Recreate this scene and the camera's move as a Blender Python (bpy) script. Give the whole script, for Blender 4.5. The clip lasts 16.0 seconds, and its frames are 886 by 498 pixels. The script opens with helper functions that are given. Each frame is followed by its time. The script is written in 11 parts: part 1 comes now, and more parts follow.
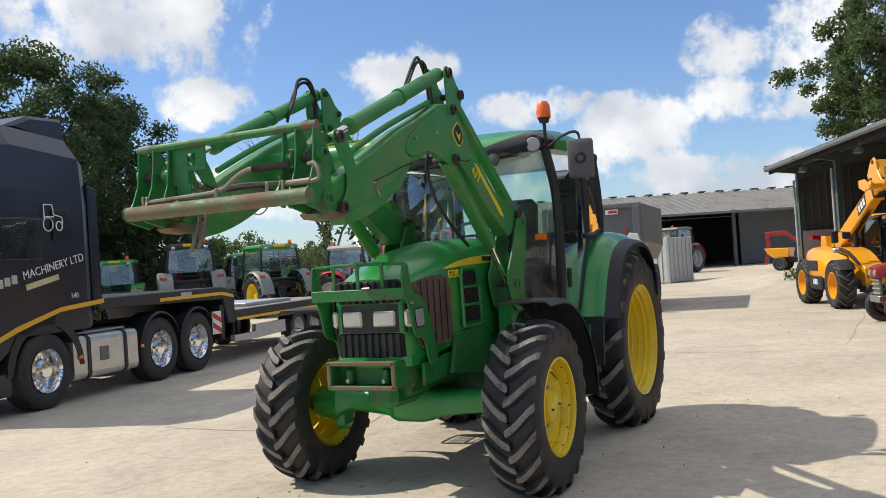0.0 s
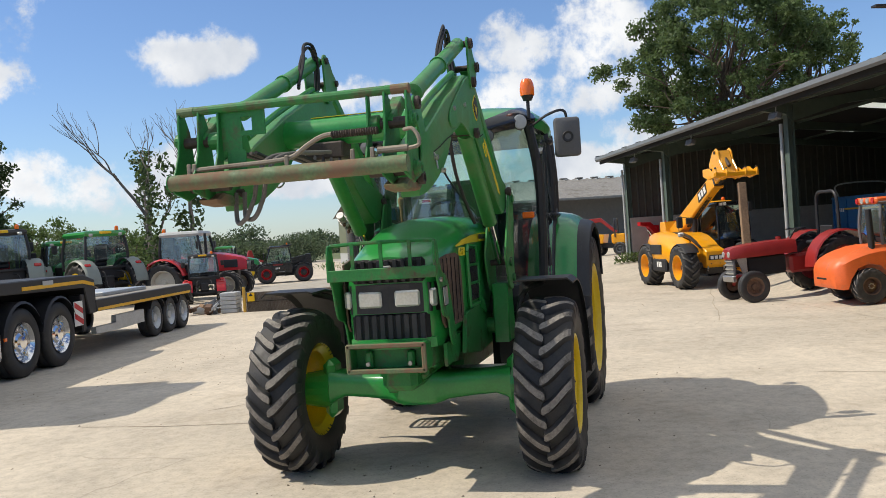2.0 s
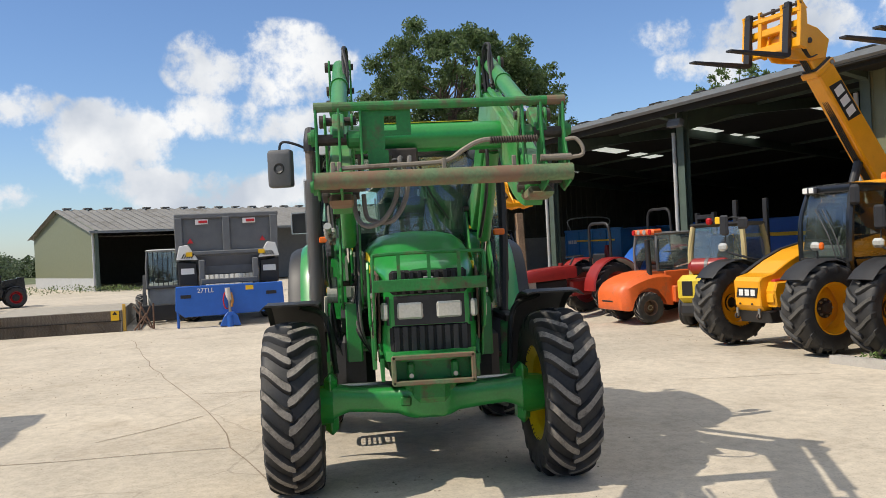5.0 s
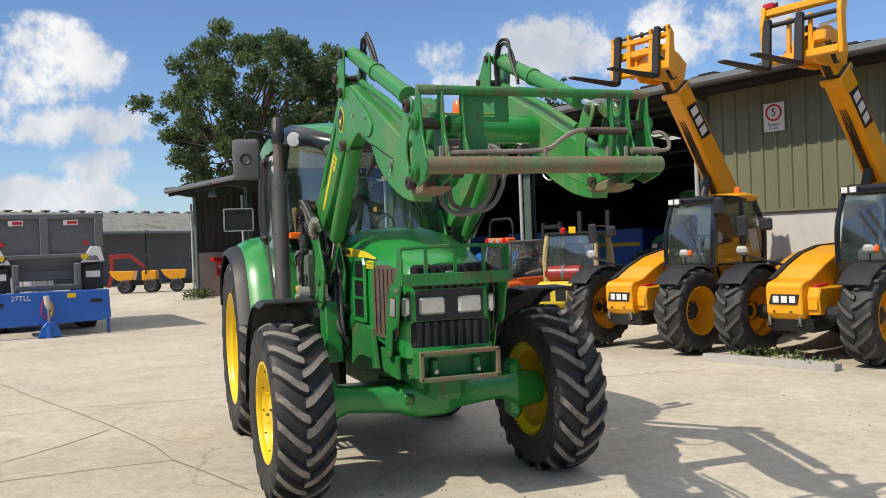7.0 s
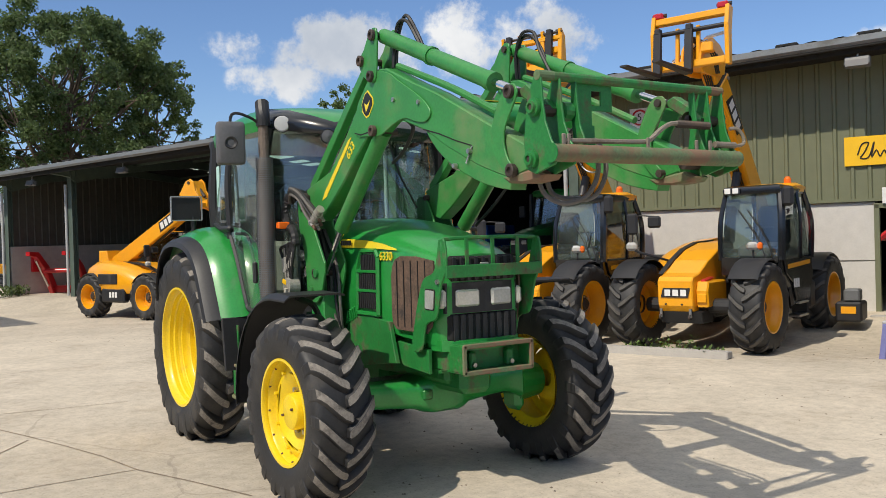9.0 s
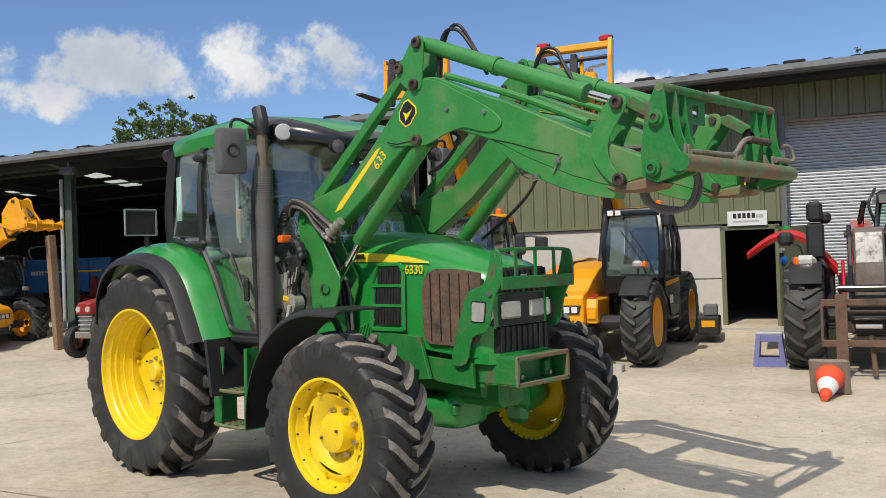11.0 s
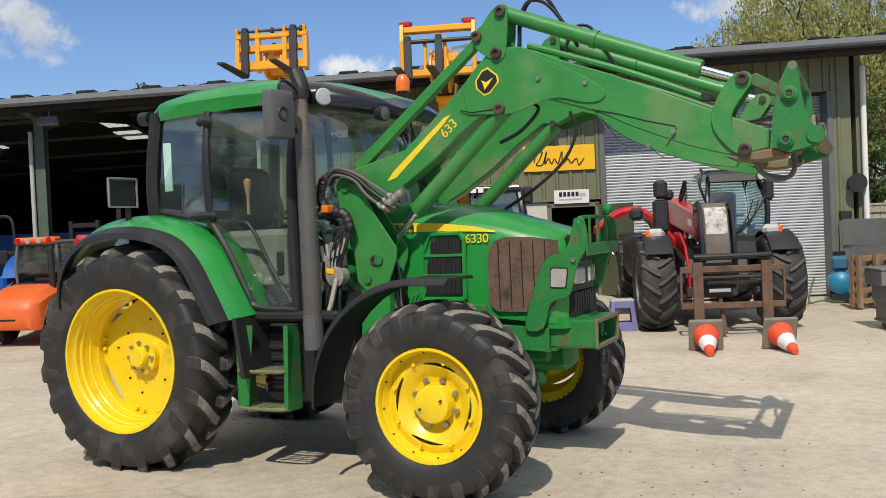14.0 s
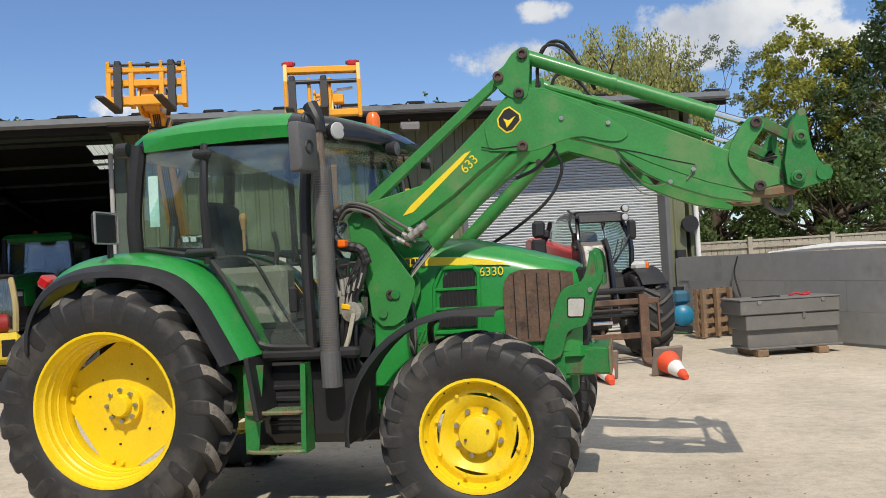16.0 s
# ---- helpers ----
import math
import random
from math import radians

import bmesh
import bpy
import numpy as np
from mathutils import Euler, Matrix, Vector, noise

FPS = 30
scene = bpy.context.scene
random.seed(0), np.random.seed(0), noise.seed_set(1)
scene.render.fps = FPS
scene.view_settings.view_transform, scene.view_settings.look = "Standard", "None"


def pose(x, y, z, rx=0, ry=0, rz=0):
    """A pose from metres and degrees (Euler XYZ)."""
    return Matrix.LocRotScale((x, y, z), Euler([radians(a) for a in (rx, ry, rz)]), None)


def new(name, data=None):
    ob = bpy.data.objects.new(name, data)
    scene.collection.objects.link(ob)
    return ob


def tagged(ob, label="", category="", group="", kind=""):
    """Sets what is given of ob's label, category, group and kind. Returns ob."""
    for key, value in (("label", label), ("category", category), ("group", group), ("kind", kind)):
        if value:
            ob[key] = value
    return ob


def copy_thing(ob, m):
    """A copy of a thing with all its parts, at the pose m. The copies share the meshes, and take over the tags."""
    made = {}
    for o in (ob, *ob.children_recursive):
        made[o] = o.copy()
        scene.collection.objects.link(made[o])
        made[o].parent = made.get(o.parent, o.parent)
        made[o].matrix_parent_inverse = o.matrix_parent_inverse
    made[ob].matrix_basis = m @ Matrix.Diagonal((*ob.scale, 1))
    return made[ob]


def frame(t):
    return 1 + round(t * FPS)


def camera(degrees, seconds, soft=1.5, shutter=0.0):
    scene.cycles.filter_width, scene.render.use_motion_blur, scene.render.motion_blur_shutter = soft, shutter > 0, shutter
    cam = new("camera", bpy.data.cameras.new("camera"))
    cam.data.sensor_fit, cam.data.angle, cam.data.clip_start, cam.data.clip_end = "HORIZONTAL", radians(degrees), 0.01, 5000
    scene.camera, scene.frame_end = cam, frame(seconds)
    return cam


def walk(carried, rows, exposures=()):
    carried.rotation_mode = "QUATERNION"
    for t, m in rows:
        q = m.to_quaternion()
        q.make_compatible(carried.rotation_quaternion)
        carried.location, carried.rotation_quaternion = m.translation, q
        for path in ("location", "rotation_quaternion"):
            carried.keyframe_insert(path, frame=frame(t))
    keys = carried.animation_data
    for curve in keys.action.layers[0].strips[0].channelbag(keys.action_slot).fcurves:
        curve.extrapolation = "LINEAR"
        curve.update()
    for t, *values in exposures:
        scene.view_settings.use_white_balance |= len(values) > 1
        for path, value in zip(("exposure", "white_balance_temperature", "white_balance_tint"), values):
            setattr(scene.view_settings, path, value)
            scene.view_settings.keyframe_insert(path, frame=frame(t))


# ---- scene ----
cam = camera(52.7, 16.0, 0.7)
METRES, EYE, TILT, LEAN, TURN = 12.16, 1.62, 0.0, 0.0, 117.32
ROWS = [
    (0.0, 0.0, 0.0, 0.0, 0.04, 0.62, 3.79),
    (0.5, -0.0285, 0.0095, 0.0015, -3.14, 0.28, 3.89),
    (1.0, -0.0609, 0.0102, 0.0027, -6.55, -0.23, 3.89),
    (1.5, -0.0881, 0.0196, 0.0009, -9.81, -0.76, 3.9),
    (2.0, -0.1175, 0.0285, 0.0015, -12.76, -0.96, 3.95),
    (2.5, -0.1509, 0.0258, 0.0031, -15.67, -0.8, 4.09),
    (3.0, -0.1783, 0.0383, 0.0027, -18.76, -0.53, 4.17),
    (3.5, -0.2061, 0.048, 0.0022, -22.06, -0.37, 3.94),
    (4.0, -0.2367, 0.0582, 0.003, -25.54, -0.43, 3.49),
    (6.5, -0.3601, 0.1577, 0.0002, -43.17, 0.08, 2.32),
    (7.0, -0.3824, 0.1797, -0.0013, -46.74, -0.07, 2.16),
    (7.5, -0.396, 0.2073, 0.0006, -50.11, -0.41, 1.89),
    (8.0, -0.4184, 0.2318, -0.0005, -53.41, -0.67, 1.62),
    (8.5, -0.4356, 0.2549, -0.0022, -56.57, -0.76, 1.55),
    (9.0, -0.4474, 0.2825, -0.0007, -59.78, -0.66, 1.67),
    (11.5, -0.497, 0.4332, -0.0046, -77.09, 0.67, 1.98),
    (12.0, -0.4988, 0.4609, -0.0047, -80.34, 0.45, 2.12),
    (12.5, -0.5082, 0.4941, -0.003, -83.66, 0.04, 2.4),
    (13.0, -0.5057, 0.5231, -0.0041, -86.6, -0.45, 2.48),
    (13.5, -0.5068, 0.5525, -0.0049, -89.23, -0.92, 2.49),
    (14.0, -0.5174, 0.5835, -0.0043, -91.79, -1.18, 2.54),
    (14.5, -0.5137, 0.6138, -0.0055, -94.73, -1.14, 2.73),
    (15.0, -0.5175, 0.6448, -0.0063, -98.11, -0.53, 2.97),
    (15.5, -0.5185, 0.6757, -0.0056, -101.87, 0.27, 3.15),
    (16.0, -0.5068, 0.7048, -0.0043, -105.43, 1.02, 3.28),
]
walk(cam, [(t, pose(8.145, 3.231, EYE, TILT, LEAN, TURN) @ pose(METRES * x, METRES * y, METRES * z, 90 + pitch, roll, yaw)) for t, x, y, z, yaw, pitch, roll in ROWS],
     [(0.0, 0.25), (4.0, 0.22), (7.0, 0.18), (9.0, 0.1), (12.0, 0.05), (16.0, 0.05)])

# ---- light ----
SUN = Vector((0.42, -1.70, 2.0)).normalized()
sun_data = bpy.data.lights.new("sun", "SUN")
sun_data.energy, sun_data.angle, sun_data.color = 3.6, radians(0.53), (1.0, 0.91, 0.77)
sun_lamp = new("sun", sun_data)
sun_lamp.rotation_euler = SUN.to_track_quat("Z", "Y").to_euler()

world = bpy.data.worlds.new("summer_sky")
scene.world = world
world.use_nodes = True
wn, wl = world.node_tree.nodes, world.node_tree.links
wn.clear()


sky = wn.new("ShaderNodeTexSky")
sky.sky_type = "NISHITA"
sky.sun_disc = False
sky.sun_elevation = math.asin(SUN.z)
sky.sun_rotation = math.atan2(SUN.x, SUN.y)
sky.air_density, sky.dust_density, sky.ozone_density = 1.0, 0.3, 1.8
coord = wn.new("ShaderNodeTexCoord")


def math_node(op, a, b=None, c=None, clamp=False):
    n = wn.new("ShaderNodeMath")
    n.operation, n.use_clamp = op, clamp
    for i, v in enumerate((a, b, c)):
        if v is None:
            continue
        if isinstance(v, (int, float)):
            n.inputs[i].default_value = v
        else:
            wl.new(v, n.inputs[i])
    return n.outputs[0]


# cumulus: direction (azimuth from +x, elevation), half width and half height in degrees
CLOUDS = [(227, 15, 9, 3.6), (222, 10.6, 3.4, 1.6), (209.5, 12, 3.4, 1.9), (196, 7.2, 5, 2.2), (188.2, 11.6, 3, 2), (188.5, 8.4, 3, 1.7), (202.6, 9, 3, 1.3), (191, 4.2, 5, 1.5), (222, 5.0, 5, 1.8), (216, 4.0, 5, 1.6),
          (200.4, 8.7, 3.4, 1.5), (205, 6.5, 4, 1.6), (203, 4, 5, 1.2), (184.5, 11.5, 4.2, 2.5), (210.5, 5, 3, 1.5), (182.5, 7.8, 4, 1.6), (181.3, 5.8, 3.4, 1.3), (184, 4, 5, 1.3),
          (153, 12.4, 7.5, 2.1), (157.4, 10.1, 3, 1.4), (144.5, 12.6, 7, 2.3), (95, 15.3, 2, 0.8), (83.5, 13.4, 6, 2.2), (97, 12.8, 3.6, 1.3), (78, 11.4, 4, 1.3), (121, 10.6, 3, 0.9),
          (60, 18, 9, 3), (30, 26, 12, 5), (-20, 22, 12, 5), (-60, 32, 11, 5), (-110, 26, 14, 6), (250, 32, 11, 5), (170, 34, 10, 4), (110, 40, 9, 4)]
stretch = wn.new("ShaderNodeTexNoise")
stretch.inputs["Scale"].default_value, stretch.inputs["Detail"].default_value, stretch.inputs["Roughness"].default_value = 13.0, 9.0, 0.62
wl.new(coord.outputs["Generated"], stretch.inputs["Vector"])
total = None
for az, el, hw, hh in CLOUDS:
    a, e = radians(az), radians(el)
    east = Vector((-math.sin(a), math.cos(a), 0))
    out = Vector((math.cos(a) * math.cos(e), math.sin(a) * math.cos(e), math.sin(e)))
    up = out.cross(east)
    terms = []
    for axis, half in ((east, hw), (up, hh)):
        d = wn.new("ShaderNodeVectorMath")
        d.operation = "DOT_PRODUCT"
        wl.new(coord.outputs["Generated"], d.inputs[0])
        d.inputs[1].default_value = axis / math.sin(radians(half * 1.25))
        terms.append(math_node("MULTIPLY", d.outputs["Value"], d.outputs["Value"]))
    d = wn.new("ShaderNodeVectorMath")
    d.operation = "DOT_PRODUCT"
    wl.new(coord.outputs["Generated"], d.inputs[0])
    d.inputs[1].default_value = out
    front = math_node("GREATER_THAN", d.outputs["Value"], 0.2)
    blob = math_node("SUBTRACT", 1.0, math_node("ADD", *terms), clamp=True)
    blob = math_node("MULTIPLY", blob, front)
    total = blob if total is None else math_node("MAXIMUM", total, blob)
lumps = math_node("MULTIPLY_ADD", stretch.outputs["Fac"], 4.6, -2.42)
cover = math_node("ADD", math_node("MULTIPLY", total, 1.22), lumps)
ramp = wn.new("ShaderNodeMapRange")
ramp.interpolation_type = "SMOOTHSTEP"
ramp.inputs["From Min"].default_value, ramp.inputs["From Max"].default_value = 0.22, 0.95
wl.new(cover, ramp.inputs["Value"])
has = math_node("GREATER_THAN", total, 0.001)
local_fac = math_node("MULTIPLY", ramp.outputs["Result"], math_node("MULTIPLY", math_node("MINIMUM", math_node("MULTIPLY", total, 6.0), 1.0), has))
# broken cumulus over the rest of the sky, high above the horizon: out of view, added to lift the fill light
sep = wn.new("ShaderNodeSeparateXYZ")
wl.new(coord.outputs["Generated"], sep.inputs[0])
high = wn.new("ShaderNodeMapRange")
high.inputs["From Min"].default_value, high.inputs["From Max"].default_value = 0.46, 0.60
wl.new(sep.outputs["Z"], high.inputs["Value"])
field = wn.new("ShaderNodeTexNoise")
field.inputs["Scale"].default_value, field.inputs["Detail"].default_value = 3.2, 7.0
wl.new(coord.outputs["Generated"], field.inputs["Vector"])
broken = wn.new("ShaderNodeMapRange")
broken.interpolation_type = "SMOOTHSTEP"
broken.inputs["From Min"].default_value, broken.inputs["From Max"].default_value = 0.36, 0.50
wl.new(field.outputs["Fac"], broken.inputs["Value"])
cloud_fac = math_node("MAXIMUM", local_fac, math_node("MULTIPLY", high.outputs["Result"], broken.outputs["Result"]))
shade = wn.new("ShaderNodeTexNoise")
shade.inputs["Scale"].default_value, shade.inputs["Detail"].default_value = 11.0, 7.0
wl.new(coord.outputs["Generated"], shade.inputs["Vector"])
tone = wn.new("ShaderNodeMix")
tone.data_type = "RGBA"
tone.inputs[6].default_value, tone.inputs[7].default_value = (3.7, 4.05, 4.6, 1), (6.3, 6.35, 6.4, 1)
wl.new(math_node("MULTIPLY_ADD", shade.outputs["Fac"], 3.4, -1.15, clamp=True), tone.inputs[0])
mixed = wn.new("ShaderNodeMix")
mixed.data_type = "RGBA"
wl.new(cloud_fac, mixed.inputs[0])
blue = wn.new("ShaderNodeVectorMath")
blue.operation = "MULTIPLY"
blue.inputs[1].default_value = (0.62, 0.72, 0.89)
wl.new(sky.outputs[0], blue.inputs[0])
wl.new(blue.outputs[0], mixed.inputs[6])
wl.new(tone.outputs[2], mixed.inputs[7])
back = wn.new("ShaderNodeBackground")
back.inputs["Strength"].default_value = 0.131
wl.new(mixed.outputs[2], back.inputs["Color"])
wout = wn.new("ShaderNodeOutputWorld")
wl.new(back.outputs[0], wout.inputs[0])

# ---- materials ----
MATS = {}


def mat(name, color, rough=0.5, metal=0.0, var=0.12, scale=6.0, fine=60.0, bump=0.0, dirt=None, dirt_amount=0.0, coat=0.0, dirt_scale=2.5, emit=0.0):
    """A surface with two scales of variation, optional dirt in patches and fine relief."""
    m = bpy.data.materials.new(name)
    m.use_nodes = True
    nt = m.node_tree
    n, l = nt.nodes, nt.links
    b = n["Principled BSDF"]
    tc = n.new("ShaderNodeTexCoord")
    info = n.new("ShaderNodeObjectInfo")
    shift = n.new("ShaderNodeVectorMath")
    shift.operation = "MULTIPLY_ADD"
    l.new(tc.outputs["Object"], shift.inputs[0])
    shift.inputs[1].default_value = (1, 1, 1)
    comb = n.new("ShaderNodeCombineXYZ")
    mul = n.new("ShaderNodeMath")
    mul.operation = "MULTIPLY"
    mul.inputs[1].default_value = 37.0
    l.new(info.outputs["Random"], mul.inputs[0])
    l.new(mul.outputs[0], comb.inputs[0])
    l.new(comb.outputs[0], shift.inputs[2])
    big, small = n.new("ShaderNodeTexNoise"), n.new("ShaderNodeTexNoise")
    for t, s, d in ((big, scale, 4.0), (small, fine, 3.0)):
        t.inputs["Scale"].default_value, t.inputs["Detail"].default_value = s, d
        l.new(shift.outputs[0], t.inputs["Vector"])
    add = n.new("ShaderNodeMath")
    add.operation = "ADD"
    l.new(big.outputs["Fac"], add.inputs[0])
    l.new(small.outputs["Fac"], add.inputs[1])
    rng = n.new("ShaderNodeMapRange")
    rng.inputs["From Min"].default_value, rng.inputs["From Max"].default_value = 0.7, 1.3
    rng.inputs["To Min"].default_value, rng.inputs["To Max"].default_value = 1 - var, 1 + var
    l.new(add.outputs[0], rng.inputs["Value"])
    tint = n.new("ShaderNodeVectorMath")
    tint.operation = "SCALE"
    tint.inputs[0].default_value = color[:3]
    l.new(rng.outputs["Result"], tint.inputs["Scale"])
    col = tint.outputs[0]
    rough_socket = None
    if dirt:
        dn = n.new("ShaderNodeTexNoise")
        dn.inputs["Scale"].default_value, dn.inputs["Detail"].default_value, dn.inputs["Roughness"].default_value = dirt_scale, 9.0, 0.68
        l.new(shift.outputs[0], dn.inputs["Vector"])
        dr = n.new("ShaderNodeMapRange")
        lo = 0.72 - 0.42 * dirt_amount
        dr.inputs["From Min"].default_value, dr.inputs["From Max"].default_value = lo, lo + 0.16
        l.new(dn.outputs["Fac"], dr.inputs["Value"])
        mx = n.new("ShaderNodeMix")
        mx.data_type = "RGBA"
        l.new(dr.outputs["Result"], mx.inputs[0])
        l.new(col, mx.inputs[6])
        mx.inputs[7].default_value = (*dirt, 1)
        col = mx.outputs[2]
        rr = n.new("ShaderNodeMapRange")
        rr.inputs["To Min"].default_value, rr.inputs["To Max"].default_value = rough, min(1.0, rough + 0.4)
        l.new(dr.outputs["Result"], rr.inputs["Value"])
        rough_socket = rr.outputs["Result"]
    l.new(col, b.inputs["Base Color"])
    b.inputs["Roughness"].default_value, b.inputs["Metallic"].default_value = rough, metal
    if rough_socket:
        l.new(rough_socket, b.inputs["Roughness"])
    b.inputs["Coat Weight"].default_value = coat
    b.inputs["Coat Roughness"].default_value = 0.12
    if bump:
        bp = n.new("ShaderNodeBump")
        bp.inputs["Strength"].default_value, bp.inputs["Distance"].default_value = 0.6, bump
        l.new(add.outputs[0], bp.inputs["Height"])
        l.new(bp.outputs[0], b.inputs["Normal"])
    if emit:
        b.inputs["Emission Color"].default_value = (*color[:3], 1)
        b.inputs["Emission Strength"].default_value = emit
    MATS[name] = m
    return m


def glass(name, color=(0.75, 0.85, 0.82), rough=0.02, haze=0.055, base=0.055):
    """Thin tinted window glass: part clear, part mirror."""
    m = bpy.data.materials.new(name)
    m.use_nodes = True
    n, l = m.node_tree.nodes, m.node_tree.links
    n.clear()
    clear, gloss, mix, out = (n.new(k) for k in ("ShaderNodeBsdfTransparent", "ShaderNodeBsdfGlossy", "ShaderNodeMixShader", "ShaderNodeOutputMaterial"))
    clear.inputs[0].default_value = (*color, 1)
    gloss.inputs["Roughness"].default_value = rough
    fr = n.new("ShaderNodeFresnel")
    fr.inputs[0].default_value = 1.52
    sc = n.new("ShaderNodeMath")
    sc.operation = "MULTIPLY_ADD"
    sc.inputs[1].default_value, sc.inputs[2].default_value = 1.6, base
    l.new(fr.outputs[0], sc.inputs[0])
    l.new(sc.outputs[0], mix.inputs[0])
    l.new(clear.outputs[0], mix.inputs[1])
    l.new(gloss.outputs[0], mix.inputs[2])
    # diffuse layer: dust on the pane, plus a painted haze for sky reflections
    haze_film, dusty = n.new("ShaderNodeBsdfDiffuse"), n.new("ShaderNodeMixShader")
    haze_film.inputs[0].default_value = (0.46, 0.56, 0.53, 1)
    tc = n.new("ShaderNodeTexCoord")
    smear = n.new("ShaderNodeTexNoise")
    smear.inputs["Scale"].default_value, smear.inputs["Detail"].default_value = 3.0, 6.0
    l.new(tc.outputs["Object"], smear.inputs["Vector"])
    amount = n.new("ShaderNodeMapRange")
    amount.inputs["From Min"].default_value, amount.inputs["From Max"].default_value = 0.3, 0.75
    amount.inputs["To Min"].default_value, amount.inputs["To Max"].default_value = 0.004, haze
    l.new(smear.outputs["Fac"], amount.inputs["Value"])
    l.new(amount.outputs["Result"], dusty.inputs[0])
    l.new(mix.outputs[0], dusty.inputs[1])
    l.new(haze_film.outputs[0], dusty.inputs[2])
    l.new(dusty.outputs[0], out.inputs[0])
    MATS[name] = m
    return m


DUST = (0.30, 0.25, 0.19)
RUST = (0.16, 0.07, 0.03)
GREEN = mat("green_paint", (0.018, 0.250, 0.044), 0.32, var=0.12, coat=0.45, dirt=(0.075, 0.20, 0.08), dirt_amount=0.36, bump=0.0005)
GREEN_ARM = mat("faded_green_paint", (0.034, 0.222, 0.047), 0.44, var=0.14, coat=0.12, dirt=(0.128, 0.22, 0.085), dirt_amount=0.50, bump=0.0008, dirt_scale=1.8)
GREEN_WORN = mat("worn_green_paint", (0.018, 0.185, 0.038), 0.48, var=0.18, dirt=(0.105, 0.078, 0.05), dirt_amount=0.48, bump=0.001, dirt_scale=6.0)
GREEN_RUST = mat("scuffed_green_steel", (0.105, 0.165, 0.075), 0.6, var=0.25, dirt=(0.20, 0.125, 0.08), dirt_amount=0.68, bump=0.002, dirt_scale=5.0)
YELLOW = mat("yellow_wheel_paint", (0.80, 0.575, 0.012), 0.38, var=0.08, coat=0.2, dirt=(0.40, 0.28, 0.05), dirt_amount=0.22, bump=0.0006)
YELLOW_DECAL = mat("yellow_decal", (0.80, 0.62, 0.03), 0.4, var=0.05)
RUBBER = mat("tyre_rubber", (0.021, 0.021, 0.022), 0.58, var=0.25, dirt=(0.066, 0.061, 0.055), dirt_amount=0.5, bump=0.001, dirt_scale=3.0)
LUG_DUST = mat("dusty_tread", (0.21, 0.19, 0.165), 0.9, var=0.3, dirt=(0.06, 0.055, 0.05), dirt_amount=0.5, bump=0.002, dirt_scale=9.0)
LUG_CLEAN = mat("dull_tread", (0.085, 0.080, 0.073), 0.85, var=0.3, dirt=(0.10, 0.09, 0.08), dirt_amount=0.35, bump=0.002, dirt_scale=6.0)
BLACK = mat("black_plastic", (0.018, 0.018, 0.020), 0.5, var=0.2, dirt=(0.08, 0.075, 0.07), dirt_amount=0.25)
BLACK_GLOSS = mat("black_paint", (0.010, 0.011, 0.013), 0.25, var=0.1, coat=0.3)
GREY_PLASTIC = mat("grey_plastic", (0.10, 0.10, 0.105), 0.55, var=0.1)
STEEL = mat("bare_steel", (0.45, 0.44, 0.42), 0.35, metal=0.9, var=0.15, dirt=(0.2, 0.14, 0.09), dirt_amount=0.3)
COUPLING = mat("dull_coupling_metal", (0.36, 0.35, 0.31), 0.6, metal=0.35, var=0.2, dirt=(0.14, 0.11, 0.08), dirt_amount=0.4)
FENDER_GREY = mat("grey_mudguard", (0.20, 0.225, 0.20), 0.5, var=0.1)
CHROME = mat("polished_metal", (0.75, 0.75, 0.76), 0.12, metal=1.0, var=0.04)
GALV = mat("galvanised_steel", (0.50, 0.52, 0.53), 0.45, metal=0.7, var=0.15)
PIN_STEEL = mat("greasy_pin_steel", (0.058, 0.045, 0.038), 0.6, metal=0.3, var=0.3, dirt=(0.16, 0.11, 0.08), dirt_amount=0.4)
RUST_BROWN = mat("rust", (0.135, 0.078, 0.05), 0.85, var=0.3, dirt=(0.07, 0.05, 0.04), dirt_amount=0.5, bump=0.002)
GRILLE_BROWN = mat("dusty_grille_mesh", (0.12, 0.075, 0.05), 0.85, var=0.3, dirt=(0.045, 0.035, 0.03), dirt_amount=0.5, dirt_scale=8.0)
DARK = mat("dark_gap", (0.012, 0.012, 0.012), 0.9, var=0.1)
LAMP_CLEAR = mat("lamp_lens", (0.66, 0.66, 0.62), 0.22, metal=0.5, var=0.12, coat=0.6, scale=14, fine=70)
AMBER = mat("amber_lens", (0.85, 0.16, 0.012), 0.25, var=0.05, coat=0.4)
RED_LENS = mat("red_lens", (0.45, 0.01, 0.012), 0.25, var=0.05, coat=0.4)
CREAM_SEAT = mat("cab_trim", (0.20, 0.20, 0.17), 0.8, var=0.15)
GLASS = glass("cab_glass", (0.76, 0.92, 0.87), haze=0.095, base=0.075)
GLASS_DARK = glass("dark_glass", (0.84, 0.93, 0.90), haze=0.15, base=0.10)
# the dark tint stands in for dark reflections in the handlers' side panes
GLASS_SHADE = glass("shade_tinted_glass", (0.40, 0.46, 0.44), haze=0.05, base=0.06)
HOSE = mat("rubber_hose", (0.016, 0.016, 0.017), 0.55, var=0.2)
HOSE_GREY = mat("dusty_hose", (0.13, 0.12, 0.11), 0.75, var=0.2)
WHITE = mat("white_paint", (0.72, 0.72, 0.70), 0.45, var=0.06)
MACHINE_YELLOW = mat("machine_yellow", (0.82, 0.36, 0.008), 0.33, var=0.06, coat=0.3, dirt=(0.35, 0.2, 0.05), dirt_amount=0.15)
ORANGE = mat("orange_paint", (0.72, 0.13, 0.025), 0.45, var=0.1, dirt=(0.35, 0.15, 0.08), dirt_amount=0.35)
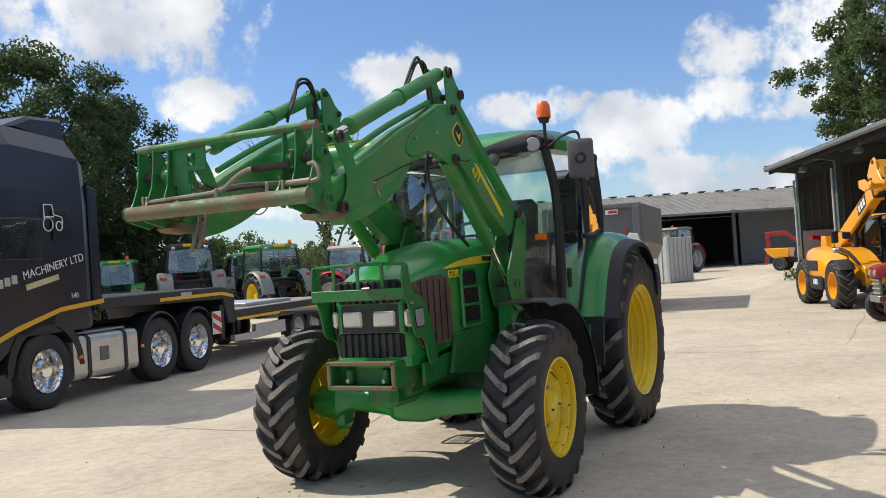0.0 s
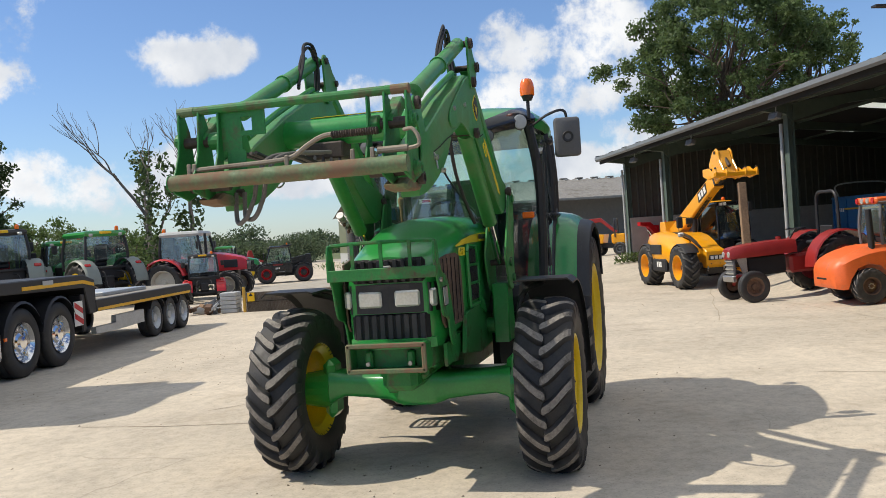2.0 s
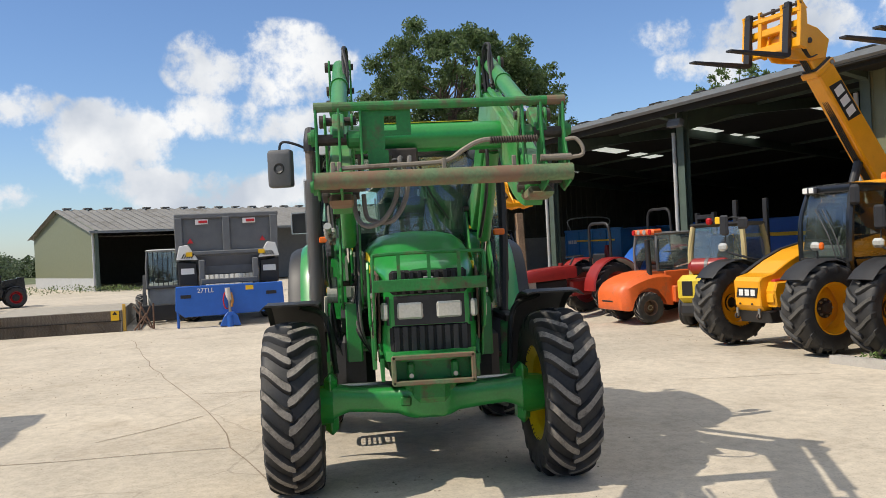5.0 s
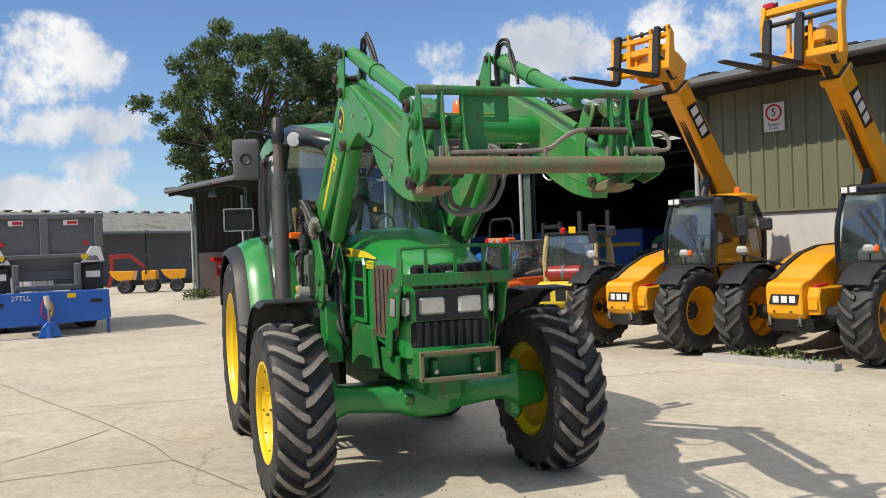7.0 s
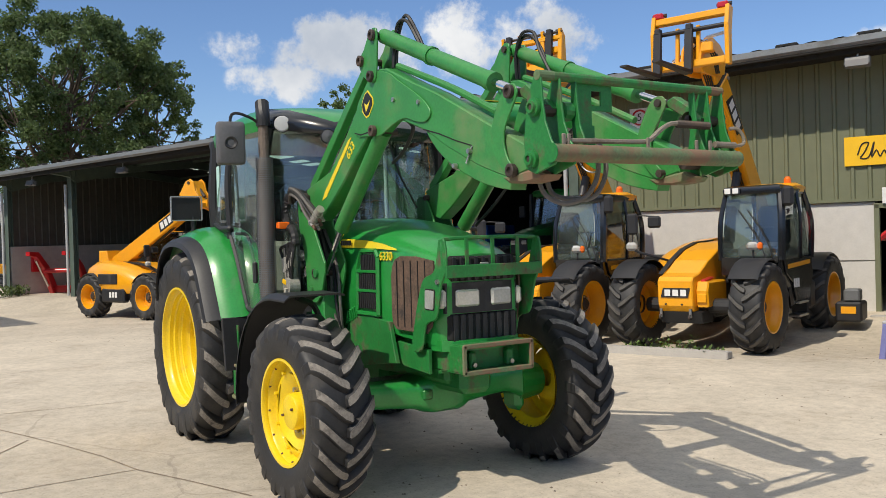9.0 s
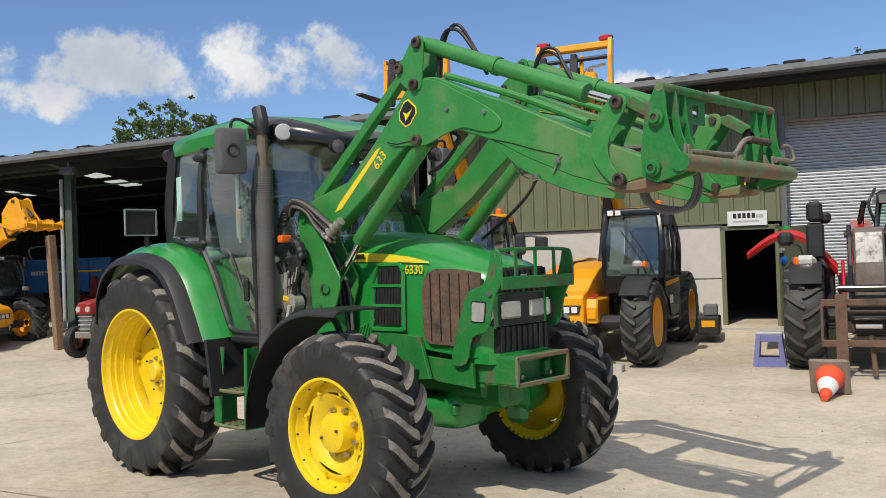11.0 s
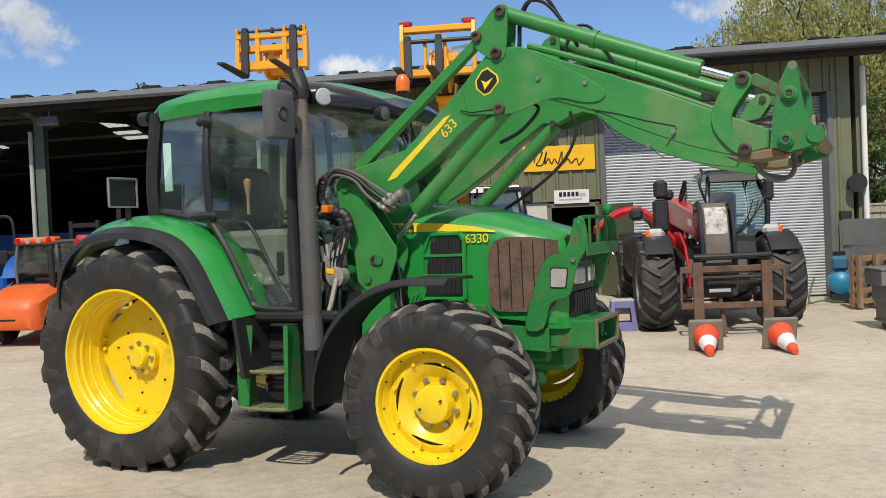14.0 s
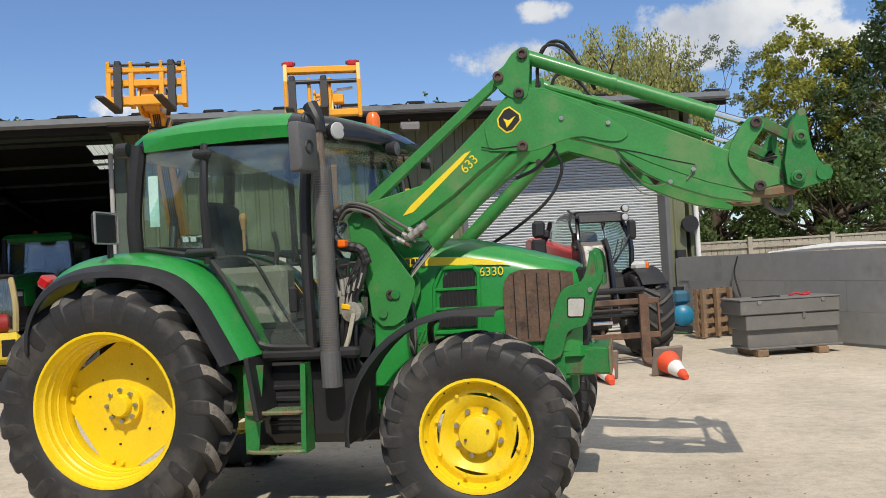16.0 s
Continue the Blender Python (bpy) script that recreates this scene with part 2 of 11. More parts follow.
RED = mat("red_paint", (0.27, 0.018, 0.016), 0.4, var=0.12, coat=0.1, dirt=(0.18, 0.06, 0.05), dirt_amount=0.3)
RED_BRIGHT = mat("bright_red_paint", (0.50, 0.015, 0.02), 0.3, var=0.08, coat=0.3)
BLUE = mat("blue_paint", (0.015, 0.11, 0.46), 0.4, var=0.08, coat=0.1)
NAVY = mat("dark_lorry_paint", (0.009, 0.012, 0.024), 0.30, var=0.08, coat=0.15)
GREY_STEEL = mat("grey_painted_steel", (0.13, 0.135, 0.14), 0.5, var=0.12, dirt=(0.2, 0.18, 0.16), dirt_amount=0.2)
LIGHT_GREY = mat("light_grey_paint", (0.42, 0.43, 0.43), 0.5, var=0.1)
WOOD_GREY = mat("grey_timber", (0.27, 0.235, 0.19), 0.9, var=0.25, scale=3.0, fine=25, bump=0.003)
PIPE = mat("heat_stained_pipe", (0.17, 0.135, 0.11), 0.7, metal=0.3, var=0.25, dirt=(0.10, 0.06, 0.04), dirt_amount=0.5)
WOOD = mat("weathered_timber", (0.23, 0.15, 0.09), 0.85, var=0.3, scale=3.0, fine=25, bump=0.003)
CONCRETE = mat("cast_concrete", (0.40, 0.38, 0.35), 0.9, var=0.10, bump=0.002, dirt=(0.24, 0.22, 0.19), dirt_amount=0.35, dirt_scale=0.9)
CONCRETE_PALE = mat("pale_concrete_panel", (0.56, 0.54, 0.50), 0.9, var=0.07, bump=0.001, dirt=(0.44, 0.42, 0.38), dirt_amount=0.3, dirt_scale=0.7)
CONCRETE_DARK = mat("stained_concrete", (0.16, 0.13, 0.10), 0.92, var=0.25, bump=0.004, dirt=(0.08, 0.065, 0.05), dirt_amount=0.55, dirt_scale=1.5)
CLAD = mat("olive_cladding", (0.155, 0.165, 0.095), 0.5, var=0.08, dirt=(0.20, 0.20, 0.14), dirt_amount=0.2, dirt_scale=0.8)
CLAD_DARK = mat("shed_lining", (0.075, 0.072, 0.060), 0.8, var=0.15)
# near black: the deep shade under the shed roof is put into the colour
LINING = mat("shade_dark_lining", (0.017, 0.0165, 0.015), 0.95, var=0.2)
STEEL_GREEN = mat("green_steelwork", (0.075, 0.105, 0.085), 0.55, var=0.15)
ROOF = mat("fibre_cement", (0.19, 0.185, 0.175), 0.9, var=0.18, bump=0.003, dirt=(0.11, 0.10, 0.085), dirt_amount=0.5, dirt_scale=0.7)
GUTTER = mat("gutter_metal", (0.19, 0.205, 0.215), 0.5, metal=0.2, var=0.12, dirt=(0.11, 0.105, 0.095), dirt_amount=0.35, dirt_scale=1.5)
SHUTTER = mat("shutter_slat", (0.60, 0.62, 0.63), 0.42, metal=0.15, var=0.05, dirt=(0.45, 0.44, 0.42), dirt_amount=0.25)
SIGN_YELLOW = mat("yellow_sign", (0.85, 0.50, 0.01), 0.4, var=0.03)
SIGN_BLACK = mat("sign_lettering", (0.012, 0.012, 0.013), 0.5, var=0.05)
SIGN_RED = mat("sign_red", (0.50, 0.015, 0.02), 0.45, var=0.05)
# emission stands in for daylight through the sheets; the roof above is solid
SKYLIGHT = mat("glowing_skylight_sheet", (0.75, 0.78, 0.70), 0.5, var=0.1, emit=0.6)
BARK = mat("bark", (0.10, 0.075, 0.055), 0.95, var=0.3, bump=0.01)
DEADWOOD = mat("dead_branch", (0.18, 0.16, 0.14), 0.95, var=0.2)


def leaf_mat(name, color, spread=0.35):
    m = bpy.data.materials.new(name)
    m.use_nodes = True
    n, l = m.node_tree.nodes, m.node_tree.links
    b = n["Principled BSDF"]
    geo = n.new("ShaderNodeNewGeometry")
    rng = n.new("ShaderNodeMapRange")
    rng.inputs["To Min"].default_value, rng.inputs["To Max"].default_value = 1 - spread, 1 + spread
    l.new(geo.outputs["Random Per Island"], rng.inputs["Value"])
    sc = n.new("ShaderNodeVectorMath")
    sc.operation = "SCALE"
    sc.inputs[0].default_value = color
    l.new(rng.outputs["Result"], sc.inputs["Scale"])
    l.new(sc.outputs[0], b.inputs["Base Color"])
    b.inputs["Roughness"].default_value = 0.6
    tr = n.new("ShaderNodeBsdfTranslucent")
    l.new(sc.outputs[0], tr.inputs["Color"])
    mix = n.new("ShaderNodeMixShader")
    mix.inputs[0].default_value = 0.45
    l.new(b.outputs[0], mix.inputs[1])
    l.new(tr.outputs[0], mix.inputs[2])
    l.new(mix.outputs[0], n["Material Output"].inputs[0])
    MATS[name] = m
    return m


LEAF_OAK = leaf_mat("oak_leaf", (0.11, 0.165, 0.048))
LEAF_BIG = leaf_mat("big_oak_leaf", (0.098, 0.148, 0.050))
LEAF_DARK = leaf_mat("hedge_leaf", (0.065, 0.105, 0.036))
LEAF_WILLOW = leaf_mat("willow_leaf", (0.37, 0.37, 0.13))
LEAF_GREY = leaf_mat("silver_leaf", (0.22, 0.25, 0.16))
LEAF_LIME = leaf_mat("lime_leaf", (0.32, 0.33, 0.06))
LEAF_FAR = leaf_mat("far_leaf", (0.085, 0.12, 0.06))


def ground_material():
    m = mat("yard_concrete", (0.462, 0.406, 0.324), 0.92, var=0.10, scale=0.35, fine=45.0, bump=0.0025, dirt=(0.40, 0.344, 0.268), dirt_amount=0.46, dirt_scale=0.9)
    n, l = m.node_tree.nodes, m.node_tree.links
    b = n["Principled BSDF"]
    src = b.inputs["Base Color"].links[0].from_socket
    tc = n.new("ShaderNodeTexCoord")
    # fine cracks, broken up by a mask
    warp = n.new("ShaderNodeTexNoise")
    warp.inputs["Scale"].default_value, warp.inputs["Detail"].default_value = 1.6, 6.0
    l.new(tc.outputs["Object"], warp.inputs["Vector"])
    mixv = n.new("ShaderNodeMix")
    mixv.data_type = "VECTOR"
    mixv.inputs[0].default_value = 0.22
    l.new(tc.outputs["Object"], mixv.inputs[4])
    l.new(warp.outputs["Color"], mixv.inputs[5])
    vor = n.new("ShaderNodeTexVoronoi")
    vor.feature = "DISTANCE_TO_EDGE"
    vor.inputs["Scale"].default_value = 0.34
    l.new(mixv.outputs[1], vor.inputs["Vector"])
    mask = n.new("ShaderNodeTexNoise")
    mask.inputs["Scale"].default_value = 0.23
    l.new(tc.outputs["Object"], mask.inputs["Vector"])
    wid = n.new("ShaderNodeMapRange")
    wid.inputs["From Min"].default_value, wid.inputs["From Max"].default_value = 0.47, 0.62
    wid.inputs["To Min"].default_value, wid.inputs["To Max"].default_value = 0.0, 0.0035
    l.new(mask.outputs["Fac"], wid.inputs["Value"])
    less = n.new("ShaderNodeMath")
    less.operation = "LESS_THAN"
    l.new(vor.outputs["Distance"], less.inputs[0])
    l.new(wid.outputs["Result"], less.inputs[1])
    mx = n.new("ShaderNodeMix")
    mx.data_type = "RGBA"
    half = n.new("ShaderNodeMath")
    half.operation = "MULTIPLY"
    half.inputs[1].default_value = 0.22
    l.new(less.outputs[0], half.inputs[0])
    l.new(half.outputs[0], mx.inputs[0])
    l.new(src, mx.inputs[6])
    mx.inputs[7].default_value = (0.11, 0.09, 0.07, 1)
    # aggregate speckle
    sp = n.new("ShaderNodeTexVoronoi")
    sp.inputs["Scale"].default_value = 38.0
    l.new(tc.outputs["Object"], sp.inputs["Vector"])
    sr = n.new("ShaderNodeMapRange")
    sr.inputs["From Min"].default_value, sr.inputs["From Max"].default_value = 0.02, 0.30
    sr.inputs["To Min"].default_value, sr.inputs["To Max"].default_value = 0.74, 1.07
    l.new(sp.outputs["Distance"], sr.inputs["Value"])
    s2 = n.new("ShaderNodeVectorMath")
    s2.operation = "SCALE"
    l.new(mx.outputs[2], s2.inputs[0])
    l.new(sr.outputs["Result"], s2.inputs["Scale"])
    # broad stains and a rough, pitted mid scale
    last = s2.outputs[0]
    for sc, det, lo, hi, to in ((1.4, 9.0, 0.40, 0.62, 0.92), (9.0, 7.0, 0.42, 0.66, 0.84), (0.22, 8.0, 0.44, 0.60, 0.93)):
        st = n.new("ShaderNodeTexNoise")
        st.inputs["Scale"].default_value, st.inputs["Detail"].default_value, st.inputs["Roughness"].default_value = sc, det, 0.7
        l.new(tc.outputs["Object"], st.inputs["Vector"])
        mr = n.new("ShaderNodeMapRange")
        mr.inputs["From Min"].default_value, mr.inputs["From Max"].default_value = lo, hi
        mr.inputs["To Min"].default_value, mr.inputs["To Max"].default_value = 1.06, to
        l.new(st.outputs["Fac"], mr.inputs["Value"])
        sv = n.new("ShaderNodeVectorMath")
        sv.operation = "SCALE"
        l.new(last, sv.inputs[0])
        l.new(mr.outputs["Result"], sv.inputs["Scale"])
        last = sv.outputs[0]
    l.new(last, b.inputs["Base Color"])
    return m


YARD = ground_material()
GRASS_FIELD = mat("far_field", (0.10, 0.12, 0.045), 0.95, var=0.25, scale=0.05, fine=1.0)

# ---- shapes ----
def thing(name, label, category, m=None, group="", kind=""):
    ob = new(name)
    ob.empty_display_size = 0.2
    if m is not None:
        ob.matrix_basis = m
    return tagged(ob, label, category, group, kind)


def part(name, bm, material, parent, label="", smooth=False):
    me = bpy.data.meshes.new(name)
    bm.to_mesh(me)
    bm.free()
    for mt in material if isinstance(material, (list, tuple)) else (material,):
        me.materials.append(mt)
    if smooth:
        me.polygons.foreach_set("use_smooth", [True] * len(me.polygons))
        me.set_sharp_from_angle(angle=radians(38))
    ob = new(name, me)
    ob.parent = parent
    return tagged(ob, label)


def solo(name, bm, material, label, category, m=None, group="", kind="", smooth=False):
    ob = part(name, bm, material, None, label, smooth)
    if m is not None:
        ob.matrix_basis = m
    return tagged(ob, label, category, group, kind)


def B():
    return bmesh.new()


def box(bm, c, s, bevel=0.0, rot=None, taper=None):
    """A box of size s about c, with bevelled edges; rot: degrees (x, y, z)."""
    m = Matrix.Translation(c) @ (pose(0, 0, 0, *rot) if rot else Matrix()) @ Matrix.Diagonal((*s, 1))
    r = bmesh.ops.create_cube(bm, size=1.0, matrix=m)
    if bevel:
        edges = list({e for v in r["verts"] for e in v.link_edges})
        bmesh.ops.bevel(bm, geom=edges, offset=min(bevel, min(s) * 0.45), segments=1, affect="EDGES", clamp_overlap=True)
    return bm


def tube(bm, a, b, r, r2=None, seg=14, caps=True):
    """A round bar from a to b."""
    a, b = Vector(a), Vector(b)
    d = b - a
    m = Matrix.Translation((a + b) / 2) @ d.to_track_quat("Z", "Y").to_matrix().to_4x4()
    bmesh.ops.create_cone(bm, cap_ends=caps, segments=seg, radius1=r, radius2=r if r2 is None else r2, depth=d.length, matrix=m)
    return bm


def prism(bm, poly, y0, y1, plane="xz", bevel=0.0):
    """A plate: the outline poly in the plane, from y0 to y1 across it."""
    def p3(p, w):
        return {"xz": (p[0], w, p[1]), "yz": (w, p[0], p[1]), "xy": (p[0], p[1], w)}[plane]
    lo = [bm.verts.new(p3(p, y0)) for p in poly]
    hi = [bm.verts.new(p3(p, y1)) for p in poly]
    k = len(poly)
    faces = [bm.faces.new(lo), bm.faces.new(list(reversed(hi)))]
    for i in range(k):
        j = (i + 1) % k
        faces.append(bm.faces.new((lo[j], lo[i], hi[i], hi[j])))
    bmesh.ops.recalc_face_normals(bm, faces=faces)
    if bevel:
        es = list(faces[0].edges) + list(faces[1].edges)
        bmesh.ops.bevel(bm, geom=es, offset=bevel, segments=1, affect="EDGES", clamp_overlap=True)
    return bm


def loft(bm, rings, closed=True, caps=True):
    """Skin over rings of points, each ring with the same count."""
    vs = [[bm.verts.new(p) for p in ring] for ring in rings]
    k = len(vs[0])
    fs = []
    for a, b in zip(vs, vs[1:]):
        for i in range(k if closed else k - 1):
            j = (i + 1) % k
            fs.append(bm.faces.new((a[i], a[j], b[j], b[i])))
    if caps and closed:
        fs.append(bm.faces.new(vs[0]))
        fs.append(bm.faces.new(list(reversed(vs[-1]))))
    bmesh.ops.recalc_face_normals(bm, faces=fs)
    return bm


def smooth_path(pts, n=6):
    """Points along a soft curve through pts."""
    pts = [Vector(p) for p in pts]
    if len(pts) < 3:
        return pts
    out = []
    ext = [2 * pts[0] - pts[1], *pts, 2 * pts[-1] - pts[-2]]
    for i in range(1, len(ext) - 2):
        p0, p1, p2, p3 = ext[i - 1:i + 3]
        for k in range(n):
            t = k / n
            out.append(0.5 * (2 * p1 + (p2 - p0) * t + (2 * p0 - 5 * p1 + 4 * p2 - p3) * t * t + (3 * p1 - p0 - 3 * p2 + p3) * t ** 3))
    out.append(pts[-1])
    return out


def hose(bm, pts, r, seg=7, n=6, ridge=0.0):
    """A bent pipe or hose through pts."""
    path = smooth_path(pts, n)
    rings = []
    up = Vector((0.31, 0.17, 0.93))
    for i, p in enumerate(path):
        d = (path[min(i + 1, len(path) - 1)] - path[max(i - 1, 0)]).normalized()
        u = d.cross(up).normalized()
        v = d.cross(u)
        rr = r + (ridge if i % 2 else 0)
        rings.append([p + rr * (math.cos(6.2832 * k / seg) * u + math.sin(6.2832 * k / seg) * v) for k in range(seg)])
    return loft(bm, rings)


def lathe(bm, prof, seg=40, axis="y", c=(0, 0, 0)):
    """Turns the outline prof of (along, radius) round an axis through c."""
    rings = []
    for i in range(seg):
        a = 2 * math.pi * i / seg
        s, k = math.sin(a), math.cos(a)
        ring = []
        for h, r in prof:
            p = {"y": (r * k, h, r * s), "z": (r * k, r * s, h), "x": (h, r * k, r * s)}[axis]
            ring.append(Vector(p) + Vector(c))
        rings.append(ring)
    vs = [[bm.verts.new(p) for p in ring] for ring in rings]
    fs = []
    for i in range(seg):
        a, b = vs[i], vs[(i + 1) % seg]
        for j in range(len(prof) - 1):
            fs.append(bm.faces.new((a[j], a[j + 1], b[j + 1], b[j])))
    bmesh.ops.remove_doubles(bm, verts=bm.verts, dist=1e-5)
    bmesh.ops.recalc_face_normals(bm, faces=[f for f in bm.faces])
    return bm


def words(text, size, material, parent, m, name="lettering", label="", depth=0.002, align="CENTER", shear=0.0):
    """Raised letters in the built-in font; they read along m's x axis and stand up its y axis."""
    cu = bpy.data.curves.new(name, "FONT")
    cu.body, cu.size, cu.extrude, cu.align_x, cu.align_y, cu.shear = text, size, depth, align, "CENTER", shear
    tmp = bpy.data.objects.new(name, cu)
    me = bpy.data.meshes.new_from_object(tmp)
    bpy.data.objects.remove(tmp)
    me.materials.clear()
    me.materials.append(material)
    ob = new(name, me)
    ob.parent = parent
    ob.matrix_basis = m
    return tagged(ob, label)


def tyre_mesh(R, width, rim, lug_h, seg=56):
    """The carcass of a farm tyre about the y axis."""
    bm = B()
    h = width / 2
    Rc = R - lug_h
    side = (Rc - rim)
    prof = [(-h * 0.80, rim), (-h * 0.90, rim + 0.02), (-h * 0.97, rim + side * 0.30), (-h, rim + side * 0.55), (-h * 0.985, rim + side * 0.80), (-h * 0.92, Rc - side * 0.12), (-h * 0.77, Rc - side * 0.055),
            (-h * 0.42, Rc - 0.004), (0, Rc + 0.004), (h * 0.42, Rc - 0.004), (h * 0.77, Rc - side * 0.055), (h * 0.92, Rc - side * 0.12), (h * 0.985, rim + side * 0.80), (h, rim + side * 0.55), (h * 0.97, rim + side * 0.30),
            (h * 0.90, rim + 0.02), (h * 0.80, rim)]
    lathe(bm, prof, seg)
    for f in bm.faces:
        f.smooth = True
    return bm


def tread_bar(R, width, lug_h, lug_w, sgn, turn, sweep=0.285, bm=None, base=0.0):
    """One chevron bar of a farm tyre, on the side sgn of its crown."""
    bm = bm or B()
    h, Rc = width / 2, R - lug_h
    # share of half width, drop from the crown, turn along the bar, breadth
    line = [(-0.07, 0.002, 0.0, 0.55), (-0.02, 0.0, 0.03, 0.95), (0.18, 0.0, 0.15, 1.0), (0.38, 0.003, 0.34, 1.0), (0.57, 0.009, 0.56, 1.0), (0.75, 0.020, 0.78, 1.0), (0.88, 0.034, 0.93, 1.05),
            (0.965, 0.050, 1.02, 1.12), (1.01, 0.064, 1.05, 1.2), (1.02, 0.092, 1.06, 1.25), (0.98, 0.125, 1.06, 0.8)]
    rings = []
    for q, (w, drop, go, br) in enumerate(line):
        drop *= R / 0.6
        a = base + turn * sweep * go * 0.6 / R
        top, bot = R - drop, Rc - drop * 1.15 - 0.018
        wt = lug_w * br / R / 2
        if q >= len(line) - 3:
            top = Rc - drop + lug_h * (0.45, 0.35, -0.1)[q - len(line) + 3]
        y = sgn * h * w
        yb = sgn * h * w * (0.92 if q >= 7 else 1.0)
        ring = [(a - wt * 1.75, bot, yb), (a - wt * 1.08, top - 0.006, y), (a - wt * 0.85, top, y), (a + wt * 0.85, top, y), (a + wt * 1.08, top - 0.006, y), (a + wt * 1.75, bot, yb)]
        rings.append([Vector((r * math.cos(b), yy, r * math.sin(b))) for b, r, yy in ring])
    vs = [[bm.verts.new(p) for p in r] for r in rings]
    for q, (a1, b1) in enumerate(zip(vs, vs[1:])):
        for k in range(5):
            f = bm.faces.new((a1[k], a1[k + 1], b1[k + 1], b1[k]) if sgn > 0 else (b1[k], b1[k + 1], a1[k + 1], a1[k]))
            f.smooth = k != 2
            if k == 2 and q < 7:
                f.material_index = 1
    bm.faces.new(vs[0] if sgn < 0 else list(reversed(vs[0])))
    bm.faces.new(list(reversed(vs[-1])) if sgn < 0 else vs[-1])
    return bm


def road_tyre_mesh(R, width, rim, seg=44):
    bm = B()
    h = width / 2
    prof = [(-h * 0.8, rim), (-h * 0.95, rim + 0.02), (-h, (rim + R) / 2), (-h * 0.93, R - 0.03), (-h * 0.82, R - 0.006), (-h * 0.4, R), (-h * 0.38, R - 0.012), (-h * 0.34, R - 0.012), (-h * 0.32, R),
            (h * 0.32, R), (h * 0.34, R - 0.012), (h * 0.38, R - 0.012), (h * 0.4, R), (h * 0.82, R - 0.006), (h * 0.93, R - 0.03), (h, (rim + R) / 2), (h * 0.95, rim + 0.02), (h * 0.8, rim)]
    lathe(bm, prof, seg)
    for f in bm.faces:
        f.smooth = True
    return bm


def rim_mesh(rim, width, dish, seg=44, hub=0.13):
    """A pressed wheel about the y axis, outside at -y: flange, barrel and a disc dished inwards by dish."""
    bm = B()
    h = width / 2
    prof = [(h * 0.86, rim + 0.012), (h * 0.80, rim), (h * 0.45, rim * 0.90), (-h * 0.20, rim * 0.885), (-h * 0.34, rim * 0.925), (-h * 0.55, rim * 0.935), (-h * 0.66, rim * 0.975), (-h * 0.80, rim * 0.985),
            (-h * 0.84, rim + 0.012), (-h * 0.90, rim + 0.012), (-h * 0.90, rim - 0.004), (-h * 0.80, rim - 0.012), (-h * 0.70, rim * 0.968), (-h * 0.62, rim * 0.935), (-h * 0.46, rim * 0.93), (-h * 0.40, rim * 0.905), (-h * 0.16, rim * 0.898), (-h * 0.10, rim * 0.872), (h * 0.20, rim * 0.866), (h * 0.24, rim * 0.852), (h * 0.62, rim * 0.852), (h * 0.82, rim * 0.97)]
    lathe(bm, prof, seg)
    return bm


def disc_mesh(rim, y, hub, lobes=4, thick=0.014, seg=64, cut=0.075, cup=0.05):
    """The wavy wheel disc: lobes reach the barrel, and gaps lie between them."""
    bm = B()
    rings = []
    for yy in (y, y + thick):
        for share in (1.0, 0.72, 0.42, 0.40):
            ring = []
            for i in range(seg):
                a = 2 * math.pi * i / seg
                q = (a % (2 * math.pi / lobes)) - math.pi / lobes
                r = rim * 0.868 * min(1.0, (1 - cut) / math.cos(q))
                rr = hub + (r - hub) * (share - 0.40) / 0.60 if share > 0.40 else hub * 0.6
                off = cup * (0 if share > 0.9 else 0.6 if share > 0.6 else 1.0)
                ring.append(Vector((rr * math.cos(a), yy - off, rr * math.sin(a))))
            rings.append(ring)
    vs = [[bm.verts.new(p) for p in r] for r in rings]
    order = [(0, 1), (1, 2), (2, 3), (3, 7), (7, 6), (6, 5), (5, 4), (4, 0)]
    fs = []
    for a, b in order:
        for i in range(seg):
            j = (i + 1) % seg
            fs.append(bm.faces.new((vs[a][i], vs[a][j], vs[b][j], vs[b][i])))
    bmesh.ops.recalc_face_normals(bm, faces=fs)
    return bm


def slit_disc_mesh(rim, y, seg=72):
    """A pressed front wheel disc: outer ring, four lens-shaped slits, and a cone sunk towards the nut plate."""
    bm = B()
    rows = []
    for r, off in ((0.915, 0.012), (0.83, 0.0), (0.80, -0.008), (0.745, -0.008)):
        rows.append([(r, off)] * seg)
    inner = []
    for i in range(seg):
        q = ((360.0 * i / seg - 18) + 45) % 90 - 45
        inner.append((0.73 - (0.055 * (1 - (q / 26) ** 2) if abs(q) < 26 else 0), -0.006))
    rows.append(inner)
    for r, off in ((0.655, 0.0), (0.50, 0.045), (0.46, 0.055), (0.20, 0.055)):
        rows.append([(r, off)] * seg)
    vs = [[bm.verts.new((rim * r * math.cos(2 * math.pi * i / seg), y + o, rim * r * math.sin(2 * math.pi * i / seg))) for i, (r, o) in enumerate(row)] for row in rows]
    for k, (a, b) in enumerate(zip(vs, vs[1:])):
        for i in range(seg):
            q = ((360.0 * (i + 0.5) / seg - 18) + 45) % 90 - 45
            if k == 3 and abs(q) < 25:
                continue
            j = (i + 1) % seg
            bm.faces.new((a[i], b[i], b[j], a[j]))
    bmesh.ops.recalc_face_normals(bm, faces=bm.faces)
    bmesh.ops.solidify(bm, geom=bm.faces[:], thickness=0.008)
    return bm


MESH_STORE = {}


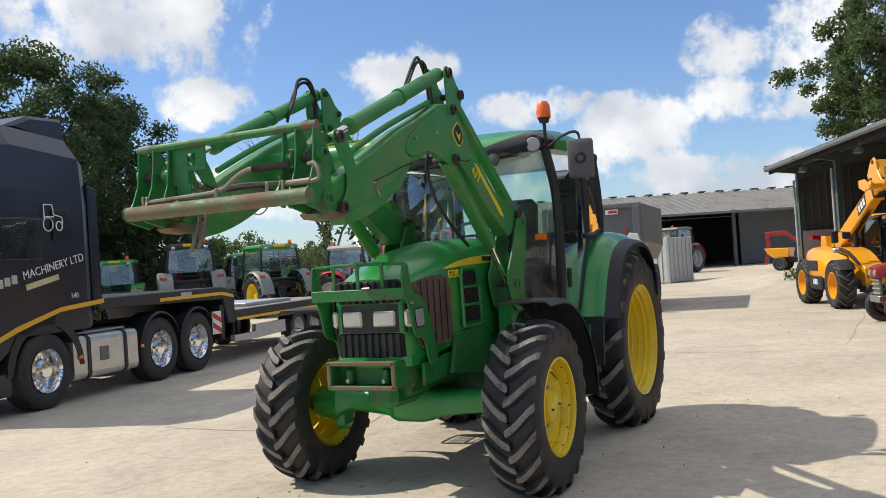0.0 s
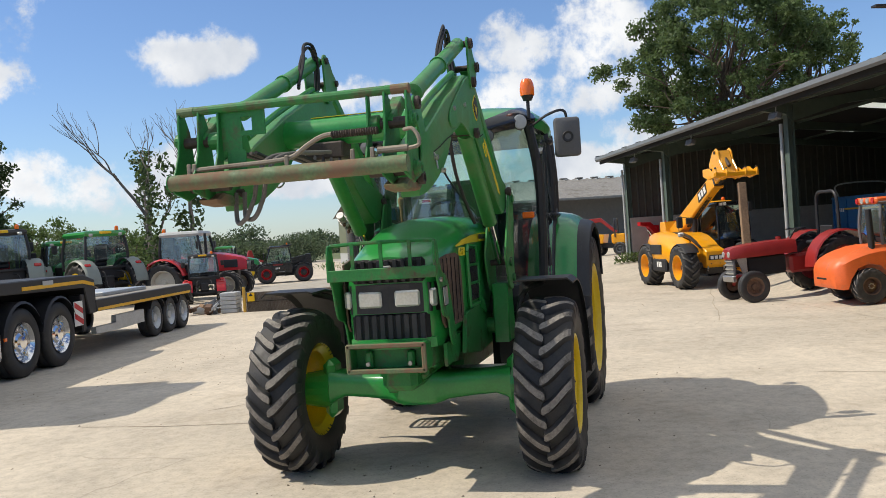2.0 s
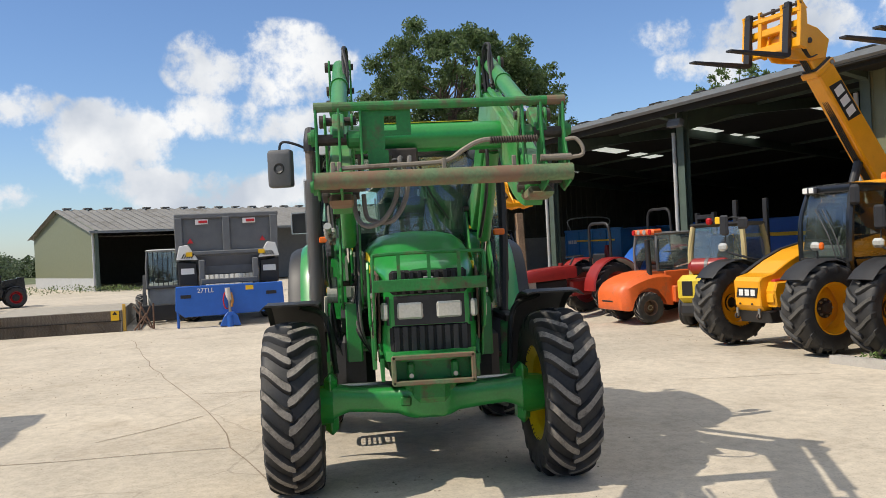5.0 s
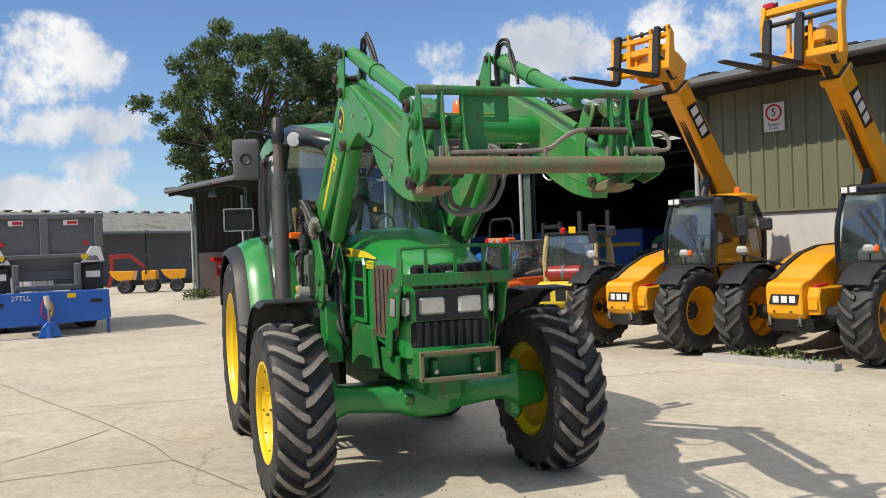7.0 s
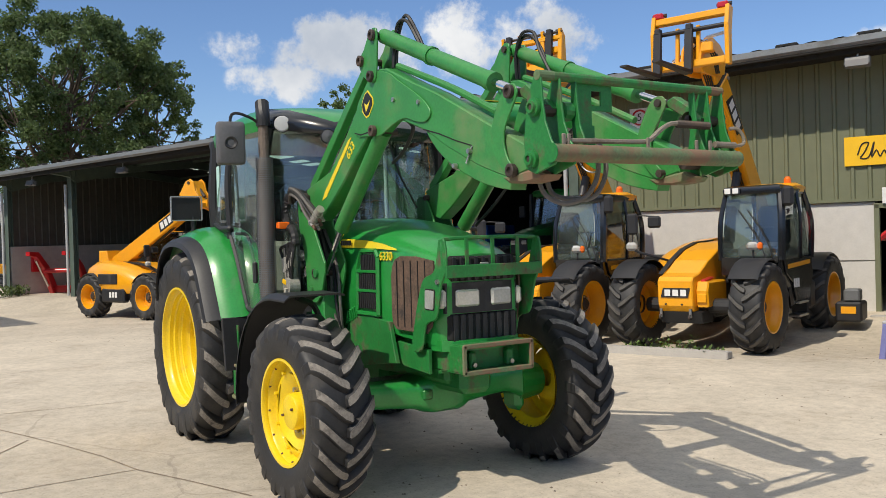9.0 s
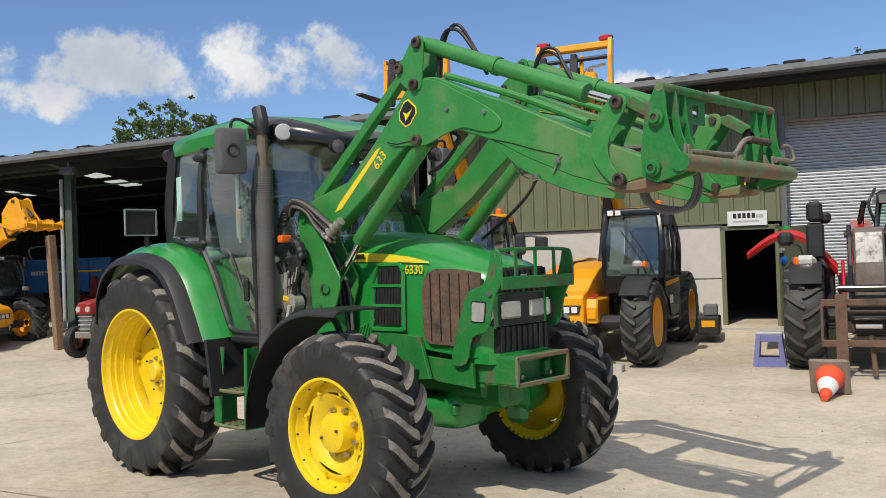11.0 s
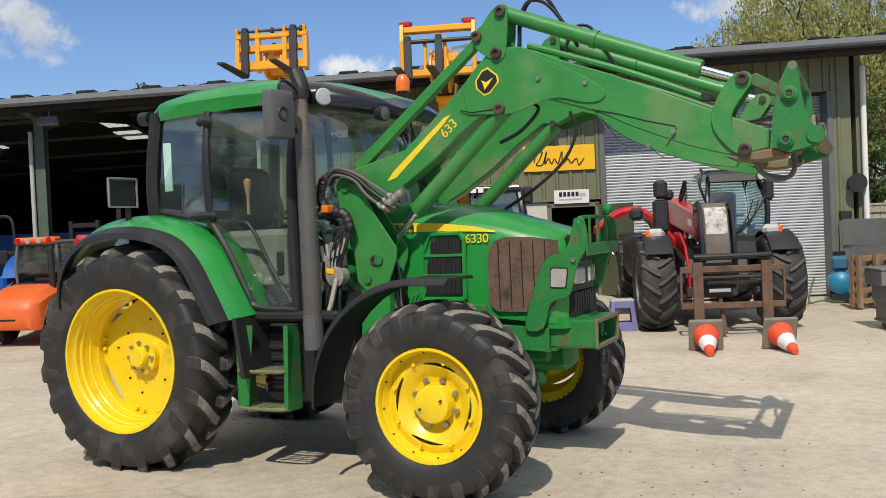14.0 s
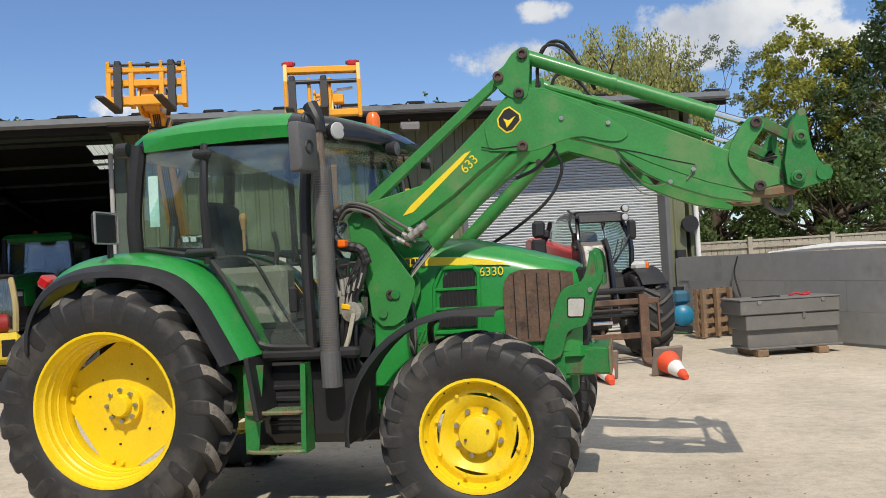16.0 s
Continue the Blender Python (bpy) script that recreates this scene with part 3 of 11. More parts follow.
def bolt_ring(wheel, name, count, radius, y, size, material, first=0.3, pairs=None):
    """Bolts round a wheel's axis, each a part of its own on one mesh."""
    me = stored((name, size, material.name), lambda: tube(B(), (0, 0, 0), (0, -size * 1.1, 0), size * 0.62, seg=6), [material])
    for a in pairs or [360 * (i + first) / count for i in range(count)]:
        child(name, me, wheel, pose(radius * math.cos(radians(a)), y, radius * math.sin(radians(a))))


def stored(key, make, materials, smooth=False):
    if key not in MESH_STORE:
        bm = make()
        me = bpy.data.meshes.new(key[0])
        bm.to_mesh(me)
        bm.free()
        for mt in materials:
            me.materials.append(mt)
        if smooth:
            me.polygons.foreach_set("use_smooth", [True] * len(me.polygons))
            me.set_sharp_from_angle(angle=radians(40))
        MESH_STORE[key] = me
    return MESH_STORE[key]


def child(name, me, parent, m=None, label=""):
    ob = new(name, me)
    ob.parent = parent
    if m is not None:
        ob.matrix_basis = m
    return tagged(ob, label)


def farm_wheel(parent, x, y, z, R, width, rim, paint, lugs=18, side=-1, lug_h=0.045, spin=0.0, detail=True, name="wheel", hub=None, lug_w=0.055, seg=56, dish=0.0, hub_out=0.10, cut=0.075, front=False, drum=False, steer=0.0, tread=None):
    """A driven wheel with its outside towards side (-1: right of the machine): tyre, rim, disc, hub and nuts."""
    tread = tread or LUG_DUST

    def whole_tyre():
        bm = tyre_mesh(R, width, rim, lug_h, 28)
        for sgn in (-1, 1):
            for i in range(lugs):
                tread_bar(R, width, lug_h, lug_w, sgn, -side, bm=bm, base=2 * math.pi * (i + (0.5 if sgn > 0 else 0)) / lugs)
        return bm
    if detail:
        wheel = child(name, stored(("tyre", R, width, rim, side), lambda: tyre_mesh(R, width, rim, lug_h, seg), [RUBBER]), parent)
        for sgn in (-1, 1):
            me = stored(("tread_bar", R, width, side, sgn, tread.name), lambda: tread_bar(R, width, lug_h, lug_w, sgn, -side), [RUBBER, tread])
            for i in range(lugs):
                child("tread_bar", me, wheel, pose(0, 0, 0, 0, -360 * (i + (0.5 if sgn > 0 else 0)) / lugs, 0))
    else:
        wheel = child(name, stored(("tyre", R, width, rim, lugs, side), whole_tyre, [RUBBER, tread]), parent)
    wheel.matrix_basis = pose(x, y, z, 0, spin, steer if side < 0 else 180 + steer)
    tagged(wheel, "black farm tyre with dusty chevron bars")
    child("rim", stored(("rim", rim, width, paint.name), lambda: rim_mesh(rim, width, 0.1, 44 if detail else 24), [paint], True), wheel)
    hub = hub or rim * 0.34
    if front:
        child("disc", stored(("disc", rim, width, paint.name), lambda: slit_disc_mesh(rim, dish), [paint], True), wheel)
        child("hub", stored(("hub", rim, width, paint.name), lambda: lathe(B(), [(dish + 0.06, rim * 0.36), (dish - 0.02, rim * 0.35), (dish - 0.035, rim * 0.325), (dish - 0.045, rim * 0.24), (dish - 0.048, 0.0)], 32), [paint], True), wheel)
        bolt_ring(wheel, "wheel_nut", 8, rim * 0.425, dish + 0.05, 0.026, STEEL)
        bolt_ring(wheel, "hub_plug", 2, rim * 0.22, dish - 0.044, 0.014, RUST_BROWN)
        bolt_ring(wheel, "flange_bolt", 8, rim * 0.775, dish - 0.008, 0.02, paint)
        bolt_ring(wheel, "rust_spot", 12, rim * 0.945, -width * 0.315, 0.010, RUST_BROWN)
        return wheel
    child("disc", stored(("disc", rim, width, paint.name), lambda: disc_mesh(rim, dish, hub, cut=cut, cup=0.05 if dish < 0.1 else 0.012), [paint], True), wheel)
    if dish > 0.1:
        bolt_ring(wheel, "corner_bolt", 8, rim * 0.80, dish, 0.026, paint, pairs=[90 * k + o for k in range(4) for o in (-5, 5)])
        bolt_ring(wheel, "bolt_hole", 4, rim * 0.55, dish - 0.005, 0.012, DARK, 0.0)
        bolt_ring(wheel, "bolt_hole", 4, rim * 0.47, dish - 0.005, 0.012, DARK, 0.63)

    def hub_make():
        return lathe(B(), [(dish, hub * 1.0), (dish - 0.06, hub * 1.0), (dish - 0.065, hub * 0.62), (dish - hub_out, hub * 0.58), (dish - hub_out - 0.012, hub * 0.50), (dish - hub_out - 0.012, 0.0)], 28)
    child("hub", stored(("hub", rim, width, paint.name, tread.name), hub_make, [PIN_STEEL if tread is LUG_CLEAN else paint], True), wheel)
    if drum:
        child("hub_drum", stored(("drum", rim, width), lambda: lathe(B(), [(-0.02, rim * 0.62), (-0.07, rim * 0.60), (-0.08, rim * 0.44), (-0.19, rim * 0.40), (-0.21, rim * 0.26), (-0.215, 0.0)], 24), [BLACK], True), wheel, None, "black hub drum")
    if detail:
        bolt_ring(wheel, "wheel_nut", 8, hub * 0.82, dish - 0.06, 0.024, STEEL)
    return wheel

# ---- ground and sheds ----
WALL_ANGLE = 24.0
WALL_O = Vector((0.08, 10.41, 0))
WU = Vector((math.cos(radians(WALL_ANGLE)), math.sin(radians(WALL_ANGLE)), 0))
WN = Vector((-WU.y, WU.x, 0))
SHED = Matrix.Translation(WALL_O) @ pose(0, 0, 0, 0, 0, WALL_ANGLE)


def ease(v):
    v = max(0.0, min(1.0, v))
    return v * v * (3 - 2 * v)


def ground_z(x, y):
    """The yard lies flat and rises gently to the sill of the shed."""
    p = Vector((x, y, 0)) - WALL_O
    s, d = p.dot(WU), p.dot(WN)
    near = ease((d + 2.0) / 1.8)
    high = 0.24 * (1 - ease((s - 0.2) / 1.2)) + 0.03
    if s > 5.5 or s < -30:
        high *= max(0.0, 1 - (s - 5.5) / 3 if s > 5.5 else 1 - (-30 - s) / 5)
    return near * high


def build_ground():
    xs = sorted({*np.round(np.arange(-34, 14.1, 0.8), 3).tolist(), -800, -400, -200, -120, -90, -70, -55, -44, 20, 30, 45, 70, 120, 250, 600})
    ys = sorted({*np.round(np.arange(-14, 30.1, 0.8), 3).tolist(), -700, -400, -200, -120, -80, -60, -45, -35, -25, -19, 36, 45, 60, 90, 150, 300, 700})
    verts = [(x, y, ground_z(x, y)) for y in ys for x in xs]
    w = len(xs)
    faces = [(j * w + i, j * w + i + 1, (j + 1) * w + i + 1, (j + 1) * w + i) for j in range(len(ys) - 1) for i in range(w - 1)]
    me = bpy.data.meshes.new("ground")
    me.from_pydata(verts, [], faces)
    me.materials.append(YARD)
    me.materials.append(GRASS_FIELD)
    for p in me.polygons:
        p.use_smooth = True
        c = p.center
        if c.x < -66 or abs(c.y) > 62 or c.x > 50:
            p.material_index = 1
    return tagged(new("ground", me), "pale worn concrete yard with cracks, stains and joints", "ground", kind="structure")


ground = build_ground()


def strip(name, pts, w, material, label):
    """A thin band on the ground along pts."""
    bm = B()
    pts = [Vector((p[0], p[1], 0)) for p in pts]
    dense = []
    for a, b in zip(pts, pts[1:]):
        k = max(1, int((b - a).length / 0.5))
        dense += [a.lerp(b, i / k) for i in range(k)]
    dense.append(pts[-1])
    prev = None
    for i, p in enumerate(dense):
        d = (dense[min(i + 1, len(dense) - 1)] - dense[max(i - 1, 0)]).normalized()
        side = Vector((-d.y, d.x, 0)) * w * (0.6 + 0.8 * noise.noise(p * 3.1) ** 2 + 0.3)
        jog = Vector((noise.noise(p * 1.7), noise.noise(p * 1.9 + Vector((5, 3, 1))), 0)) * 0.06
        q = p + jog
        a, b = q + side * 0.5, q - side * 0.5
        pair = [bm.verts.new((v.x, v.y, ground_z(v.x, v.y) + 0.004)) for v in (a, b)]
        if prev:
            bm.faces.new((prev[0], prev[1], pair[1], pair[0]))
        prev = pair
    bmesh.ops.recalc_face_normals(bm, faces=bm.faces)
    for f in bm.faces:
        if f.normal.z < 0:
            f.normal_flip()
    return part(name, bm, material, ground, label)


JOINT = mat("joint_filler", (0.34, 0.285, 0.215), 0.95, var=0.3)
for line in ([(-30, 2.6), (-6, 2.4)],
             [(-5.6, -12), (-5.3, 5.0)], [(-11.4, -6), (-11.0, 3.5)], [(-30, -7.2), (2, -8.0)], [(-14, 6.1 - 4.2), (-6, 4.4), (3, 7.6)]):
    strip("joint", line, 0.012, JOINT, "dark filled joint between concrete slabs")
CRACK = mat("open_joint", (0.27, 0.215, 0.16), 0.95, var=0.35)
for line in ([(-10.2, -5.2), (-5.0, -3.6), (-2.3, -2.6), (-0.9, -2.1), (0.9, -1.6), (2.1, -1.2)], [(-2.1, -3.2), (-2.3, -2.6), (-2.1, -1.0)],
             [(0.3, -2.9), (-0.7, -2.1)], [(1.0, -3.9), (1.0, -3.0), (0.9, -1.6)], [(-1.1, 3.1), (-0.9, 4.7)]):
    strip("joint", line, 0.013, CRACK, "open cracked joint in the concrete")


def shed_point(s, d, z=0.0):
    return WALL_O + s * WU + d * WN + Vector((0, 0, z))


FLOOR_Z = 0.26
S0, S1, DEPTH = -24.95, 4.95, 15.0
EAVE = 4.45
OVER = 0.90
RIDGE = 4.5
POSTS = [-24.85, -21.6, -14.7, -10.15, -5.9]


def rise(d):
    """Height of the shed roof over its eave line: a low ridge a little way in, then a gentle fall."""
    return 0.1 * min(d, RIDGE) - 0.09 * max(0.0, d - RIDGE)


def eave_fall(s):
    """The eave runs down gently towards the open end of the shed."""
    return 0.0235 * (s - 1.0)


def corrugated(bm, s0, s1, z0, z1, y, pitch=0.25, depth=0.028, flip=1):
    """Box-profile sheet in the s-z plane at depth y."""
    pts = []
    s = s0
    while s < s1 - 1e-6:
        for f, o in ((0.0, 0), (0.34, 0), (0.42, 1), (0.58, 1), (0.66, 0)):
            q = s + f * pitch
            if q < s1:
                pts.append((q, y - o * depth * flip))
        s += pitch
    pts.append((s1, y))
    lo = [bm.verts.new((p[0], p[1], z0)) for p in pts]
    hi = [bm.verts.new((p[0], p[1], z1)) for p in pts]
    for i in range(len(pts) - 1):
        bm.faces.new((lo[i], lo[i + 1], hi[i + 1], hi[i]))
    bmesh.ops.recalc_face_normals(bm, faces=bm.faces)
    return bm


def shed_part(name, bm, material, label, kind="structure", category="", parent=None):
    ob = part(name, bm, material, parent, label)
    if parent is None:
        ob.matrix_basis = SHED
        tagged(ob, label, category, kind=kind)
    return ob


def build_main_shed():
    top = EAVE - 0.12
    # front wall: concrete panels below, olive sheeting above
    wall = shed_part("wall_front", box(B(), ((-5.9 - 0.75) / 2, 0.10, 1.06), (5.15, 0.14, 1.90)), CONCRETE, "smooth pale concrete panel wall of the shed", category="wall")
    for a, b in ((-5.88, -0.77),):
        for z0, z1 in ((0.12, 1.06), (1.07, 2.0)):
            part("panel", box(B(), ((a + b) / 2, 0.015, (z0 + z1) / 2), (b - a, 0.05, z1 - z0 - 0.008), 0.008), CONCRETE_PALE, wall)
    bm = corrugated(B(), -5.95, 0.22, 2.02, top, 0.0)
    upper = shed_part("wall_cladding", bm, CLAD, "olive green box-profile sheet cladding", category="wall")
    part("flashing", box(B(), (-3.3, -0.02, 2.03), (5.3, 0.09, 0.05)), CLAD, upper)
    corrugated(bm := B(), 4.45, 4.80, 0.0, top, 0.0)
    shed_part("wall_cladding_end", bm, CLAD, "olive sheet cladding at the shed's corner", category="wall")
    shed_part("wall_over_shutter", corrugated(B(), 0.22, 4.45, 3.72, top, 0.02), CLAD, "dark olive sheeting over the roller shutter", category="wall")
    # side and back walls
    bm = B()
    prism(bm, [(0.0, -0.2), (DEPTH, -0.2), (DEPTH, EAVE + rise(DEPTH) + 0.03), (RIDGE, EAVE + rise(RIDGE) + 0.03), (0.0, EAVE + 0.03)], S1 - 0.06, S1 + 0.06, "yz")
    shed_part("wall_end", bm, CLAD, "olive sheeted end wall", category="wall")
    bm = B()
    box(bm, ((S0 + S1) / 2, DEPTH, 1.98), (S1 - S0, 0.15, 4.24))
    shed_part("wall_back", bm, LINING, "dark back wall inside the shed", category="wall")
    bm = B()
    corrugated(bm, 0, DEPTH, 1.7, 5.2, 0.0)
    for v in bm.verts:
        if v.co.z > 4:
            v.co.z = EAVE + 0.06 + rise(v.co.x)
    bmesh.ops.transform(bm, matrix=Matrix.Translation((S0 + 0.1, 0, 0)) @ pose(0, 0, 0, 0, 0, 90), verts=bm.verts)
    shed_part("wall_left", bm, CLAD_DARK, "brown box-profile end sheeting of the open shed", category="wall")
    shed_part("wall_left_base", box(B(), (S0 + 0.1, DEPTH / 2, 0.95), (0.2, DEPTH, 1.6), 0.01), CONCRETE, "concrete panel base of the shed's end wall", category="wall")
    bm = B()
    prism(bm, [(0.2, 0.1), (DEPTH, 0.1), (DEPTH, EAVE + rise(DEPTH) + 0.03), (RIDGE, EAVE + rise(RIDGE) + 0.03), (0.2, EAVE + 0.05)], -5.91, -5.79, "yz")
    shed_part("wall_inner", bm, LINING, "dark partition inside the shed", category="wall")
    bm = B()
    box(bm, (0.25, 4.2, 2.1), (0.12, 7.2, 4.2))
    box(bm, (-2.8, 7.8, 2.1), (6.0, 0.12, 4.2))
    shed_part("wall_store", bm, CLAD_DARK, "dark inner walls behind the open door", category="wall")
    # roof: corrugated sheets over a low pitch
    bm = B()
    n = 300
    d0, d1 = -OVER, DEPTH + 0.3
    zr, z0, z1 = EAVE + rise(RIDGE) + 0.09, EAVE, EAVE + rise(d1) + 0.09
    s_lo, s_hi = S0 - 0.15, S1 + 0.42
    rows = []
    for i in range(n + 1):
        s = s_lo + (s_hi - s_lo) * i / n
        w = 0.022 * math.sin(i * math.pi / 2 + 0.6)
        rows.append([bm.verts.new((s, d, z + w + t)) for d, z, t in ((d0, z0, 0.05), (RIDGE, zr, 0.05), (d1, z1, 0.05))])
    for a, b in zip(rows, rows[1:]):
        bm.faces.new((a[0], b[0], b[1], a[1]))
        bm.faces.new((a[1], b[1], b[2], a[2]))
    roof = shed_part("roof", bm, ROOF, "weathered corrugated fibre cement roof", category="roof")
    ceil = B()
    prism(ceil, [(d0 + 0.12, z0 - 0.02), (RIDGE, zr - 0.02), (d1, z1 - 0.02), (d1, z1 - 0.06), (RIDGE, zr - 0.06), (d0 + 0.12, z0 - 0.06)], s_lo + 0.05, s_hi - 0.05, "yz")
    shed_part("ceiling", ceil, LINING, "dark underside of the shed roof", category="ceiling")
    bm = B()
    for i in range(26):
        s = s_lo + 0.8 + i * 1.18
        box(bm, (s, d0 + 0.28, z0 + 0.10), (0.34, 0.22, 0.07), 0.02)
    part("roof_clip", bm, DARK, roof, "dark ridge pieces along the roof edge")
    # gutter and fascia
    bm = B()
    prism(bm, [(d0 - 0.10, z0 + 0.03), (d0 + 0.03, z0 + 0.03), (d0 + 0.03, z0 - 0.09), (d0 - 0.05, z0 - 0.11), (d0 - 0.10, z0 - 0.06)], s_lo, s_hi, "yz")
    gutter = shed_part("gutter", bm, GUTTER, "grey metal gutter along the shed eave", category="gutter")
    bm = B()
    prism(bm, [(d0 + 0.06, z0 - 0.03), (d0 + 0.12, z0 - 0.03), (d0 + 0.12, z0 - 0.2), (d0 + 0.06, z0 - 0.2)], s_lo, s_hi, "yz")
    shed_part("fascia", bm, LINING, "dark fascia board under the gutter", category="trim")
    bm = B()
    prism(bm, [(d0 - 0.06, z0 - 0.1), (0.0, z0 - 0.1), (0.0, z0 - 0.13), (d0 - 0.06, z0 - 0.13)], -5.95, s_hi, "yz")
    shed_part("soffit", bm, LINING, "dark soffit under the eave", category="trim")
    for s in (s_hi - 0.05, s_lo + 0.05):
        bm = B()
        prism(bm, [(d0 - 0.08, z0 - 0.12), (d0 - 0.08, z0 + 0.08), (RIDGE, zr + 0.1), (d1, z1 + 0.1), (d1, z1 - 0.1), (RIDGE, zr - 0.1)], s - 0.03, s + 0.03, "yz")
        shed_part("bargeboard", bm, GUTTER, "grey metal barge board at the roof end", category="trim")
    # steel frame
    for s in POSTS:
        bm = B()
        for o, sx in ((-0.075, 0.02), (0.075, 0.02)):
            box(bm, (s, o + 0.02, 2.31), (0.19, 0.016, 4.32))
        box(bm, (s, 0.02, 2.31), (0.014, 0.14, 4.32))
        post = shed_part("steel_post", bm, STEEL_GREEN, "green painted steel column of the open shed", kind="structure", category="column")
        bm = B()
        prism(bm, [(-OVER + 0.2, EAVE - 0.08), (RIDGE, EAVE + 0.02 + rise(RIDGE)), (DEPTH, EAVE + 0.02 + rise(DEPTH)), (DEPTH, EAVE - 0.22 + rise(DEPTH)), (RIDGE, EAVE - 0.22 + rise(RIDGE)), (1.5, EAVE - 0.06), (0.1, EAVE - 0.42), (-0.1, EAVE - 0.24), (-OVER + 0.2, EAVE - 0.16)], s - 0.07, s + 0.07, "yz")
        part("rafter", bm, STEEL_GREEN, post)
        bm = B()
        tube(bm, (s - 0.14, -0.1, 0.3), (s - 0.14, -0.1, 4.0), 0.04, seg=10)
        part("downpipe", bm, LIGHT_GREY, post)
    bm = B()
    for d in (0.05, 2.2, 4.4, 6.6, 8.8, 11.0):
        box(bm, ((S0 - 5.9) / 2, d, EAVE - 0.01 + rise(d)), (-5.9 - S0, 0.06, 0.07))
    shed_part("purlin", bm, STEEL_GREEN, "steel purlins under the shed roof", category="beam")
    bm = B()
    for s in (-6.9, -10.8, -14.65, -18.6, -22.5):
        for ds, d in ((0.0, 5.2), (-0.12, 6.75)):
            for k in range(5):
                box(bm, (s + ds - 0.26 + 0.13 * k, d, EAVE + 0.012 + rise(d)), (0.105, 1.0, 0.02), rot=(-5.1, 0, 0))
    shed_part("skylight", bm, SKYLIGHT, "pale roof lights, made to glow for the daylight behind them", category="skylight")
    # floodlights and cameras under the eave
    for s, d, z in ((-0.85, -0.8, 4.12), (-14.2, -0.6, 4.1), (-9.7, -0.6, 4.1), (-18.5, -0.6, 4.1), (-22.6, -0.6, 4.1)):
        lamp = thing("floodlight", "grey flood lamp hung under the shed eave", "lamp", SHED @ Matrix.Translation((s, d, z + eave_fall(s))), "flood lamps")
        part("housing", box(B(), (0, 0, 0), (0.36, 0.14, 0.15), 0.02, rot=(-20, 0, 0)), GREY_STEEL, lamp)
        part("lens", box(B(), (0, -0.072, -0.02), (0.32, 0.02, 0.11), 0.005, rot=(-20, 0, 0)), GREY_PLASTIC, lamp)
        part("bracket", tube(B(), (0, 0.02, 0.05), (0, 0.05, 0.42), 0.014), GALV, lamp)
    # shutter: curved slats one above the other
    shutter = shed_part("shutter", box(B(), (2.36, 0.35, 1.95), (4.1, 0.02, 3.8)), GREY_STEEL, "closed galvanised roller shutter", category="shutter")
    bm = B()
    prism(bm, [(0.008, 0.0), (-0.010, 0.003), (-0.034, 0.022), (-0.030, 0.040), (0.008, 0.049)], 0, 4.08, "yz")
    me = bpy.data.meshes.new("slat")
    bm.to_mesh(me)
    bm.free()
    me.materials.append(SHUTTER)
    for i in range(68):
        child("slat", me, shutter, Matrix.Translation((0.32, 0.335, 0.06 + i * 0.0545)))
    for s in (0.27, 4.42):
        part("guide", box(B(), (s, 0.17, 1.9), (0.1, 0.38, 3.8), 0.01), GREY_STEEL, shutter)
    # door with dark store behind
    bm = B()
    box(bm, (-0.74, 0.02, 1.08), (0.08, 0.12, 1.75), 0.005)
    box(bm, (0.14, 0.02, 1.08), (0.08, 0.12, 1.75), 0.005)
    box(bm, (-0.30, 0.02, 1.93), (0.96, 0.12, 0.08), 0.005)
    shed_part("door_frame", bm, CLAD, "olive steel door frame, door standing open", category="door frame")
    door = thing("door_1", "olive steel door standing open beside the frame", "door", SHED @ Matrix.Translation((0.17, -0.03, 0)) @ pose(0, 0, 0, 0, 0, -52), kind="structure")
    part("leaf", box(B(), (0.40, 0, 1.09), (0.80, 0.045, 1.66), 0.004), mat("dark_green_door", (0.085, 0.095, 0.062), 0.5, var=0.15), door, "dark green door leaf")
    part("handle", tube(B(), (0.70, -0.03, 1.1), (0.70, -0.09, 1.1), 0.012), STEEL, door)
    hung = door.matrix_basis.copy()
    for nm, lab, cat, x, z, prof, mt in (("work_cap", "green cap hung on the open door", "cap", 0.22, 1.83, [(0.0, 0.10), (0.03, 0.10), (0.06, 0.06), (0.07, 0.0)], GREEN), ("tin_cup", "small metal cup hung on the open door", "cup", 0.12, 1.52, [(0.0, 0.045), (0.06, 0.045), (0.065, 0.03), (0.065, 0.0)], GALV),
                                         ("cord_reel", "small blue reel hung on the open door", "reel", 0.14, 1.36, [(0.0, 0.07), (0.02, 0.07), (0.025, 0.04), (0.05, 0.04), (0.05, 0.0)], BLUE), ("padlock", "small steel lock hung on the open door", "lock", 0.38, 1.36, [(0.0, 0.05), (0.03, 0.05), (0.035, 0.0)], STEEL)):
        solo(nm, lathe(B(), [(-0.0235 - d, r) for d, r in prof], 16, "y"), mt, lab, cat, hung @ Matrix.Translation((x, 0, z)), smooth=True)
    solo("rubber_strap", hose(B(), [(0, -0.035, 0.0), (0.05, -0.04, -0.25), (0.10, -0.035, -0.45), (0.15, -0.04, -0.25), (0.16, -0.035, -0.05)], 0.008, 6), BLACK, "black strap hung on the open door", "strap", hung @ Matrix.Translation((0.10, 0, 1.28)))
    solo("pliers", hose(B(), [(0, -0.035, 0.0), (0.02, -0.04, -0.08), (0.07, -0.035, -0.16)], 0.012, 6), GALV, "small hand tool hung on the open door", "tool", hung @ Matrix.Translation((0.27, 0, 1.16)))
    shed_part("door_sill", box(B(), (-0.3, -0.25, 0.2), (1.0, 0.6, 0.1), 0.01), CONCRETE, "concrete door sill", category="sill")
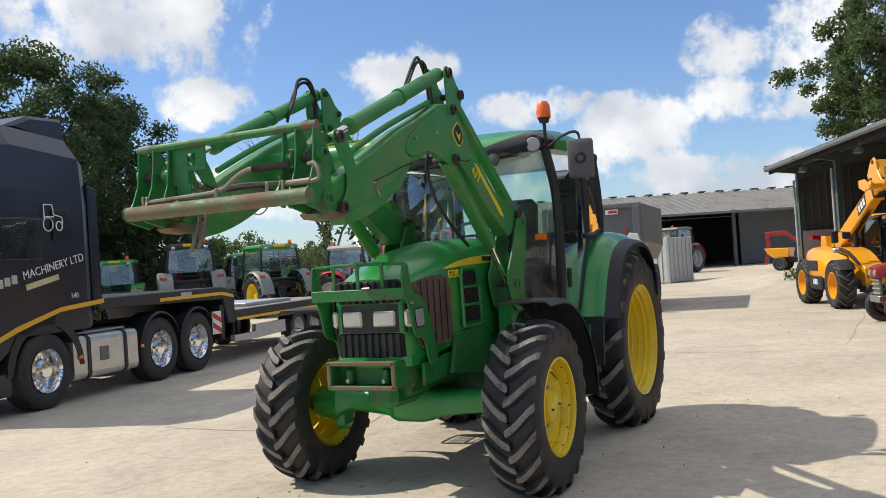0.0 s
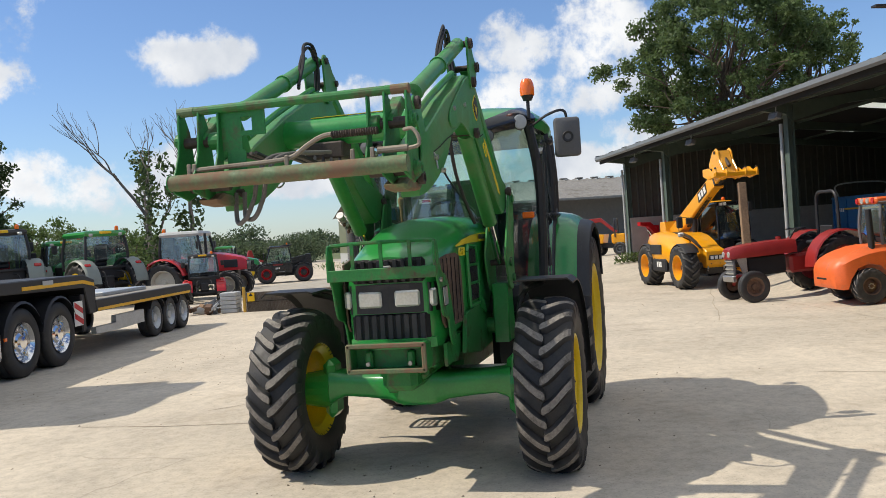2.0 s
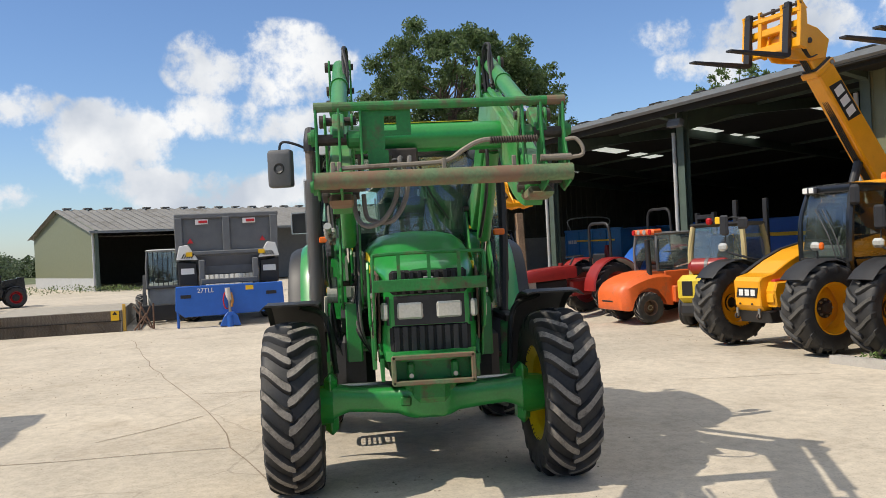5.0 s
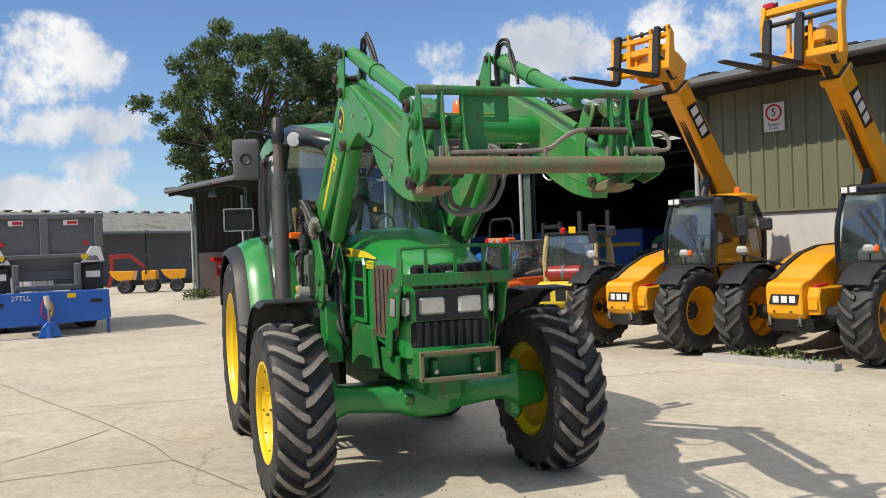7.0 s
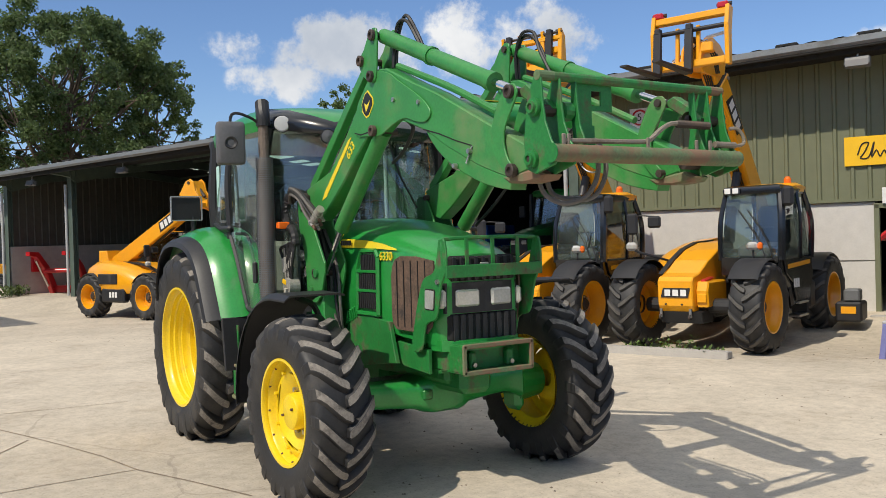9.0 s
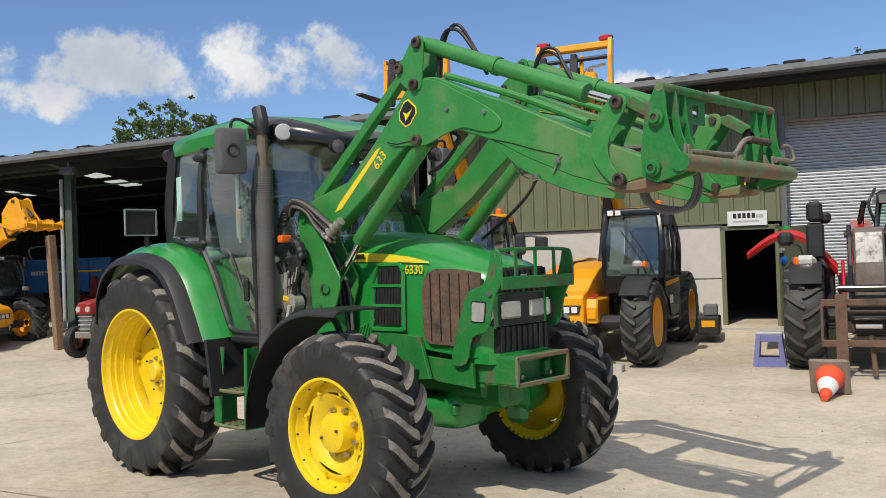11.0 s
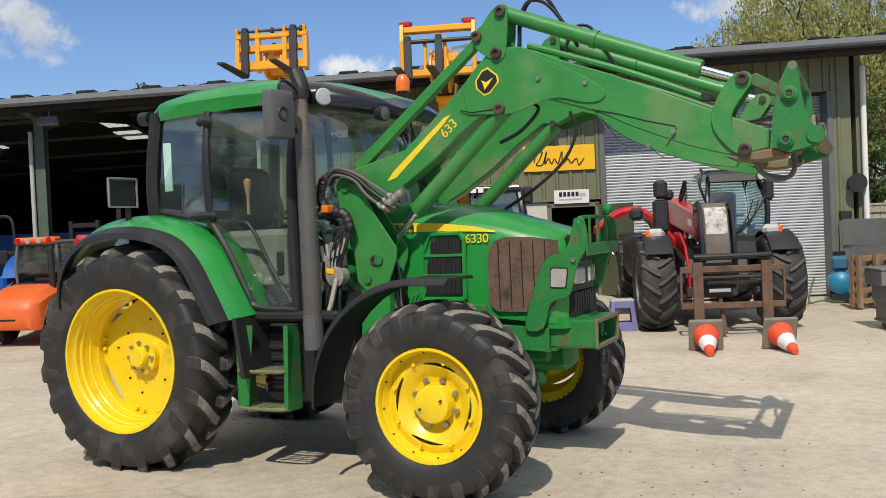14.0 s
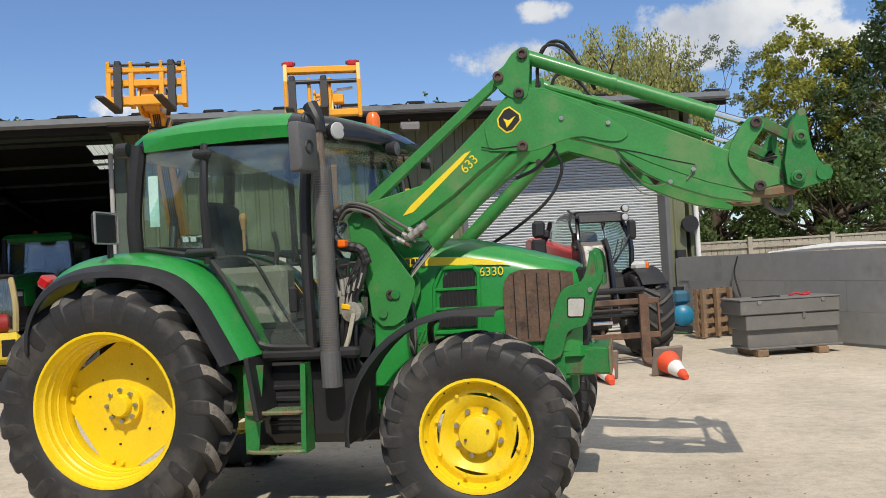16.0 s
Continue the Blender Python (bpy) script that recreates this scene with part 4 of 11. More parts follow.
    # right corner: downpipe, hose reel, meter box
    bm = tube(B(), (4.98, -0.12, 0.1), (4.98, -0.12, 4.2), 0.05)
    shed_part("downpipe_corner", bm, WHITE, "pale plastic downpipe at the shed corner", category="pipe")
    reel = thing("hose_reel", "black hose reel on the shed corner", "reel", SHED @ Matrix.Translation((4.78, -0.16, 2.1)))
    part("drum", tube(B(), (0, 0.08, 0), (0, -0.08, 0), 0.13, seg=20), BLACK, reel)
    part("flange", tube(B(), (0, -0.08, 0), (0, -0.10, 0), 0.17, seg=20), BLACK, reel)
    mb = thing("meter_box", "small black electric box on the wall", "box", SHED @ Matrix.Translation((4.62, -0.06, 1.45)))
    part("case", box(B(), (0, 0, 0), (0.2, 0.12, 0.3), 0.01), BLACK, mb)


build_main_shed()
SLOPING = ("roof", "roof_clip", "ceiling", "gutter", "fascia", "soffit", "bargeboard", "steel_post", "rafter", "downpipe", "purlin", "skylight", "wall_cladding", "wall_left", "wall_back", "wall_inner", "wall_over_shutter", "wall_end", "wall_cladding_end")
for ob in list(bpy.data.objects):
    if ob.type == "MESH" and ob.name.split(".")[0] in SLOPING:
        for v in ob.data.vertices:
            v.co.z += eave_fall(v.co.x) * min(1.0, max(0.0, (v.co.z - 3.0) / 0.8))


def sign(name, label, s, z, w, h, y, material, category="sign"):
    ob = thing(name, label, category, SHED @ Matrix.Translation((s, y, z)))
    part("board", box(B(), (0, 0, 0), (w, 0.02, h), 0.003), material, ob)
    return ob


FACE = pose(0, -0.0125, 0, 90, 0, 0)
speed = sign("speed_sign", "white speed limit sign with a red ring", -4.57, 3.61, 0.37, 0.48, -0.045, WHITE)
bm = lathe(B(), [(-0.012, 0.145), (-0.016, 0.145), (-0.016, 0.112), (-0.012, 0.112)], 32, "y", (0, 0, 0.075))
part("ring", bm, SIGN_RED, speed)
words("5", 0.19, SIGN_BLACK, speed, Matrix.Translation((0, 0, 0.075)) @ FACE)
part("band", box(B(), (0, -0.011, -0.155), (0.35, 0.004, 0.14)), WHITE, speed)
words("Speed", 0.085, SIGN_BLACK, speed, Matrix.Translation((0, -0.002, -0.125)) @ FACE)
words("Limit", 0.085, SIGN_BLACK, speed, Matrix.Translation((0, -0.002, -0.19)) @ FACE)
maker = sign("maker_sign", "yellow maker's sign with a black script mark", -0.53, 2.80, 1.31, 0.46, -0.045, SIGN_YELLOW)
hose(bm := B(), [(-0.46, -0.014, -0.06), (-0.40, -0.014, 0.10), (-0.30, -0.014, 0.12), (-0.36, -0.014, -0.02), (-0.42, -0.014, -0.11), (-0.30, -0.014, -0.10), (-0.22, -0.014, 0.13), (-0.26, -0.014, -0.10), (-0.19, -0.014, 0.0),
      (-0.14, -0.014, -0.10), (-0.08, -0.014, -0.01), (-0.02, -0.014, -0.10), (0.06, -0.014, 0.12), (0.06, -0.014, -0.1), (0.16, -0.014, -0.02), (0.22, -0.014, -0.1), (0.32, -0.014, -0.02), (0.36, -0.014, -0.14), (0.46, -0.014, -0.02)], 0.011, 5)
part("mark", bm, SIGN_BLACK, maker)
name_sign = sign("dealer_sign", "small white sign with a dark maker's mark", -0.33, 2.085, 0.64, 0.25, -0.075, WHITE)
for k in range(5):
    part("mark", box(B(), (-0.2 + k * 0.075, -0.012, 0.045), (0.055, 0.004, 0.085)), SIGN_BLACK, name_sign)
part("line", box(B(), (-0.02, -0.012, -0.05), (0.42, 0.004, 0.025)), LIGHT_GREY, name_sign)
part("emblem", box(B(), (0.2, -0.012, 0.03), (0.12, 0.004, 0.06)), LIGHT_GREY, name_sign)


def build_far_shed():
    """The long olive shed across the yard, open at its left bays."""
    o = Vector((-43.0, -15.3, 0))
    ang = math.degrees(math.atan2(0.85, -0.53))
    M = Matrix.Translation(o) @ pose(0, 0, 0, 0, 0, ang)
    L, D, e, r = 30.0, 13.8, 3.45, 4.95
    shed = thing("far_shed", "long olive farm shed with a grey roof and open bays", "shed", M)
    # local x along the front, local +y away from the yard
    bm = B()
    prism(bm, [(0, 0.7), (0, e), (D / 2, r), (D, e), (D, 0.7)], -0.06, 0.06, "yz")
    part("gable", bm, CLAD, shed)
    bm = B()
    box(bm, (0, D / 2, 0.35), (0.16, D, 0.75))
    part("plinth", bm, LIGHT_GREY, shed)
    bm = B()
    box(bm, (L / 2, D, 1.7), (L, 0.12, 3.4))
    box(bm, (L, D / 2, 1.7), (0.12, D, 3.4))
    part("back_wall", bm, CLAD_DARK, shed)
    bm = B()
    box(bm, (21.0, 1.8, 1.7), (18.0, 0.1, 3.3))
    part("front_wall", bm, GREY_STEEL, shed)
    bm = B()
    for y0, z0, y1, z1 in ((-0.5, e - 0.12, D / 2, r + 0.03), (D + 0.5, e - 0.12, D / 2, r + 0.03)):
        k = 120
        rows = []
        for i in range(k + 1):
            x = -0.4 + (L + 0.8) * i / k
            w = 0.035 * (1 if i % 2 else -1)
            rows.append([bm.verts.new((x, y0, z0 + w)), bm.verts.new((x, y1, z1 + w))])
        for a, b in zip(rows, rows[1:]):
            bm.faces.new((a[0], b[0], b[1], a[1]))
    part("roof", bm, ROOF, shed)
    bm = B()
    bm.free()
    for i in range(24):
        part("ridge_cap", box(B(), (0.4 + i * 1.25, D / 2, r + 0.09), (0.5, 0.4, 0.1), 0.02), ROOF, shed)
    bm = B()
    box(bm, (L / 2, -0.55, e - 0.14), (L + 0.8, 0.12, 0.14))
    part("gutter", bm, GUTTER, shed)
    for x in (0.1, 5.5, 10.9, 17.2, 21.0):
        part("post", box(B(), (x, 0, e / 2), (0.2, 0.2, e)), STEEL_GREEN, shed)
    part("downpipe", tube(B(), (-0.12, -0.12, 0), (-0.12, -0.12, e - 0.2), 0.06), LIGHT_GREY, shed)


build_far_shed()

# ---- the green loader tractor ----
def arc_pts(cx, cz, r, a0, a1, n):
    return [(cx + r * math.cos(radians(a0 + (a1 - a0) * i / n)), cz + r * math.sin(radians(a0 + (a1 - a0) * i / n))) for i in range(n + 1)]


def mirror_y(bm):
    """Adds the mirrored half."""
    geo = bmesh.ops.duplicate(bm, geom=list(bm.verts) + list(bm.edges) + list(bm.faces))
    vs = [g for g in geo["geom"] if isinstance(g, bmesh.types.BMVert)]
    fs = [g for g in geo["geom"] if isinstance(g, bmesh.types.BMFace)]
    for v in vs:
        v.co.y = -v.co.y
    bmesh.ops.reverse_faces(bm, faces=fs)
    return bm


RW, FW = 0.86, 0.93


def flatten_tyre(wheel):
    """The tyre spreads flat where it bears on the ground."""
    m = wheel.matrix_basis
    back = m.inverted()
    for v in wheel.data.vertices:
        p = m @ v.co
        if p.z < 0.003:
            p.z = 0.003 - 0.004 * random.random()
            v.co = back @ p


def build_tractor():
    T = thing("loader_tractor", "green farm tractor with yellow wheels and a raised front loader", "tractor")
    # wheels
    for sd in (-1, 1):
        rear = farm_wheel(T, 0.01, sd * RW, 0.762, 0.812, 0.395, 0.492, YELLOW, 19, sd, 0.062, -12 * sd, name="rear_wheel", hub=0.125, lug_w=0.080, dish=0.105, hub_out=0.10, cut=0.118)
        fore = farm_wheel(T, 2.432 + 0.012 * sd, sd * FW, 0.571, 0.596, 0.378, 0.323, YELLOW, 20, sd, 0.044, 7 * sd + 40, name="front_wheel", hub=0.15, lug_w=0.062, dish=-0.085, front=True, steer=1.4)
        for wheel in (rear, fore):
            flatten_tyre(wheel)
    # chassis
    bm = B()
    box(bm, (1.0, 0, 0.80), (2.2, 0.44, 0.5), 0.05)
    box(bm, (0.0, 0, 0.80), (0.55, 0.6, 0.62), 0.08)
    box(bm, (2.2, 0, 0.86), (1.3, 0.34, 0.34), 0.03)
    tube(bm, (0, -0.66, 0.775), (0, 0.66, 0.775), 0.13, seg=18)
    tube(bm, (0, -0.72, 0.775), (0, 0.72, 0.775), 0.09, seg=18)
    part("chassis", bm, GREEN_WORN, T)
    bm = B()
    for sd in (-1, 1):
        prism(bm, [(1.5, 1.22), (2.5, 1.12), (2.9, 1.0), (2.92, 0.78), (2.2, 0.72), (1.5, 0.72)], sd * 0.19, sd * 0.25)
    part("frame_rail", bm, GREEN_WORN, T)
    for sd in (-1, 1):
        part("subframe", prism(B(), [(1.68, 1.16), (2.50, 1.08), (2.58, 0.82), (2.1, 0.76), (1.68, 0.78)], sd * 0.345, sd * 0.375, bevel=0.004), GREEN_WORN, T, "green loader subframe plate")
    part("gearbox", box(B(), (1.55, 0, 0.52), (0.5, 0.36, 0.3), 0.06), BLACK, T)
    # front axle
    bm = B()
    for sd in (-1, 1):
        rings = []
        for y, h, d, z in ((0.0, 0.125, 0.19, 0.585), (0.10, 0.125, 0.19, 0.585), (0.15, 0.115, 0.17, 0.585), (0.21, 0.092, 0.13, 0.585), (0.40, 0.082, 0.11, 0.595), (0.55, 0.082, 0.105, 0.605), (0.62, 0.10, 0.12, 0.60), (0.66, 0.12, 0.13, 0.59)):
            rings.append([(2.42 + d * a, sd * y, z + h * b) for a, b in ((1, 0.5), (0.94, 0.78), (0.78, 0.94), (0.5, 1), (-0.75, 1), (-1, 0.75), (-1, -0.75), (-0.75, -1), (0.5, -1), (0.78, -0.94), (0.94, -0.78), (1, -0.5))])
        loft(bm, rings)
        knuckle = part("steering_knuckle", box(B(), (2.42, sd * 0.675, 0.58), (0.20, 0.09, 0.42), 0.04), GREEN, T)
        part("hub_drive", tube(B(), (2.42, sd * 0.66, 0.572), (2.42, sd * 0.87, 0.572), 0.15, 0.12, 18), GREEN, knuckle)
    box(bm, (2.5, 0, 0.66), (0.16, 0.26, 0.16), 0.02)
    part("front_axle", bm, GREEN, T, "", True)
    for sd in (-1, 1):
        part("axle_bolt", tube(B(), (2.60, sd * 0.07, 0.66), (2.625, sd * 0.07, 0.66), 0.018, seg=8), STEEL, T)
        part("tie_rod", tube(B(), (2.2, sd * 0.05, 0.66), (2.2, sd * 0.68, 0.66), 0.022), STEEL, T)
    part("axle_emblem", box(B(), (2.600, -0.16, 0.595), (0.03, 0.075, 0.07), 0.012), GREEN_WORN, T)
    # hood: stations along x of top height, half width and bottom height
    prof = [(1.50, 1.775, 0.40, 1.12), (1.75, 1.775, 0.39, 1.10), (2.0, 1.768, 0.375, 1.07), (2.3, 1.735, 0.36, 1.03), (2.6, 1.665, 0.345, 0.99), (2.8, 1.605, 0.33, 0.97), (2.93, 1.565, 0.31, 0.96), (3.0, 1.54, 0.285, 0.96), (3.03, 1.515, 0.25, 0.96)]
    rings = []
    for x, zt, w, zb in prof:
        zs = zt - 0.16
        half = [(w * 0.96, zb), (w, zb + 0.12), (w, zs - 0.06), (w * 0.975, zs + 0.02), (w * 0.90, zt - 0.085), (w * 0.72, zt - 0.035), (w * 0.40, zt - 0.008), (0.0, zt)]
        rings.append([(x, -y, z) for y, z in half] + [(x, y, z) for y, z in reversed(half[:-1])])
    bm = loft(B(), rings)
    hood = part("hood", bm, GREEN, T, "glossy green hood with a yellow stripe", True)
    # yellow stripe along each side, model number, side grille and vents
    for sd in (-1, 1):
        bm = B()
        lo, hi = [], []
        for x, z, h, y in ((1.62, 1.60, 0.065, 0.395), (1.95, 1.597, 0.062, 0.378), (2.2, 1.59, 0.052, 0.366), (2.42, 1.572, 0.036, 0.358), (2.58, 1.55, 0.008, 0.347)):
            lo.append(bm.verts.new((x, sd * (y + 0.004), z - h / 2)))
            hi.append(bm.verts.new((x, sd * (y * 0.995 + 0.002), z + h / 2)))
        for i in range(4):
            bm.faces.new((lo[i], lo[i + 1], hi[i + 1], hi[i]) if sd < 0 else (lo[i], hi[i], hi[i + 1], lo[i + 1]))
        part("stripe", bm, YELLOW_DECAL, hood)
        bm = B()
        for k in range(9):
            box(bm, (1.735 + k * 0.034, sd * 0.396, 1.601), (0.024, 0.012, 0.034), rot=(0, 0, -2.6 * sd))
        part("maker_mark", bm, SIGN_BLACK, hood)
        rot = pose(0, 0, 0, 90, 0, 1.5) if sd < 0 else pose(0, 0, 0, 90, 0, 178.5)
        words("6330", 0.082, YELLOW_DECAL, hood, Matrix.Translation((2.455, sd * 0.360, 1.505)) @ rot, "model_number", "yellow model number", 0.004)
        # rusty mesh at the side of the nose
        outline = [(2.525, 1.38), (2.54, 1.44), (2.575, 1.485), (2.64, 1.508), (2.80, 1.506), (2.98, 1.478), (2.99, 1.30), (2.95, 1.08), (2.90, 1.03), (2.58, 1.04), (2.54, 1.07), (2.525, 1.12)]
        bm = B()
        vs = [bm.verts.new((x, sd * ((0.352 if x < 2.6 else 0.352 - (x - 2.6) * 0.10) + 0.0), z)) for x, z in outline]
        f = bm.faces.new(vs if sd < 0 else list(reversed(vs)))
        r = bmesh.ops.extrude_face_region(bm, geom=[f])
        for v in [g for g in r["geom"] if isinstance(g, bmesh.types.BMVert)]:
            v.co.y += sd * 0.012
        bmesh.ops.recalc_face_normals(bm, faces=bm.faces)
        part("side_grille", bm, GRILLE_BROWN, hood, "dusty brown side grille mesh")
        bm = B()
        for k in range(5):
            x = 2.60 + k * 0.075
            box(bm, (x, sd * (0.366 - max(0, x - 2.6) * 0.10), 1.27), (0.005, 0.005, 0.42), rot=(0, 0, 5.7 * sd))
        part("grille_rib", bm, DARK, hood)
        for k, (x0, x1, z0, z1) in enumerate(((2.13, 2.345, 1.415, 1.52), (2.10, 2.345, 1.285, 1.395), (2.085, 2.34, 1.155, 1.265))):
            bm = B()
            prism(bm, [(x0, z0), (x1, z0), (x1, z1 - 0.01), (x1 - 0.02, z1), (x0 + 0.05, z1), (x0, z1 - 0.04)], sd * 0.362, sd * 0.380)
            v = part("side_vent", bm, DARK, hood, "black mesh vent in the hood side")
            bm = B()
            for q in range(9):
                x = x0 + 0.015 + (x1 - x0 - 0.03) * q / 8
                box(bm, (x, sd * 0.381, (z0 + z1) / 2), (0.007, 0.008, (z1 - z0) * 0.92))
            part("vent_bar", bm, BLACK, v)
        bm = B()
        fr = [(2.06, 1.12), (2.36, 1.12), (2.37, 1.50), (2.34, 1.545), (2.13, 1.545), (2.07, 1.42)]
        for a, b in zip(fr, fr[1:] + fr[:1]):
            tube(bm, (a[0], sd * 0.374, a[1]), (b[0], sd * 0.374, b[1]), 0.016, seg=6)
        for z, x0 in ((1.405, 2.10), (1.275, 2.085)):
            tube(bm, (x0 - 0.03, sd * 0.376, z), (2.36, sd * 0.376, z), 0.013, seg=6)
        part("vent_frame", bm, GREEN, hood)
        for k in range(6):
            part("louvre", box(B(), (1.90 + 0.033 * k, sd * 0.375, 1.075 + 0.012 * k), (0.016, 0.02, 0.11), 0.004, rot=(0, 24, 0)), GREEN, hood)
    # nose: upper grille, lamp band, lower grille, lip
    bm = B()
    box(bm, (3.02, 0, 1.425), (0.05, 0.50, 0.16), 0.02)
    box(bm, (3.02, 0, 1.065), (0.05, 0.52, 0.18), 0.02)
    nose = part("grille", bm, DARK, T, "dark dusty front grille")
    for k in range(9):
        y = -0.215 + k * 0.054
        part("grille_slat", box(B(), (3.046, y, 1.425), (0.016, 0.026, 0.145), 0.003), BLACK, nose)
        part("grille_slat", box(B(), (3.046, y, 1.065), (0.012, 0.034, 0.16), 0.003), BLACK, nose)
    part("grille_badge", box(B(), (3.058, 0, 1.435), (0.01, 0.065, 0.05), 0.006), STEEL, nose)
    bm = B()
    loft(bm, [[(2.94, -0.315, z), (3.02, -0.27, z), (3.05, -0.14, z), (3.058, 0, z), (3.05, 0.14, z), (3.02, 0.27, z), (2.94, 0.315, z), (2.90, 0, z)] for z in (1.155, 1.175, 1.315, 1.34)])
    band = part("lamp_band", bm, BLACK, T, "black headlamp surround")
    for sd in (-1, 1):
        part("headlamp", box(B(), (3.048, sd * 0.125, 1.245), (0.03, 0.165, 0.105), 0.012, rot=(0, 0, 6 * sd)), LAMP_CLEAR, band, "clear square headlamp")
        part("corner_lamp", box(B(), (2.995, sd * 0.277, 1.245), (0.08, 0.055, 0.115), 0.015, rot=(0, 0, 38 * sd)), LAMP_CLEAR, band, "clear corner lamp")
    bm = B()
    loft(bm, [[(2.85, -0.30, z), (3.0, -0.29, z), (3.07, -0.2, z), (3.085, 0, z), (3.07, 0.2, z), (3.0, 0.29, z), (2.85, 0.30, z), (2.84, 0, z)] for z in (0.925, 0.94, 0.975, 0.99)])
    part("nose_lip", bm, GREEN, T, smooth=True)
    # lamp guard: side plates, cross plate and top rail
    plate = [(3.10, 1.605), (3.165, 1.60), (3.18, 1.44), (3.115, 1.33), (3.07, 1.17), (3.03, 1.12), (2.93, 1.085), (2.875, 0.93), (2.76, 0.93), (2.80, 1.10), (2.86, 1.27), (2.92, 1.37), (3.03, 1.41), (3.075, 1.50)]
    plate = [(p.x, p.z) for p in smooth_path([Vector((x, 0, z)) for x, z in plate + plate[:1]], 3)[:-1]]
    for sd in (-1, 1):
        g = part("lamp_guard", prism(B(), plate, sd * 0.345, sd * 0.36, bevel=0.004), GREEN_WORN, T, "green steel lamp guard plate")
        part("guard_hole", prism(B(), [(2.932, 1.19), (2.945, 1.182), (3.030, 1.180), (3.040, 1.190), (3.056, 1.295), (3.048, 1.308), (2.952, 1.312), (2.938, 1.302)], sd * 0.3605, sd * 0.363), DARK, g)
        part("guard_lamp", prism(B(), [(2.940, 1.197), (2.950, 1.190), (3.026, 1.188), (3.034, 1.196), (3.048, 1.290), (3.042, 1.300), (2.957, 1.304), (2.946, 1.296)], sd * 0.3632, sd * 0.368), LAMP_CLEAR, g, "lamp seen through the guard plate")
        part("guard_bolt", tube(B(), (3.09, sd * 0.36, 1.355), (3.09, sd * 0.375, 1.355), 0.016, seg=8), STEEL, g)
        part("guard_bracket", prism(B(), [(2.45, 0.96), (2.90, 0.93), (2.90, 0.78), (2.60, 0.80), (2.45, 0.86)], sd * 0.30, sd * 0.325, bevel=0.003), GREEN_WORN, T)
    bm = B()
    box(bm, (3.175, 0, 1.415), (0.014, 0.72, 0.075), 0.004)
    cage = part("guard_bar", bm, GREEN_WORN, T)
    bm = B()
    hose(bm, [(3.14, -0.352, 1.46), (3.13, -0.35, 1.59), (3.13, -0.29, 1.61), (3.13, 0, 1.615), (3.13, 0.29, 1.61), (3.13, 0.35, 1.59), (3.14, 0.352, 1.46)], 0.012, 6)
    for y in (-0.19, 0.0, 0.19):
        box(bm, (3.15, y, 1.53), (0.012, 0.022, 0.17))
    part("guard_rail", bm, GREEN_WORN, cage)
    # weight bracket
    bm = B()
    box(bm, (3.0, 0, 0.965), (0.36, 0.50, 0.018), 0.004)
    box(bm, (3.0, 0, 0.805), (0.36, 0.50, 0.018), 0.004)
    for sd in (-1, 1):
        box(bm, (3.0, sd * 0.245, 0.885), (0.36, 0.018, 0.16), 0.004)
    box(bm, (3.06, 0, 0.885), (0.02, 0.49, 0.15))
    wb = part("weight_bracket", bm, GREEN_WORN, T, "green boxed front weight bracket with rusty edges")
    bm = B()
    for z in (0.965, 0.805):
        box(bm, (3.185, 0, z), (0.02, 0.52, 0.03), 0.006)
    for y in (-0.25, 0.25):
        box(bm, (3.185, y, 0.885), (0.02, 0.03, 0.18), 0.006)
    part("bracket_edge", bm, GREEN_RUST, wb)
    for y in (-0.14, 0.14):
        part("bracket_lug", box(B(), (3.09, y, 0.868), (0.06, 0.05, 0.11), 0.012), GREEN_WORN, wb)
        part("bracket_bolt", tube(B(), (3.12, y, 0.842), (3.135, y, 0.842), 0.015, seg=8), STEEL, wb)
    part("pivot_casting", box(B(), (2.75, 0, 0.74), (0.42, 0.24, 0.22), 0.04), GREEN_WORN, T)
    # front mudguards
    for sd in (-1, 1):
        bm = B()
        outer = arc_pts(2.36, 0.572, 0.72, 84, 184, 12)
        outer = [(2.58, 1.285)] + outer
        rings = []
        for x, z in outer:
            dx, dz = 2.4 - x, 0.572 - z
            k = math.hypot(dx, dz)
            ux, uz = dx / k, dz / k
            sec = [(0.725, 0.0), (0.76, -0.012), (1.09, -0.012), (1.125, 0.02), (1.125, 0.03), (1.09, 0.0), (0.76, 0.0), (0.725, 0.012)]
            rings.append([(x + ux * o, sd * y, z + uz * o) for y, o in sec])
        loft(bm, rings)
        fm = part("front_mudguard", bm, BLACK, T, "black plastic front mudguard", True)
        bm = B()
        hose(bm, [(2.2, sd * 0.88, 1.26), (2.1, sd * 0.7, 1.15), (2.15, sd * 0.64, 0.75)], 0.022, 6)
        part("mudguard_stay", bm, BLACK, fm)
    # rear mudguards: green shell, black edge
    for sd in (-1, 1):
        line = [(-0.60, 1.22), (-0.56, 1.42), (-0.44, 1.60), (-0.25, 1.715), (0.0, 1.755), (0.30, 1.735), (0.56, 1.655), (0.74, 1.50), (0.88, 1.27), (0.99, 1.06)]
        line = [(p.x, p.z) for p in smooth_path([Vector((x, 0, z)) for x, z in line], 4)]
        bm = B()
        rings = []
        for x, z in line:
            k = math.hypot(x, z - 0.775)
            ux, uz = -x / k, (0.775 - z) / k
            sec = [(0.56, -0.012), (0.64, -0.018), (0.78, -0.012), (0.87, 0.006), (0.94, 0.040), (0.975, 0.070), (0.965, 0.090), (0.90, 0.045), (0.80, 0.018), (0.56, 0.012)]
            rings.append([(x + ux * o, sd * y, z + uz * o) for y, o in sec])
        loft(bm, rings)
